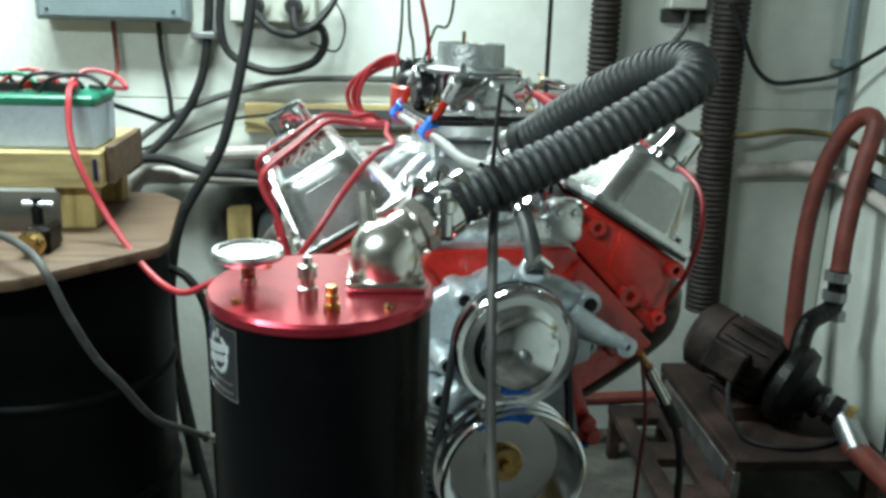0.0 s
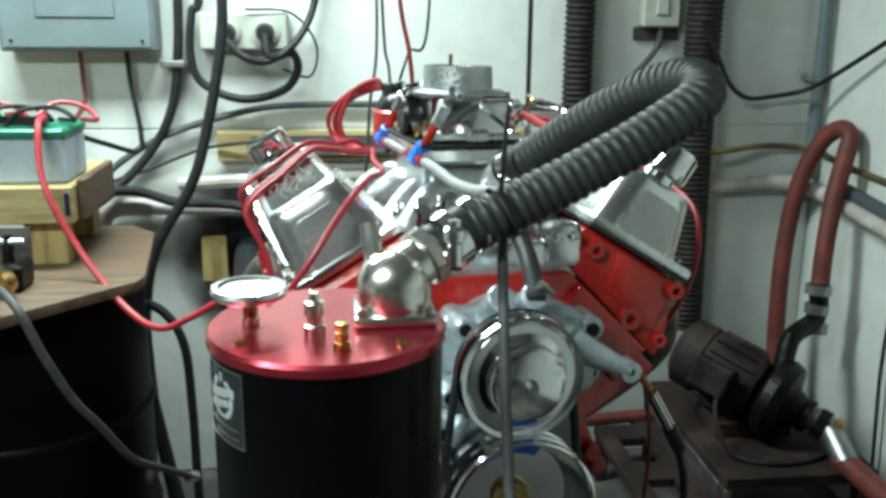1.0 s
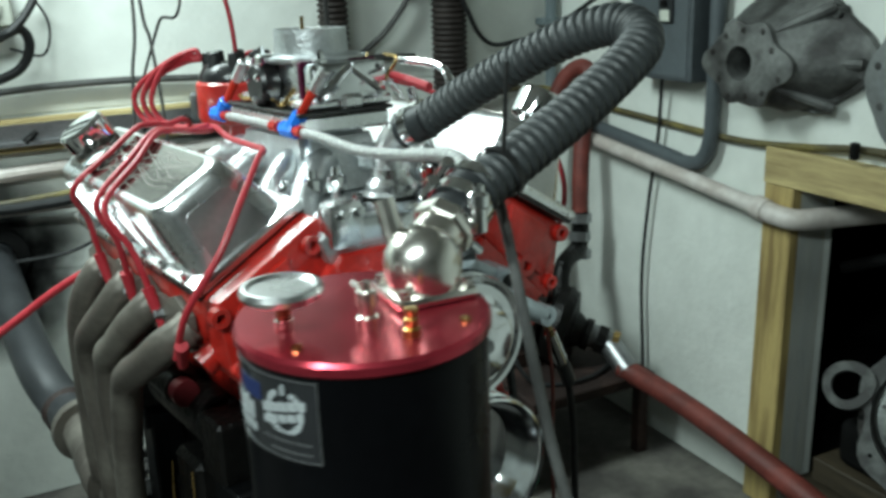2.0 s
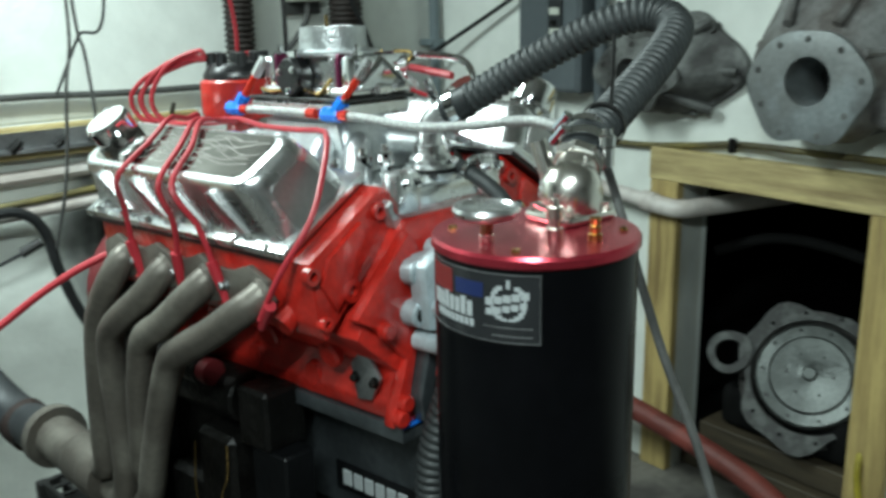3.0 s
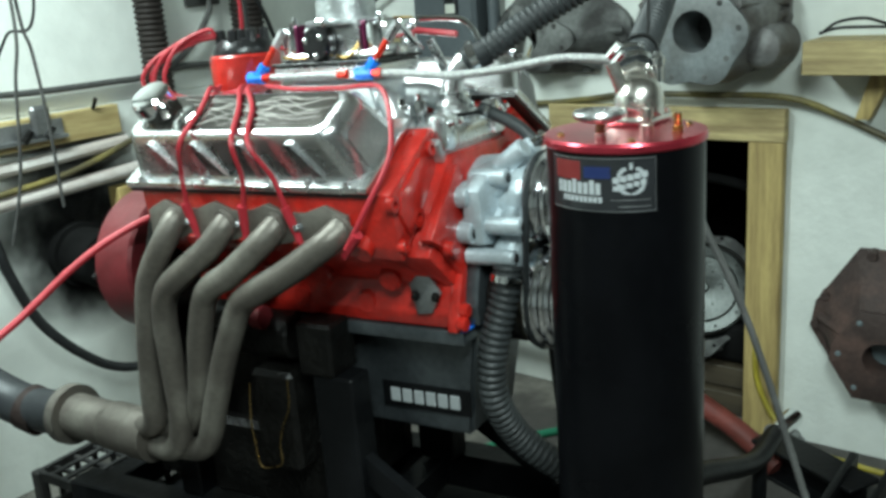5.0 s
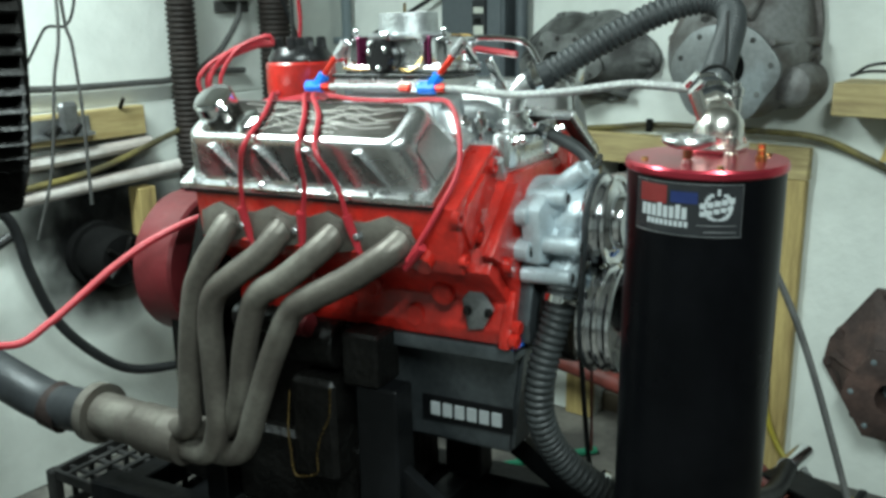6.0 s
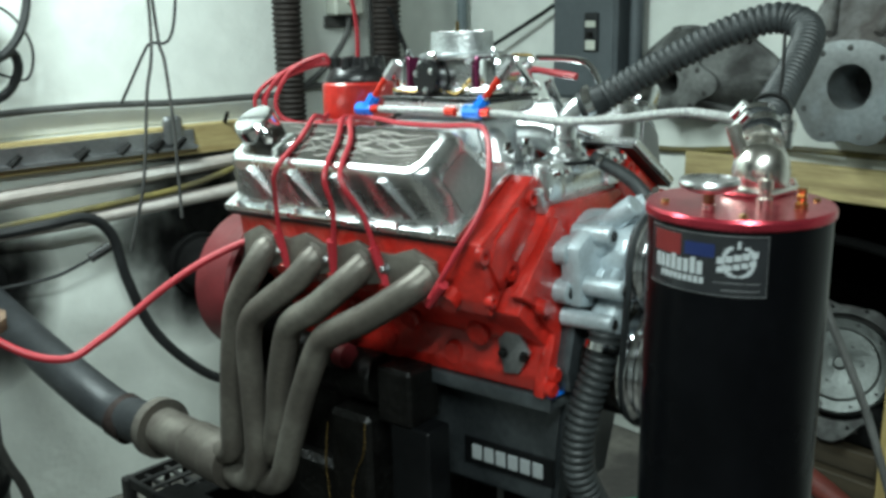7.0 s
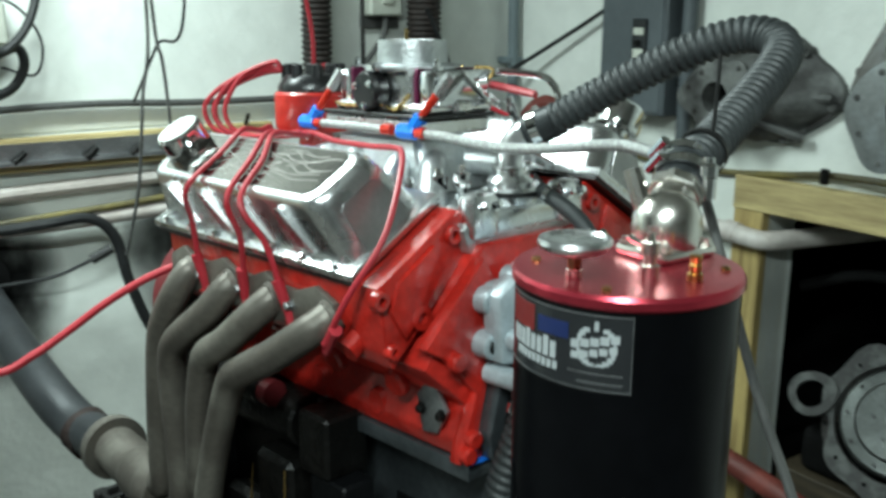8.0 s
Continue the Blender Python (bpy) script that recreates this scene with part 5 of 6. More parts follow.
run("lower_cable", [(-1.0, 2.5, 1.0), (-0.86, 2.62, 1.045), (-0.74, 2.66, 1.055), (-0.62, 2.66, 1.02), (-0.48, 2.66, 1.012), (-0.38, 2.64, 1.0), (-0.25, 2.6, 1.012), (-0.15, 2.6, 1.012), (-0.09, 2.6, 0.955), (-0.06, 2.6, 0.82), (0.0, 2.6, 0.66), (0.10, 2.58, 0.53), (0.2, 2.55, 0.46), (0.36, 2.5, 0.44)], 0.0145, M_CABLE, "thick black cable sagging along the wall", "cable")
tape = thing("cable_junction", "black taped cable joint", "cable")
part("joint", rod(B(), (-0.155, 2.605, 0.90), (-0.10, 2.60, 0.925), 0.014, 10), M_TIE, tape)
part("tail", tube(B(), [(-0.15, 2.605, 0.90), (-0.25, 2.62, 0.865), (-0.38, 2.66, 0.85)], 0.005, 8), M_CABLE, tape)
for xs in (((-0.045, 2.36, 2.0), (-0.04, 2.352, 1.51), (-0.058, 2.37, 1.34), (-0.075, 2.40, 1.12), (-0.105, 2.45, 0.94)), ((-0.038, 2.36, 2.0), (-0.022, 2.36, 1.52), (-0.009, 2.356, 1.42), (0.002, 2.36, 1.25), (0.012, 2.38, 1.02))):
    run("hanging_rope", [(xs[0][0], xs[0][1], ZC), *xs], 0.0042, M_GCABLE, "thin grey cord hanging from above", "cord")
run("black_rod", [(0.255, 1.86, ZC), (0.255, 1.86, 2.0), (0.255, 1.86, 1.36), (0.25, 1.84, 1.30)], 0.0052, M_TIE, "thin black cord hanging behind the engine", "cord")
run("hanging_wire", [(0.10, 2.45, ZC), (0.11, 2.50, 1.6), (0.06, 2.60, 1.45), (0.02, 2.7, 1.30)], 0.004, M_CABLE, "thin dark wire hanging down", "cable")

board = thing("wall_board", "yellow pine board screwed along the wall", "board")
part("plank", box(B(), (-0.50, 2.722, 1.128), (0.437, 2.759, 1.217), 0.003), M_PINEX, board)
part("hook", rod(B(), (0.35, 2.722, 1.215), (0.35, 2.70, 1.245), 0.006, 8), M_OILY, board)
bar = thing("steel_bar", "grey steel bar lying along the wall board", "steel bar")
part("angle", prism(B(), [(2.690, 1.150), (2.722, 1.150), (2.722, 1.205), (2.714, 1.205), (2.714, 1.160), (2.690, 1.160)], -0.40, 0.24, "x"), M_STEEL, bar)
for x, r in ((-0.30, 0.012), (-0.12, 0.016), (0.0, 0.012), (0.10, 0.018), (0.17, 0.014)):
    part("stub", rod(B(), (x, 2.70, 1.158), (x + 0.03, 2.695, 1.185), r, 10, r * 0.6), M_OILY, bar)
part("bracket", box(B(), (0.14, 2.695, 1.16), (0.20, 2.722, 1.25), 0.01), M_STEEL, bar)
# soft conduit that fills the gap under the board
run("grey_conduit", [(-0.62, 2.73, 1.06), (-0.3, 2.73, 1.075), (0.1, 2.73, 1.085), (0.45, 2.73, 1.10)], 0.02, M_PVC, "pale pipe under the wall board", "pipe")

pvc = thing("pvc_pipe", "stained white PVC pipe along two walls", "pipe")
part("pipe", tube(B(), [(-0.74, 2.715, 0.993), (-0.2, 2.715, 0.985), (0.5, 2.715, 1.012), (1.0, 2.715, 1.03), (1.17, 2.715, 1.04)], 0.022, 16), M_PVC, pvc)
part("elbow", tube(B(), [(-0.70, 2.715, 0.992), (-0.772, 2.705, 0.998), (-0.825, 2.70, 0.985), (-0.848, 2.70, 0.935), (-0.852, 2.70, 0.87)], 0.028, 16), M_PVC, pvc)
part("drop", rod(B(), (-0.852, 2.70, 0.88), (-0.858, 2.70, 0.40), 0.024, 16), M_PVC, pvc)
part("coupling", rod(B(), (-0.853, 2.70, 0.885), (-0.854, 2.70, 0.845), 0.030, 16), M_PVC, pvc)
part("corner_elbow", tube(B(), [(1.16, 2.715, 1.04), (1.24, 2.715, 1.043), (1.32, 2.69, 1.04), (1.345, 2.60, 1.033), (1.345, 2.54, 1.028)], 0.026, 16), M_PVC, pvc)
part("pipe", rod(B(), (1.345, 2.56, 1.03), (1.345, 1.69, 0.945), 0.022, 16), M_PVC, pvc)
part("end_elbow", tube(B(), [(1.345, 1.72, 0.948), (1.345, 1.66, 0.942), (1.36, 1.615, 0.940), (1.44, 1.585, 0.94), (1.75, 1.5, 0.94)], 0.027, 16), M_PVC, pvc)
part("coupling", rod(B(), (1.345, 1.74, 0.951), (1.345, 1.70, 0.946), 0.030, 16), M_PVC, pvc)
run("yellow_cable", [(-0.4, 2.70, 1.0), (0.0, 2.70, 1.022), (0.25, 2.70, 1.048), (0.555, 2.70, 1.13), (0.75, 2.71, 1.155), (1.0, 2.64, 1.157), (1.20, 2.70, 1.165), (1.36, 2.70, 1.15), (1.385, 2.55, 1.125), (1.385, 2.2, 1.11), (1.385, 1.85, 1.10), (1.385, 1.62, 1.118), (1.37, 1.45, 1.140), (1.35, 1.2, 1.145), (1.355, 0.97, 1.140), (1.37, 0.83, 1.09), (1.38, 0.70, 1.03), (1.385, 0.4, 0.92), (1.385, 0.0, 0.85)], 0.0095, M_OLIVE, "grimy yellow cable strung along two walls", "cable")


def duct(pts, r, label):
    return solid("flexible_duct", ribbed(B(), pts, r, 0.017, 0.006, 24, 6), M_DUCT, label, "duct", "hanging ducts")


duct([(0.582, 2.695, ZC), (0.582, 2.695, 1.9), (0.580, 2.695, 1.3), (0.584, 2.695, 0.78)], 0.046, "brown-black corrugated duct hanging by the wall")
duct([(0.960, 2.675, ZC), (0.960, 2.675, 1.9), (0.955, 2.675, 1.2), (0.968, 2.675, 0.577)], 0.056, "brown-black corrugated duct hanging by the wall")
sw = thing("switch_box", "pale switch box with a grey lead", "electrical box")
part("case", box(B(), (0.775, 2.70, 1.526), (0.892, 2.759, 1.678), 0.006), M_BOXLIGHT, sw)
part("rocker", box(B(), (0.815, 2.692, 1.563), (0.852, 2.701, 1.618), 0.003), M_BOXLIGHT, sw)
part("back_plate", box(B(), (0.765, 2.745, 1.488), (0.905, 2.7585, 1.526), 0.002), M_GCABLE, sw)
part("lead", tube(B(), [(0.84, 2.72, 1.528), (0.83, 2.72, 1.465), (0.76, 2.72, 1.38), (0.70, 2.73, 1.33), (0.66, 2.74, 1.30)], 0.0095, 10), M_GCABLE, sw)
cond = thing("conduit", "grey steel conduit rising in the corner", "conduit")
part("tube", rod(B(), (1.36, 2.715, 0.98), (1.36, 2.715, ZC), 0.019, 16), M_BOXGREY, cond)
for z in (1.375, 2.1):
    part("strap", box(B(), (1.325, 2.70, z - 0.012), (1.395, 2.759, z + 0.012), 0.004), M_BOXGREY, cond)
run("slung_cable", [(0.93, 2.62, 1.55), (0.99, 2.62, 1.435), (1.04, 2.64, 1.36), (1.11, 2.67, 1.318), (1.20, 2.69, 1.320), (1.30, 2.66, 1.345), (1.34, 2.52, 1.42), (1.36, 2.27, 1.545), (1.365, 2.1, 1.65), (1.38, 1.9, 1.9)], 0.0075, M_CABLE, "black cable slung across the corner", "cable")
# blackened motor on the wall with its timber
wm = thing("wall_motor", "sooty black motor mounted low on the wall", "motor")
part("body", lathe(B(), [(0, 0), (0.075, 0), (0.085, -0.02), (0.085, -0.12), (0.10, -0.12), (0.10, -0.155), (0, -0.155)], Matrix.Translation((0.235, 2.60, 0.785)) @ pose(0, 0, 0, 90, 0, 0), 28), M_SOOTSHADE, wm)
part("shaft", rod(B(), (0.26, 2.61, 0.79), (0.275, 2.50, 0.79), 0.022, 14), M_OILY, wm)
for k in range(5):
    a = 2 * math.pi * k / 5
    part("spoke", rod(B(), (0.235, 2.598, 0.785), (0.235 + 0.07 * math.cos(a), 2.592, 0.785 + 0.07 * math.sin(a)), 0.008, 8), M_OILY, wm)
post = thing("timber_block", "short brown timber block on the wall", "timber", "wall timbers")
part("block", box(B(), (0.375, 2.70, 0.80), (0.435, 2.759, 0.965), 0.003), M_PINEZ, post)
post = thing("timber_block", "short brown timber block on the wall", "timber", "wall timbers")
part("block", box(B(), (-0.56, 2.70, 0.76), (-0.485, 2.759, 0.895), 0.003), M_PINEZ, post)

# exhaust pipe from the collector to the wall
ex_ = thing("exhaust_pipe", "dark grey exhaust pipe running to the wall", "pipe")
cw = E @ (C1 + Vector((0.016, 0, -0.004)))
part("pipe", tube(B(), [cw + Vector((0.0, -0.01, 0.0)), (-0.338, 2.05, 0.680), (-0.372, 2.18, 0.722), (-0.40, 2.45, 0.785), (-0.42, 2.755, 0.85)], 0.047, 24), M_PIPE, ex_)
part("sleeve", ring(B(), (-0.332, 2.03, 0.674), (-0.25, 0.9, 0.27), 0.0475, 0.045, 0.004), M_RUST, ex_)
part("wall_collar", lathe(B(), [(0.05, 0), (0.085, 0), (0.085, 0.03), (0.05, 0.035)], Matrix.Translation((-0.42, 2.756, 0.85)) @ pose(0, 0, 0, 90, 0, 0), 28), M_SOOTSHADE, ex_)

# milk crate beside the stand
crate = thing("milk_crate", "dirty black plastic crate on the floor", "crate", m=pose(-0.115, 2.07, FLOOR, 0, 0, 6))
L_, W_, H_ = 0.155, 0.135, 0.355
for sx, sy in ((-1, -1), (1, -1), (1, 1), (-1, 1)):
    part("corner", box(B(), (sx * L_ - 0.014, sy * W_ - 0.014, 0), (sx * L_ + 0.014, sy * W_ + 0.014, H_), 0.004), M_CRATE, crate)
for z in (0.012, 0.09, 0.17, 0.25, H_ - 0.012):
    for sy in (-1, 1):
        part("rim", box(B(), (-L_, sy * W_ - 0.006, z - 0.013), (L_, sy * W_ + 0.006, z + 0.013), 0.002), M_CRATE, crate)
    for sx in (-1, 1):
        part("rim", box(B(), (sx * L_ - 0.006, -W_, z - 0.013), (sx * L_ + 0.006, W_, z + 0.013), 0.002), M_CRATE, crate)
for k in range(-2, 3):
    for sy in (-1, 1):
        part("slat", box(B(), (k * 0.052 - 0.008, sy * W_ - 0.004, 0.01), (k * 0.052 + 0.008, sy * W_ + 0.004, H_ - 0.01), 0.002), M_CRATE, crate)
    part("grid_bar", box(B(), (k * 0.056 - 0.006, -W_, H_ - 0.018), (k * 0.056 + 0.006, W_, H_ - 0.008), 0.002), M_CRATE, crate)
for k in range(-2, 3):
    part("grid_bar", box(B(), (-L_, k * 0.048 - 0.006, H_ - 0.012), (L_, k * 0.048 + 0.006, H_ - 0.003), 0.002), M_CRATE, crate)

# ---- drum with its bench top ----
drum = thing("steel_drum", "black steel drum carrying a plywood top", "drum", m=Matrix.Translation((-0.885, 2.03, 0)))
part("shell", lathe(B(), [(0, FLOOR), (0.282, FLOOR), (0.286, FLOOR + 0.01), (0.284, FLOOR + 0.03), (0.284, 0.955), (0.2845, 0.962), (0, 0.962)], None, 64), M_DRUM, drum)
for z in (0.395, 0.675):
    part("rolling_hoop", lathe(B(), [(0.283, z - 0.014), (0.291, z - 0.005), (0.292, z), (0.291, z + 0.005), (0.283, z + 0.014)], None, 64), M_DRUM, drum)
part("top_rim", lathe(B(), [(0.28, 0.958), (0.290, 0.960), (0.291, 0.970), (0.285, 0.975), (0.27, 0.974), (0.27, 0.962)], None, 64), M_DRUM, drum)
top = thing("plywood_top", "stained plywood sheet on the drum", "board")
part("sheet", prism(B(), [(-1.35, 1.62), (-0.845, 1.655), (-0.805, 1.675), (-0.588, 1.905), (-0.575, 1.95), (-0.628, 2.36), (-0.70, 2.45), (-1.35, 2.45)], 0.976, 1.0, "z", bev=0.002), M_PLY, top)
bx = thing("wooden_rack", "rough pine rack on the plywood sheet", "rack")
part("shelf", box(B(), (-1.25, 2.02, 1.105), (-0.735, 2.40, 1.188), 0.003), M_PINEX, bx)
part("end_board", box(B(), (-0.734, 2.06, 1.108), (-0.715, 2.34, 1.198), 0.003), M_PLY, bx)
part("leg", box(B(), (-0.845, 2.06, 1.0), (-0.765, 2.12, 1.105), 0.003), M_PINEZ, bx)
part("leg", box(B(), (-1.22, 2.06, 1.0), (-1.14, 2.12, 1.105), 0.003), M_PINEZ, bx)
part("leg", box(B(), (-0.83, 2.33, 1.0), (-0.77, 2.39, 1.105), 0.003), M_PINEZ, bx)
part("blue_tag", box(B(), (-0.7505, 2.016, 1.125), (-0.7405, 2.0205, 1.175), 0.0005), M_DBLUE, bx)
bat = thing("car_battery", "pale blue battery with a green lid", "battery")
part("case", box(B(), (-1.06, 2.06, 1.1885), (-0.752, 2.24, 1.290), 0.006), M_BATT, bat)
part("lid", box(B(), (-1.065, 2.055, 1.2885), (-0.748, 2.245, 1.312), 0.006), M_GREENLID, bat, "green battery lid")
part("post", rod(B(), (-0.80, 2.10, 1.312), (-0.80, 2.10, 1.33), 0.009, 12), M_STEEL, bat)
part("post", rod(B(), (-1.02, 2.10, 1.312), (-1.02, 2.10, 1.33), 0.009, 12), M_STEEL, bat)
rng = random.Random(4)
for k in range(6):
    x = -1.04 + 0.05 * k
    col, nm = ((M_CABLE, "black jumper lead heaped on the battery"), (M_GREEN, "green jumper lead heaped on the battery"), (M_REDWIRE, "red jumper lead heaped on the battery"))[k % 3 if k != 4 else 0]
    run("jumper_lead", [(x - 0.04, 2.09, 1.318), (x, 2.10 + rng.uniform(-0.03, 0.05), 1.350 + rng.uniform(0, 0.012)), (x + 0.06, 2.14 + rng.uniform(-0.03, 0.03), 1.352), (x + 0.10, 2.12, 1.326), (x + 0.05, 2.18, 1.320)], 0.0055, col, nm, "cable", 8, 8)
for x, y, rz, mt in ((-0.97, 2.08, 20, M_CABLE), (-0.85, 2.10, -25, M_CABLE), (-0.91, 2.16, 50, M_REDANO)):
    cl = thing("jumper_clamp", "spring jumper clamp lying on the battery", "clamp", "jumper clamps", m=pose(x, y, 1.318, 0, 0, rz))
    for s in (-1, 1):
        part("jaw", prism(B(), [(-0.05, s * 0.004), (0.0, s * 0.012), (0.05, s * 0.004), (0.055, s * 0.010), (0.0, s * 0.020), (-0.05, s * 0.014)], -0.006 + 0.006, 0.012 + 0.006, "z"), mt, cl)
run("red_battery_cable", [(-0.80, 2.10, 1.335), (-0.795, 2.03, 1.318), (-0.775, 1.97, 1.20), (-0.70, 1.93, 1.06), (-0.60, 1.86, 0.955), (-0.525, 1.81, 0.926), (-0.46, 1.80, 0.950), (-0.402, 1.79, 0.985), (-0.33, 1.77, 1.035), (-0.25, 1.74, 1.080), (-0.16, 1.70, 1.11), (-0.09, 1.66, 1.10)], 0.0075, M_REDWIRE, "long red battery cable to the engine", "cable")
vise = thing("bench_clamp", "small brass-faced clamp on the plywood", "clamp")
part("wheel", lathe(B(), [(0, 0), (0.026, 0), (0.028, 0.006), (0.028, 0.022), (0.022, 0.028), (0, 0.028)], Matrix.Translation((-0.825, 1.83, 1.03)) @ pose(0, 0, 0, 90, 0, -20), 22), M_BRASS, vise)
part("body", box(B(), (-0.85, 1.84, 1.0), (-0.80, 1.93, 1.06), 0.008), M_OILY, vise)
part("screw", rod(B(), (-0.83, 1.87, 1.05), (-0.835, 1.88, 1.115), 0.012, 12), M_OILY, vise)
part("tee", rod(B(), (-0.86, 1.87, 1.105), (-0.80, 1.88, 1.10), 0.008, 10), M_STEEL, vise)
run("grey_hose", [(-0.99, 1.95, 1.015), (-0.90, 1.80, 1.06), (-0.80, 1.70, 1.055), (-0.745, 1.648, 1.02), (-0.715, 1.66, 0.93), (-0.68, 1.70, 0.82), (-0.645, 1.745, 0.74), (-0.605, 1.83, 0.62), (-0.565, 1.95, 0.53), (-0.53, 2.08, 0.44)], 0.0085, M_GCABLE, "grey hose draped in front of the drum", "hose")
part("fitting", rod(B(), (-0.535, 2.07, 0.447), (-0.520, 2.10, 0.425), 0.014, 12), M_NICKEL, bpy.data.objects["grey_hose"], "nickel hose end")
run("black_hose", [(-0.75, 2.40, 0.80), (-0.70, 2.36, 0.815), (-0.62, 2.34, 0.79), (-0.565, 2.32, 0.70), (-0.55, 2.30, 0.52), (-0.545, 2.28, 0.3), (-0.54, 2.28, FLOOR + 0.012)], 0.0125, M_CABLE, "black hose looping beside the drum", "hose")
run("black_hose", [(-0.70, 2.42, 0.66), (-0.655, 2.36, 0.50), (-0.60, 2.28, 0.30), (-0.54, 2.20, 0.115)], 0.0115, M_CABLE, "black hose looping beside the drum", "hose")

# toothed flywheel on a floor stand by the walkway
fw = thing("flywheel", "dark toothed flywheel held on a floor stand", "flywheel", m=pose(-0.953, 0.940, 0, 0, 0, -112))
bm = B()
T = 84
prof = []
R1, R2, zc = 0.164, 0.176, 1.54
ringv = []
for k in range(T * 2):
    a = 2 * math.pi * k / (T * 2)
    r = R2 if k % 2 == 0 else R1
    ringv.append((r * math.cos(a), r * math.sin(a) + zc))
prism(bm, ringv, -0.012, 0.010, "y")
part("ring_gear", bm, M_OILY, fw, "dark toothed ring gear")
part("disc", lathe(B(), [(0, 0.014), (0.04, 0.014), (0.05, 0.006), (0.135, 0.006), (0.155, 0.016), (0.1625, 0.014), (0.1625, -0.014), (0, -0.014)], Matrix.Translation((0, 0, zc)) @ pose(0, 0, 0, 90, 0, 0), 56), M_OILY, fw)
part("stand_post", rod(B(), (0.12, -0.24, FLOOR + 0.02), (0.12, -0.24, zc + 0.02), 0.02, 14), M_BLKFRAME, fw)
part("stand_pin", rod(B(), (0.12, -0.24, zc), (0, -0.01, zc), 0.015, 12), M_BLKFRAME, fw)
part("stand_foot", box(B(), (-0.03, -0.39, FLOOR), (0.27, -0.09, FLOOR + 0.02), 0.004), M_BLKFRAME, fw)

# soot on the wall behind the motor and the exhaust outlet
for x, z, sx, sz in ((0.26, 0.86, 0.30, 0.36), (-0.42, 0.82, 0.24, 0.30)):
    st = tagged(part("soot_stain", lathe(B(), [(0, 0), (1.0, 0), (1.0, -0.02), (0, -0.02)], pose(0, 0, 0, 90, 0, 0), 32), M_STAIN, rear), "black soot stain on the white wall")
    st.matrix_local = Matrix.Translation((x, 2.7575, z)) @ Matrix.Diagonal((sx, 0.04, sz, 1))

# ---- right wall things ----
def outline(cy, cz, radii, n=56):
    """A rounded outline in the wall's plane from evenly spaced radii."""
    k = len(radii)
    out = []
    for j in range(n):
        a = j / n * k
        i, f = int(a) % k, a - int(a)
        p = [radii[(i + d) % k] for d in (-1, 0, 1, 2)]
        r = 0.5 * (2 * p[1] + (p[2] - p[0]) * f + (2 * p[0] - 5 * p[1] + 4 * p[2] - p[3]) * f * f + (3 * p[1] - p[0] - 3 * p[2] + p[3]) * f ** 3)
        t = 2 * math.pi * j / n
        out.append((cy + r * math.cos(t), cz + r * math.sin(t)))
    return out


def corners(cy, cz, pairs, n=56):
    """An angular outline from (degrees, radius) corners."""
    out = []
    ps = [(cy + r * math.cos(radians(a)), cz + r * math.sin(radians(a))) for a, r in pairs]
    k = len(ps)
    for j in range(n):
        t = j / n * k
        i, f = int(t) % k, t - int(t)
        p, q = ps[i], ps[(i + 1) % k]
        out.append((p[0] + (q[0] - p[0]) * f, p[1] + (q[1] - p[1]) * f))
    return out


def skin(bm, rings):
    """Join outlines (x, points) one after another into a shell."""
    vs = [[bm.verts.new((x, y, z)) for y, z in pts] for x, pts in rings]
    n = len(vs[0])
    for a, b in zip(vs, vs[1:]):
        for j in range(n):
            bm.faces.new((a[j], a[(j + 1) % n], b[(j + 1) % n], b[j]))
    return bm


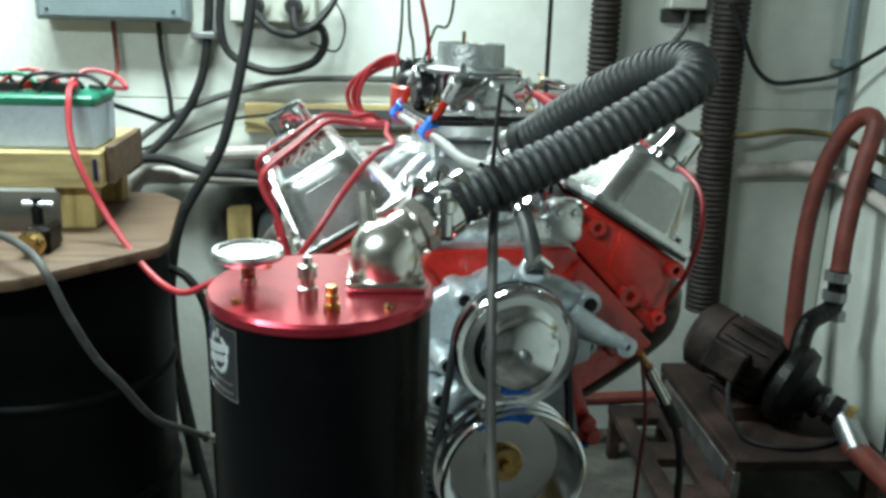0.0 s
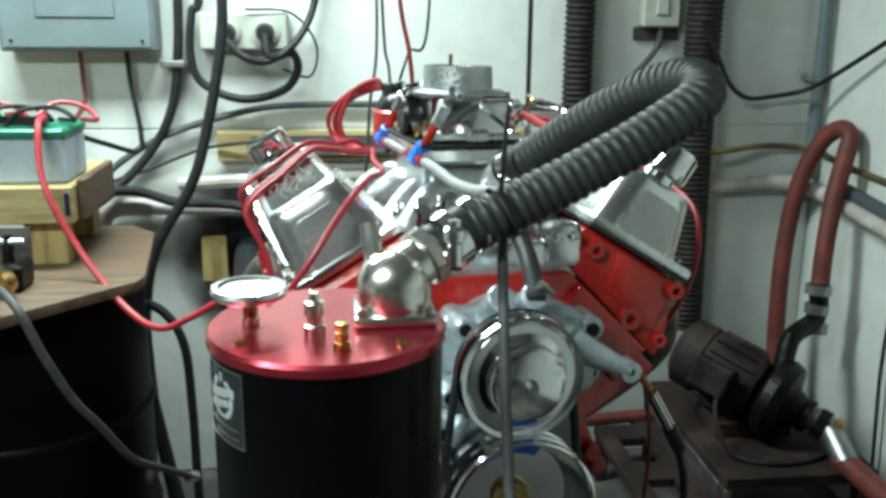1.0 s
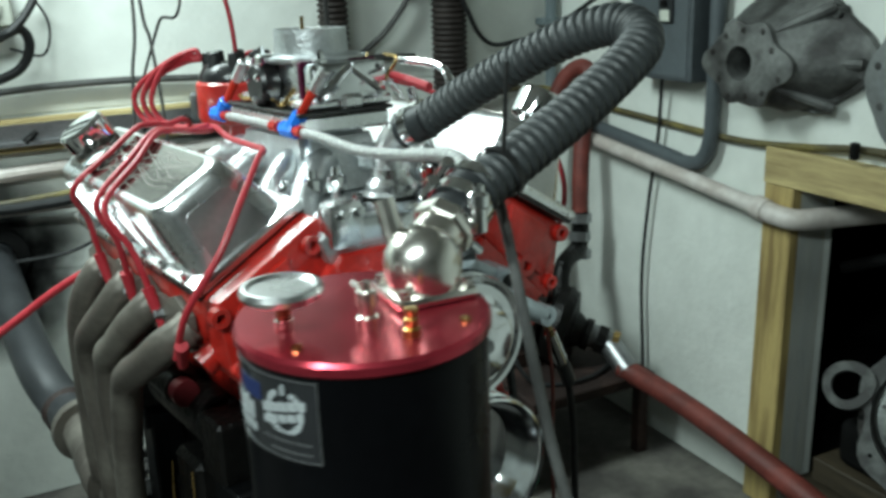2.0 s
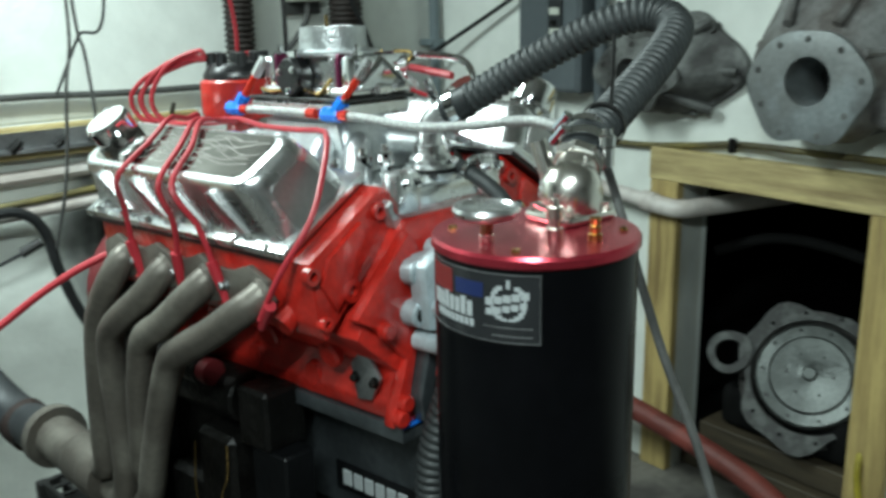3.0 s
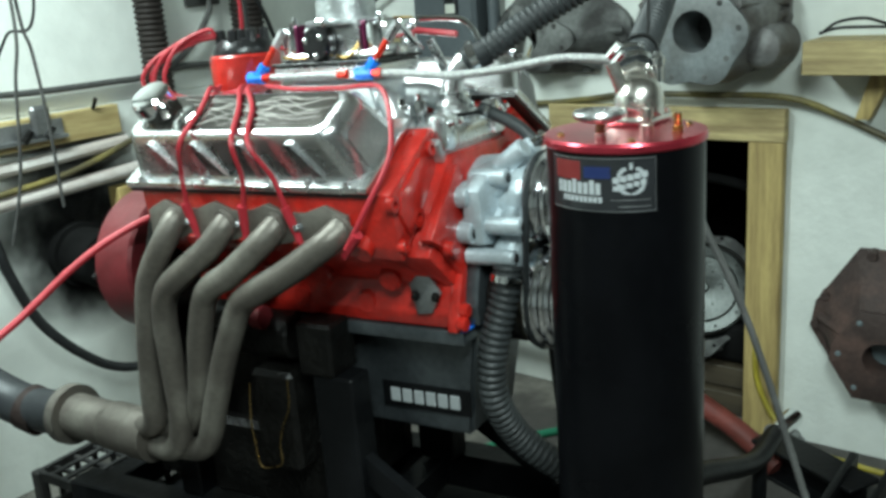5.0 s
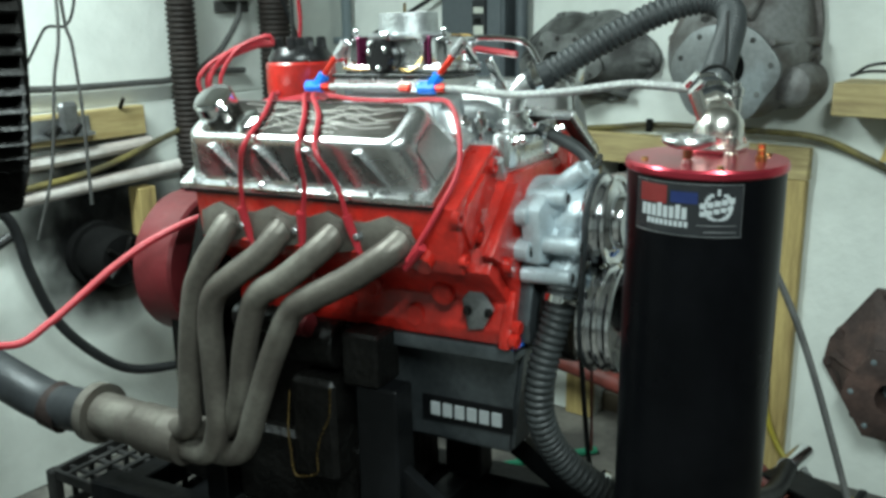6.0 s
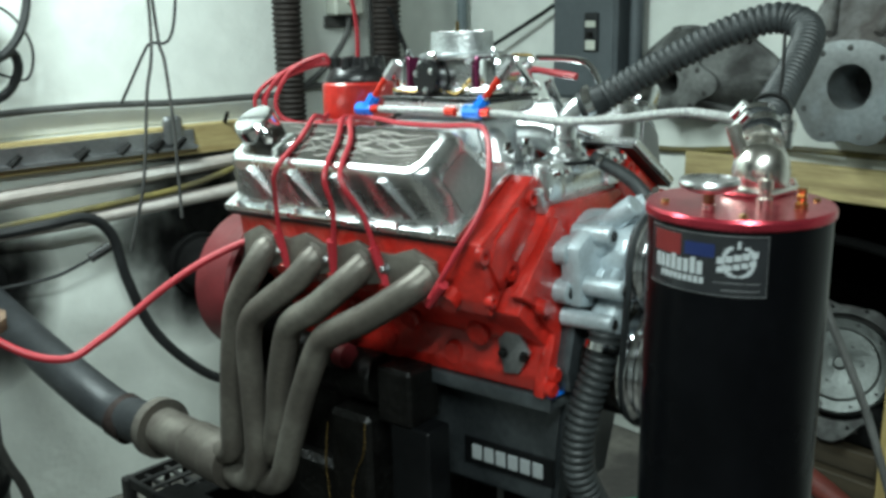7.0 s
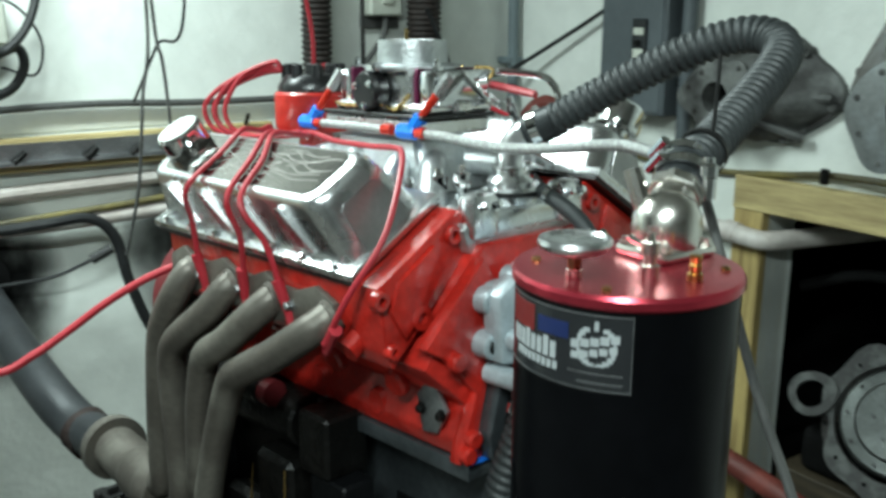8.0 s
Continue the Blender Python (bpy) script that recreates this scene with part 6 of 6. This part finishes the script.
def bell_housing(label, wall, face, hole, depth, mats, bulge=None, ribs=(), bolts=9, angular=None):
    """A clutch housing hung on the wall: rim, cone, face with a round hole, ribs and bolt holes."""
    th = thing("bell_housing", label, "bell housing", "bell housings on the wall")
    (wy, wz, wr), (fy, fz, fr), (hy, hz, hr) = wall, face, hole
    xw = XR - 0.002
    xf = XR - depth
    w = outline(wy, wz, wr)
    w2 = outline(wy, wz, [r * 0.93 for r in wr])
    mid = outline((wy + fy) / 2, (wz + fz) / 2, [0.52 * a + 0.52 * b for a, b in zip(wr, fr)])
    f = outline(fy, fz, fr)
    f2 = outline(fy, fz, [r * 0.97 for r in fr])
    h = outline(hy, hz, [hr] * len(fr))
    h2 = outline(hy, hz, [hr * 0.96] * len(fr))
    if angular:
        w = corners(wy, wz, angular)
        w2 = corners(wy, wz, [(a, r * 0.93) for a, r in angular])
        mid = corners((wy + fy) / 2, (wz + fz) / 2 + 0.02, [(a, r * 0.74) for a, r in angular])
        f = corners(fy, fz, [(a, r * 0.62) for a, r in angular])
        f2 = corners(fy, fz, [(a, r * 0.60) for a, r in angular])
        h = corners(hy, hz, [(a, hr) for a in [x[0] for x in angular]])
        base = [math.atan2(z - hz, y - hy) for y, z in f2]
        h = [(hy + hr * math.cos(a), hz + hr * math.sin(a)) for a in base]
        h2 = [(hy + 0.96 * hr * math.cos(a), hz + 0.96 * hr * math.sin(a)) for a in base]
    bm = skin(B(), [(xw, w), (xw - 0.022, w), (xw - 0.024, w2), (xw - 0.5 * depth, mid), (xf + 0.014, [(fy + (y - fy) * 0.95, fz + (z - fz) * 0.95) for y, z in f])])
    part("casting", bm, mats[0], th, "", 40)
    fp = skin(B(), [(xf + 0.016, f), (xf + 0.002, f), (xf, f2), (xf, h), (xf + 0.02, h2), (xw - 0.02, h2)])
    part("face_plate", fp, mats[2], th, "flat machined face with a round opening", 40)
    part("hole_back", lathe(B(), [(0, 0), (hr * 0.95, 0)], Matrix.Translation((xw - 0.022, hy, hz)) @ pose(0, 0, 0, 0, -90, 0), 32), mats[1], th)
    if bulge:
        by, bz, br = bulge
        part("starter_bulge", lathe(B(), [(0, 0.0), (br * 0.45, 0.004), (br * 0.8, 0.02), (br, 0.055), (br * 1.02, depth * 0.75)], Matrix.Translation((xw - depth * 0.8, by, bz)) @ pose(0, 0, 0, 0, 90, 0), 28), mats[0], th)
    for (y0, z0), (y1, z1) in ribs:
        part("rib", rod(B(), (xf + 0.018, y0, z0), (xw - 0.035, y1, z1), 0.011, 8, 0.014), mats[0], th)
    for k in range(bolts):
        j = int((k + 0.4) / bolts * len(f2))
        p = Vector((f2[j][0], f2[j][1])).lerp(Vector((fy, fz)), 0.13)
        part("bolt_hole", lathe(B(), [(0, 0.002), (0.006, 0.002), (0.0085, -0.0005), (0.0085, -0.004)], Matrix.Translation((xf, p[0], p[1])) @ pose(0, 0, 0, 0, -90, 0), 12), mats[1], th)
    for k in range(8):
        j = int((k + 0.2) / 8 * len(w))
        p = Vector((w[j][0], w[j][1])).lerp(Vector((wy, wz)), 0.06)
        part("rim_boss", rod(B(), (xw - 0.002, p[0], p[1]), (xw - 0.036, p[0], p[1]), 0.017, 12, 0.013), mats[0], th)
    return th


# radii start towards +y and turn through +z
bell_housing("large grey cast bell housing hung on the wall", (1.195, 1.376, [0.225, 0.21, 0.24, 0.28, 0.29, 0.24, 0.215, 0.225, 0.20, 0.19, 0.20, 0.225]), (1.185, 1.326, [0.150, 0.138, 0.128, 0.120, 0.130, 0.138, 0.158, 0.140, 0.150, 0.126, 0.150, 0.140]), (1.180, 1.333, 0.056), 0.20, (M_BELL, M_FACEDARK, M_FACE), (1.015, 1.285, 0.062), (((1.06, 1.40), (0.985, 1.40)), ((1.07, 1.30), (0.99, 1.37)), ((1.13, 1.46), (1.09, 1.62)), ((1.25, 1.46), (1.31, 1.60))))
bell_housing("sooty cast bell housing hung on the wall", (1.69, 1.335, [0.245, 0.195, 0.165, 0.135, 0.170, 0.185, 0.245, 0.18, 0.150, 0.125, 0.155, 0.20]), (1.735, 1.315, [0.150, 0.105, 0.120, 0.095, 0.115, 0.105, 0.150, 0.10, 0.11, 0.085, 0.11, 0.105]), (1.755, 1.318, 0.042), 0.13, (M_FACEDARK, M_BELLDARK, M_FACEDARK), None, (((1.66, 1.34), (1.47, 1.33)), ((1.68, 1.39), (1.56, 1.455)), ((1.66, 1.27), (1.54, 1.225))), 10)
bell_housing("brown rusty bell housing hung low on the wall", (0.660, 0.515, [0.235, 0.215, 0.215, 0.235, 0.215, 0.22, 0.235, 0.215, 0.205, 0.21, 0.195, 0.205]), (0.672, 0.447, [0.155, 0.13, 0.10, 0.095, 0.10, 0.13, 0.155, 0.14, 0.13, 0.125, 0.13, 0.14]), (0.680, 0.447, 0.048), 0.11, (M_BELLBROWN, M_BOXGREY, M_BELLBROWN), None, (((0.78, 0.50), (0.86, 0.52)), ((0.58, 0.51), (0.48, 0.53))), 6, [(-8, 0.235), (12, 0.225), (62, 0.24), (118, 0.24), (168, 0.225), (188, 0.235), (238, 0.235), (302, 0.235)])

panel = thing("switchgear_cabinet", "grey steel switch panel on the wall", "electrical cabinet")
part("case", box(B(), (1.305, 1.965, 1.245), (1.399, 2.225, 1.98), 0.005), M_PANEL, panel)
part("front", box(B(), (1.300, 1.975, 1.255), (1.3052, 2.215, 1.97), 0.003), M_PANEL, panel)
part("breaker", box(B(), (1.290, 2.03, 1.40), (1.3005, 2.085, 1.52), 0.003), M_RUBBER, panel, "black breaker")
part("breaker_label", box(B(), (1.2885, 2.038, 1.405), (1.2902, 2.077, 1.435), 0.0005), M_BOXLIGHT, panel)
part("breaker_label", box(B(), (1.2885, 2.038, 1.475), (1.2902, 2.077, 1.495), 0.0005), M_BOXLIGHT, panel)
part("toggle", box(B(), (1.278, 2.048, 1.445), (1.2905, 2.067, 1.460), 0.002), M_OILY, panel)
pc = thing("panel_conduit", "grey conduit bending along the wall", "conduit")
part("tube", tube(B(), [(1.365, 1.935, ZC), (1.365, 1.935, 1.8), (1.365, 1.935, 1.2), (1.365, 1.94, 1.09), (1.365, 1.97, 1.03), (1.365, 2.03, 1.012), (1.365, 2.12, 1.022), (1.365, 2.5, 1.06)], 0.021, 14), M_PANEL, pc)
part("strap", box(B(), (1.36, 1.90, 1.33), (1.399, 1.97, 1.352), 0.003), M_OILY, pc)
run("dangling_wire", [(1.36, 2.14, 1.25), (1.365, 2.15, 1.16), (1.372, 2.165, 1.05), (1.374, 2.20, 0.85), (1.375, 2.22, 0.6), (1.375, 2.20, 0.3), (1.37, 2.2, FLOOR + 0.006)], 0.0055, M_CABLE, "thin black cord hanging from the panel", "cord")
part("clip", box(B(), (1.335, 1.445, 1.120), (1.352, 1.465, 1.160), 0.003), M_OILY, bpy.data.objects["yellow_cable"])
shelf = thing("wall_shelf", "yellow pine shelf on a timber bracket", "shelf")
part("board", box(B(), (1.225, 0.25, 1.216), (1.399, 0.898, 1.300), 0.003), M_PINE, shelf)
part("bracket", prism(B(), [(0.755, 1.216), (0.79, 1.09), (0.755, 1.09), (0.705, 1.216)], 1.33, 1.399, "x", bev=0.002), M_PINEZ, shelf)
run("shelf_wire", [(1.25, 0.86, 1.318), (1.25, 0.82, 1.345), (1.26, 0.76, 1.352), (1.27, 0.70, 1.335), (1.26, 0.66, 1.350), (1.26, 0.55, 1.375), (1.27, 0.4, 1.320)], 0.004, M_CABLE, "thin black wire lying on the shelf", "cable")
run("shelf_wire", [(1.25, 0.865, 1.318), (1.26, 0.82, 1.330), (1.27, 0.74, 1.330), (1.27, 0.68, 1.330), (1.28, 0.6, 1.345)], 0.004, M_CABLE, "thin black wire lying on the shelf", "cable")

# ---- pump and motor in the corner ----
pm = thing("pump_motor", "dirty brown electric motor with its water pump", "motor")
A, D = Vector((0.905, 2.46, 0.575)), Vector((1.14, 2.235, 0.475))
ax = (D - A).normalized()
mm = Matrix.Translation(A) @ ax.to_track_quat("Z", "Y").to_matrix().to_4x4()
part("frame", lathe(B(), [(0, 0), (0.085, 0), (0.098, 0.012), (0.100, 0.06), (0.098, 0.20), (0.085, 0.225), (0.06, 0.235), (0, 0.235)], mm, 36), M_MOTOR, pm)
part("fan_cover", lathe(B(), [(0.0, -0.035), (0.075, -0.03), (0.104, -0.01), (0.106, 0.055), (0.101, 0.06)], mm, 36), M_MOTOR, pm)
for k in range(16):
    a = 2 * math.pi * k / 16
    q = mm @ Matrix.Rotation(a, 4, "Z")
    part("cooling_fin", box(B(), (0.096, -0.003, 0.07), (0.110, 0.003, 0.20), 0, q), M_MOTOR, pm)
part("name_plate", box(B(), (0.104, -0.032, 0.085), (0.1125, 0.032, 0.15), 0.001, mm @ Matrix.Rotation(radians(-100), 4, "Z")), M_STEEL, pm, "blank steel plate")
part("terminal_box", box(B(), (0.09, -0.045, 0.06), (0.145, 0.045, 0.17), 0.006, mm @ Matrix.Rotation(radians(170), 4, "Z")), M_MOTOR, pm)
part("volute", lathe(B(), [(0, 0.235), (0.07, 0.24), (0.115, 0.255), (0.125, 0.285), (0.115, 0.315), (0.06, 0.33), (0.045, 0.36), (0.05, 0.365), (0.05, 0.385), (0, 0.385)], mm, 36), M_OILY, pm)
part("flange", lathe(B(), [(0, 0.20), (0.09, 0.20), (0.092, 0.215), (0, 0.215)], mm, 8), M_RUST, pm)
e0 = mm @ Vector((0, 0, 0.375))
part("nipple", tube(B(), [e0, e0 + ax * 0.06, Vector((1.215, 2.07, 0.385))], 0.036, 18), M_STEEL, pm, "worn steel nipple")
part("union", rod(B(), e0 + ax * 0.03, e0 + ax * 0.06, 0.046, 8), M_OILY, pm)
part("union", rod(B(), e0 + ax * 0.075, e0 + ax * 0.095, 0.041, 20), M_BRASS, pm)
u0 = mm @ Vector((0.0, 0.0, 0.285))
part("riser", tube(B(), [u0 + Vector((0.02, 0.03, 0.06)), u0 + Vector((0.06, 0.07, 0.16)), Vector((1.262, 2.40, 0.69)), Vector((1.268, 2.405, 0.80))], 0.028, 16), M_OILY, pm)
for z, r in ((0.66, 0.040), (0.72, 0.036), (0.78, 0.039)):
    part("riser_union", rod(B(), (1.262, 2.40, z - 0.014), (1.264, 2.402, z + 0.014), r, 8), M_STEEL, pm)
part("foot", box(B(), (0.93, 2.28, 0.372), (1.16, 2.44, 0.42), 0.004), M_RUST, pm)
part("foot", box(B(), (0.97, 2.30, 0.42), (1.10, 2.42, 0.50), 0.01), M_MOTOR, pm)
run("red_hose", [(1.268, 2.405, 0.79), (1.275, 2.415, 0.90), (1.30, 2.44, 1.05), (1.33, 2.455, 1.17), (1.345, 2.47, 1.225), (1.34, 2.52, 1.24), (1.31, 2.57, 1.19), (1.27, 2.60, 1.05), (1.245, 2.60, 0.85), (1.235, 2.58, 0.62), (1.23, 2.55, 0.42), (1.22, 2.55, FLOOR + 0.02)], 0.027, M_REDHOSE, "thick red rubber hose looped in the corner", "hose", 12, 16)
run("suction_hose", [(1.205, 2.09, 0.392), (1.222, 2.03, 0.38), (1.23, 1.85, 0.37), (1.235, 1.6, 0.34), (1.24, 1.3, 0.28), (1.20, 1.05, 0.20), (1.15, 0.9, FLOOR + 0.03)], 0.032, M_REDHOSE, "thick red rubber hose low along the wall", "hose", 12, 16)
run("low_pipe", [(0.45, 2.64, 0.275), (0.62, 2.64, 0.275), (0.90, 2.64, 0.285), (1.1, 2.62, 0.285)], 0.022, M_REDHOSE, "red pipe low along the wall", "pipe")
base = thing("pump_bench", "rusty steel base with open slots under the pump", "stand")
for x0, x1, y0, y1 in ((0.66, 0.715, 2.02, 2.60), (0.80, 0.86, 2.02, 2.70), (0.715, 0.80, 2.02, 2.10), (0.715, 0.80, 2.24, 2.34), (0.715, 0.80, 2.50, 2.60)):
    part("plate", box(B(), (x0, y0, 0.245), (x1, y1, 0.275), 0.003), M_RUST, base)
part("table", box(B(), (0.865, 2.05, 0.335), (1.30, 2.72, 0.371), 0.004), M_RUST, base)
part("side_rail", box(B(), (0.865, 2.05, 0.235), (0.885, 2.72, 0.335), 0.003), M_STEEL, base)
for x, y in ((0.68, 2.05), (0.68, 2.57), (0.88, 2.08), (0.88, 2.68), (1.27, 2.08), (1.27, 2.68)):
    part("leg", box(B(), (x - 0.018, y - 0.018, FLOOR), (x + 0.018, y + 0.018, 0.245 if x < 0.8 else 0.335), 0.002), M_RUST, base)
run("motor_cord", [(0.93, 2.30, 0.55), (0.90, 2.22, 0.46), (0.93, 2.15, 0.385), (1.05, 2.10, 0.38), (1.2, 2.15, 0.38), (1.30, 2.3, 0.385)], 0.007, M_CABLE, "black cord from the motor", "cord")

# ---- inside the hatch ----
tr = thing("transmission_case", "pale transmission case with its converter plate", "transmission", m=pose(1.54, 1.285, 0.480, 0, 0, 0) @ look((0, 0, 0), (0.74, 0.30, -0.50)))
# local -z looks into the store, +z towards the room
part("converter", lathe(B(), [(0, 0.052), (0.016, 0.052), (0.020, 0.046), (0.020, 0.034), (0.045, 0.030), (0.105, 0.030), (0.110, 0.026), (0.112, 0.022), (0.142, 0.020), (0.150, 0.014), (0.150, -0.05), (0, -0.05)], None, 56), M_FLY, tr, "grey steel converter disc")
for k in range(10):
    a = 2 * math.pi * k / 10
    part("rim_bolt", rod(B(), (0.130 * math.cos(a), 0.130 * math.sin(a), 0.016), (0.130 * math.cos(a), 0.130 * math.sin(a), 0.026), 0.005, 8), M_OILY, tr)
for k in range(6):
    a = 2 * math.pi * k / 6
    part("hub_bolt", rod(B(), (0.062 * math.cos(a), 0.062 * math.sin(a), 0.028), (0.062 * math.cos(a), 0.062 * math.sin(a), 0.033), 0.004, 8), M_OILY, tr)
bm = B()
pts = []
for j in range(48):
    t = 2 * math.pi * j / 48
    r = 0.205 + 0.018 * math.sin(3 * t + 1) + 0.012 * math.sin(7 * t)
    pts.append((r * math.cos(t), r * math.sin(t)))
inn = [(0.165 * math.cos(2 * math.pi * j / 48), 0.165 * math.sin(2 * math.pi * j / 48)) for j in range(48)]
va = [[bm.verts.new((x, y, z)) for x, y in p] for p, z in ((inn, -0.004), (pts, -0.004), (pts, -0.03), (inn, -0.03))]
for a_, b_ in zip(va, va[1:] + va[:1]):
    for j in range(48):
        bm.faces.new((a_[j], a_[(j + 1) % 48], b_[(j + 1) % 48], b_[j]))
part("rim", bm, M_RIM, tr, "pale cast rim with bolt holes")
for k in range(12):
    a = 2 * math.pi * k / 12 + 0.2
    part("rim_hole", rod(B(), (0.186 * math.cos(a), 0.186 * math.sin(a), -0.006), (0.186 * math.cos(a), 0.186 * math.sin(a), -0.002), 0.006, 8), M_SOOTSHADE, tr)
part("case", lathe(B(), [(0.16, -0.03), (0.20, -0.035), (0.18, -0.15), (0.13, -0.30), (0, -0.32)], None, 36), M_BELLDARK, tr)
ear = outline(0, 0, [0.065, 0.06, 0.055, 0.06, 0.065, 0.075], 28)
part("ear", skin(B(), [(0, ear), (0.02, ear), (0.02, [(y * 0.62, z * 0.62) for y, z in ear]), (0, [(y * 0.62, z * 0.62) for y, z in ear]), (0, ear)]), M_RIM, tr).matrix_local = Matrix.Translation((-0.235, 0.03, -0.01)) @ pose(0, 0, 0, 0, -90, 0)
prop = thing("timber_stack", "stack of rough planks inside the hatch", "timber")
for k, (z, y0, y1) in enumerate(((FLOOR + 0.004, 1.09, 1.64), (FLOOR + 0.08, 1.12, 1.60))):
    part("plank", box(B(), (1.45 + 0.03 * k, y0, z + 0.002), (1.90, y1, z + 0.072), 0.003), M_SHADEPINE, prop)
# added black block that keeps the recess above the planks dark
part("shade_block", box(B(), (1.50, 1.10, FLOOR + 0.154), (1.86, 1.55, 0.39), 0.03, seg=3), M_SOOTSHADE, prop)
run("dark_hose", [(1.55, 1.62, 0.78), (1.58, 1.45, 0.845), (1.60, 1.25, 0.84), (1.62, 1.08, 0.78), (1.65, 0.9, 0.62), (1.66, 0.8, 0.3), (1.66, 0.75, FLOOR + 0.02)], 0.016, M_SOOTSHADE, "dark hose behind the transmission case", "hose")
run("yellow_floor_cable", [(1.47, 1.10, 0.50), (1.41, 1.055, 0.44), (1.362, 1.045, 0.36), (1.358, 1.03, 0.27), (1.35, 0.98, 0.18), (1.33, 0.90, 0.125), (1.31, 0.75, FLOOR + 0.009), (1.30, 0.55, FLOOR + 0.009), (1.30, 0.2, FLOOR + 0.009)], 0.0085, M_YELLOW, "yellow cable trailing from the hatch", "cable")
run("green_hose", [(0.55, 1.72, FLOOR + 0.013), (0.73, 1.735, FLOOR + 0.014), (0.87, 1.69, FLOOR + 0.014), (1.0, 1.61, FLOOR + 0.013), (1.15, 1.5, FLOOR + 0.013)], 0.0125, M_GREEN, "green garden hose on the floor", "hose")
run("floor_wire", [(0.70, 1.70, FLOOR + 0.004), (0.74, 1.55, FLOOR + 0.004), (0.86, 1.45, FLOOR + 0.004), (1.0, 1.42, FLOOR + 0.004)], 0.0035, M_CABLE, "thin black wire on the floor", "cable")
rail = thing("floor_rail", "black steel channel lying on the floor", "steel channel")
part("channel", prism(B(), [(0.60, FLOOR), (0.72, FLOOR), (0.72, FLOOR + 0.11), (0.70, FLOOR + 0.11), (0.70, FLOOR + 0.02), (0.62, FLOOR + 0.02), (0.62, FLOOR + 0.11), (0.60, FLOOR + 0.11)], 0.42, 1.20, "x", bev=0.002), M_BLKFRAME, rail)
part("bright_edge", box(B(), (0.95, 0.598, FLOOR + 0.06), (1.15, 0.6015, FLOOR + 0.075), 0.0005), M_STEEL, rail)

beam = thing("floor_beam", "short black steel beam lying on the floor", "steel beam", m=pose(1.13, 0.80, FLOOR, 0, 0, -25))
part("lower_flange", box(B(), (-0.055, -0.17, 0.001), (0.055, 0.17, 0.012), 0.002), M_BLKFRAME, beam)
part("web", box(B(), (-0.008, -0.17, 0.012), (0.008, 0.17, 0.088), 0.002), M_BLKFRAME, beam)
part("upper_flange", box(B(), (-0.055, -0.17, 0.088), (0.055, 0.17, 0.100), 0.002), M_BLKFRAME, beam)
foil = thing("foil_scrap", "crumpled bright foil scrap on the floor", "foil", m=pose(1.30, 0.93, FLOOR + 0.002, 0, 0, 20))
bm = B()
bmesh.ops.create_icosphere(bm, subdivisions=3, radius=0.055)
rngs = random.Random(11)
for v in bm.verts:
    v.co = v.co * rngs.uniform(0.78, 1.12)
    v.co = Vector((v.co.x * 1.3, v.co.y, v.co.z * 0.6 + 0.034))
    v.co.z = max(v.co.z, 0.0)
part("scrap", bm, M_STEEL, foil, "", 5)

# flame engraving on the cover tops
for s, c0 in ((-1, 0.262), (1, 0.176)):
    vc = [o for o in engine.children if o.name.startswith("valve_cover")][0 if s < 0 else 1]

    def top_at(u, v):
        return on_cover(s, 0.042 + 0.074 * v, c0 + u, 0.1052)
    rngf = random.Random(7)
    for k in range(26):
        u0, v0 = 0.405 - 0.0095 * k, 0.06 + 0.88 * ((k * 0.382) % 1.0)
        ln, amp, ph = rngf.uniform(0.05, 0.15), rngf.uniform(0.05, 0.13), rngf.uniform(0, 6)
        pts = [top_at(u0 - ln * t, min(0.96, max(0.04, v0 + amp * math.sin(6.5 * t + ph) * (1 - 0.4 * t)))) for t in (0, 0.1, 0.2, 0.3, 0.4, 0.5, 0.6, 0.7, 0.8, 0.9, 1.0)]
        part("engraved_flame", tube(B(), pts, 0.0008, 6, 4), M_ENGRAVE, vc, "engraved flame line")
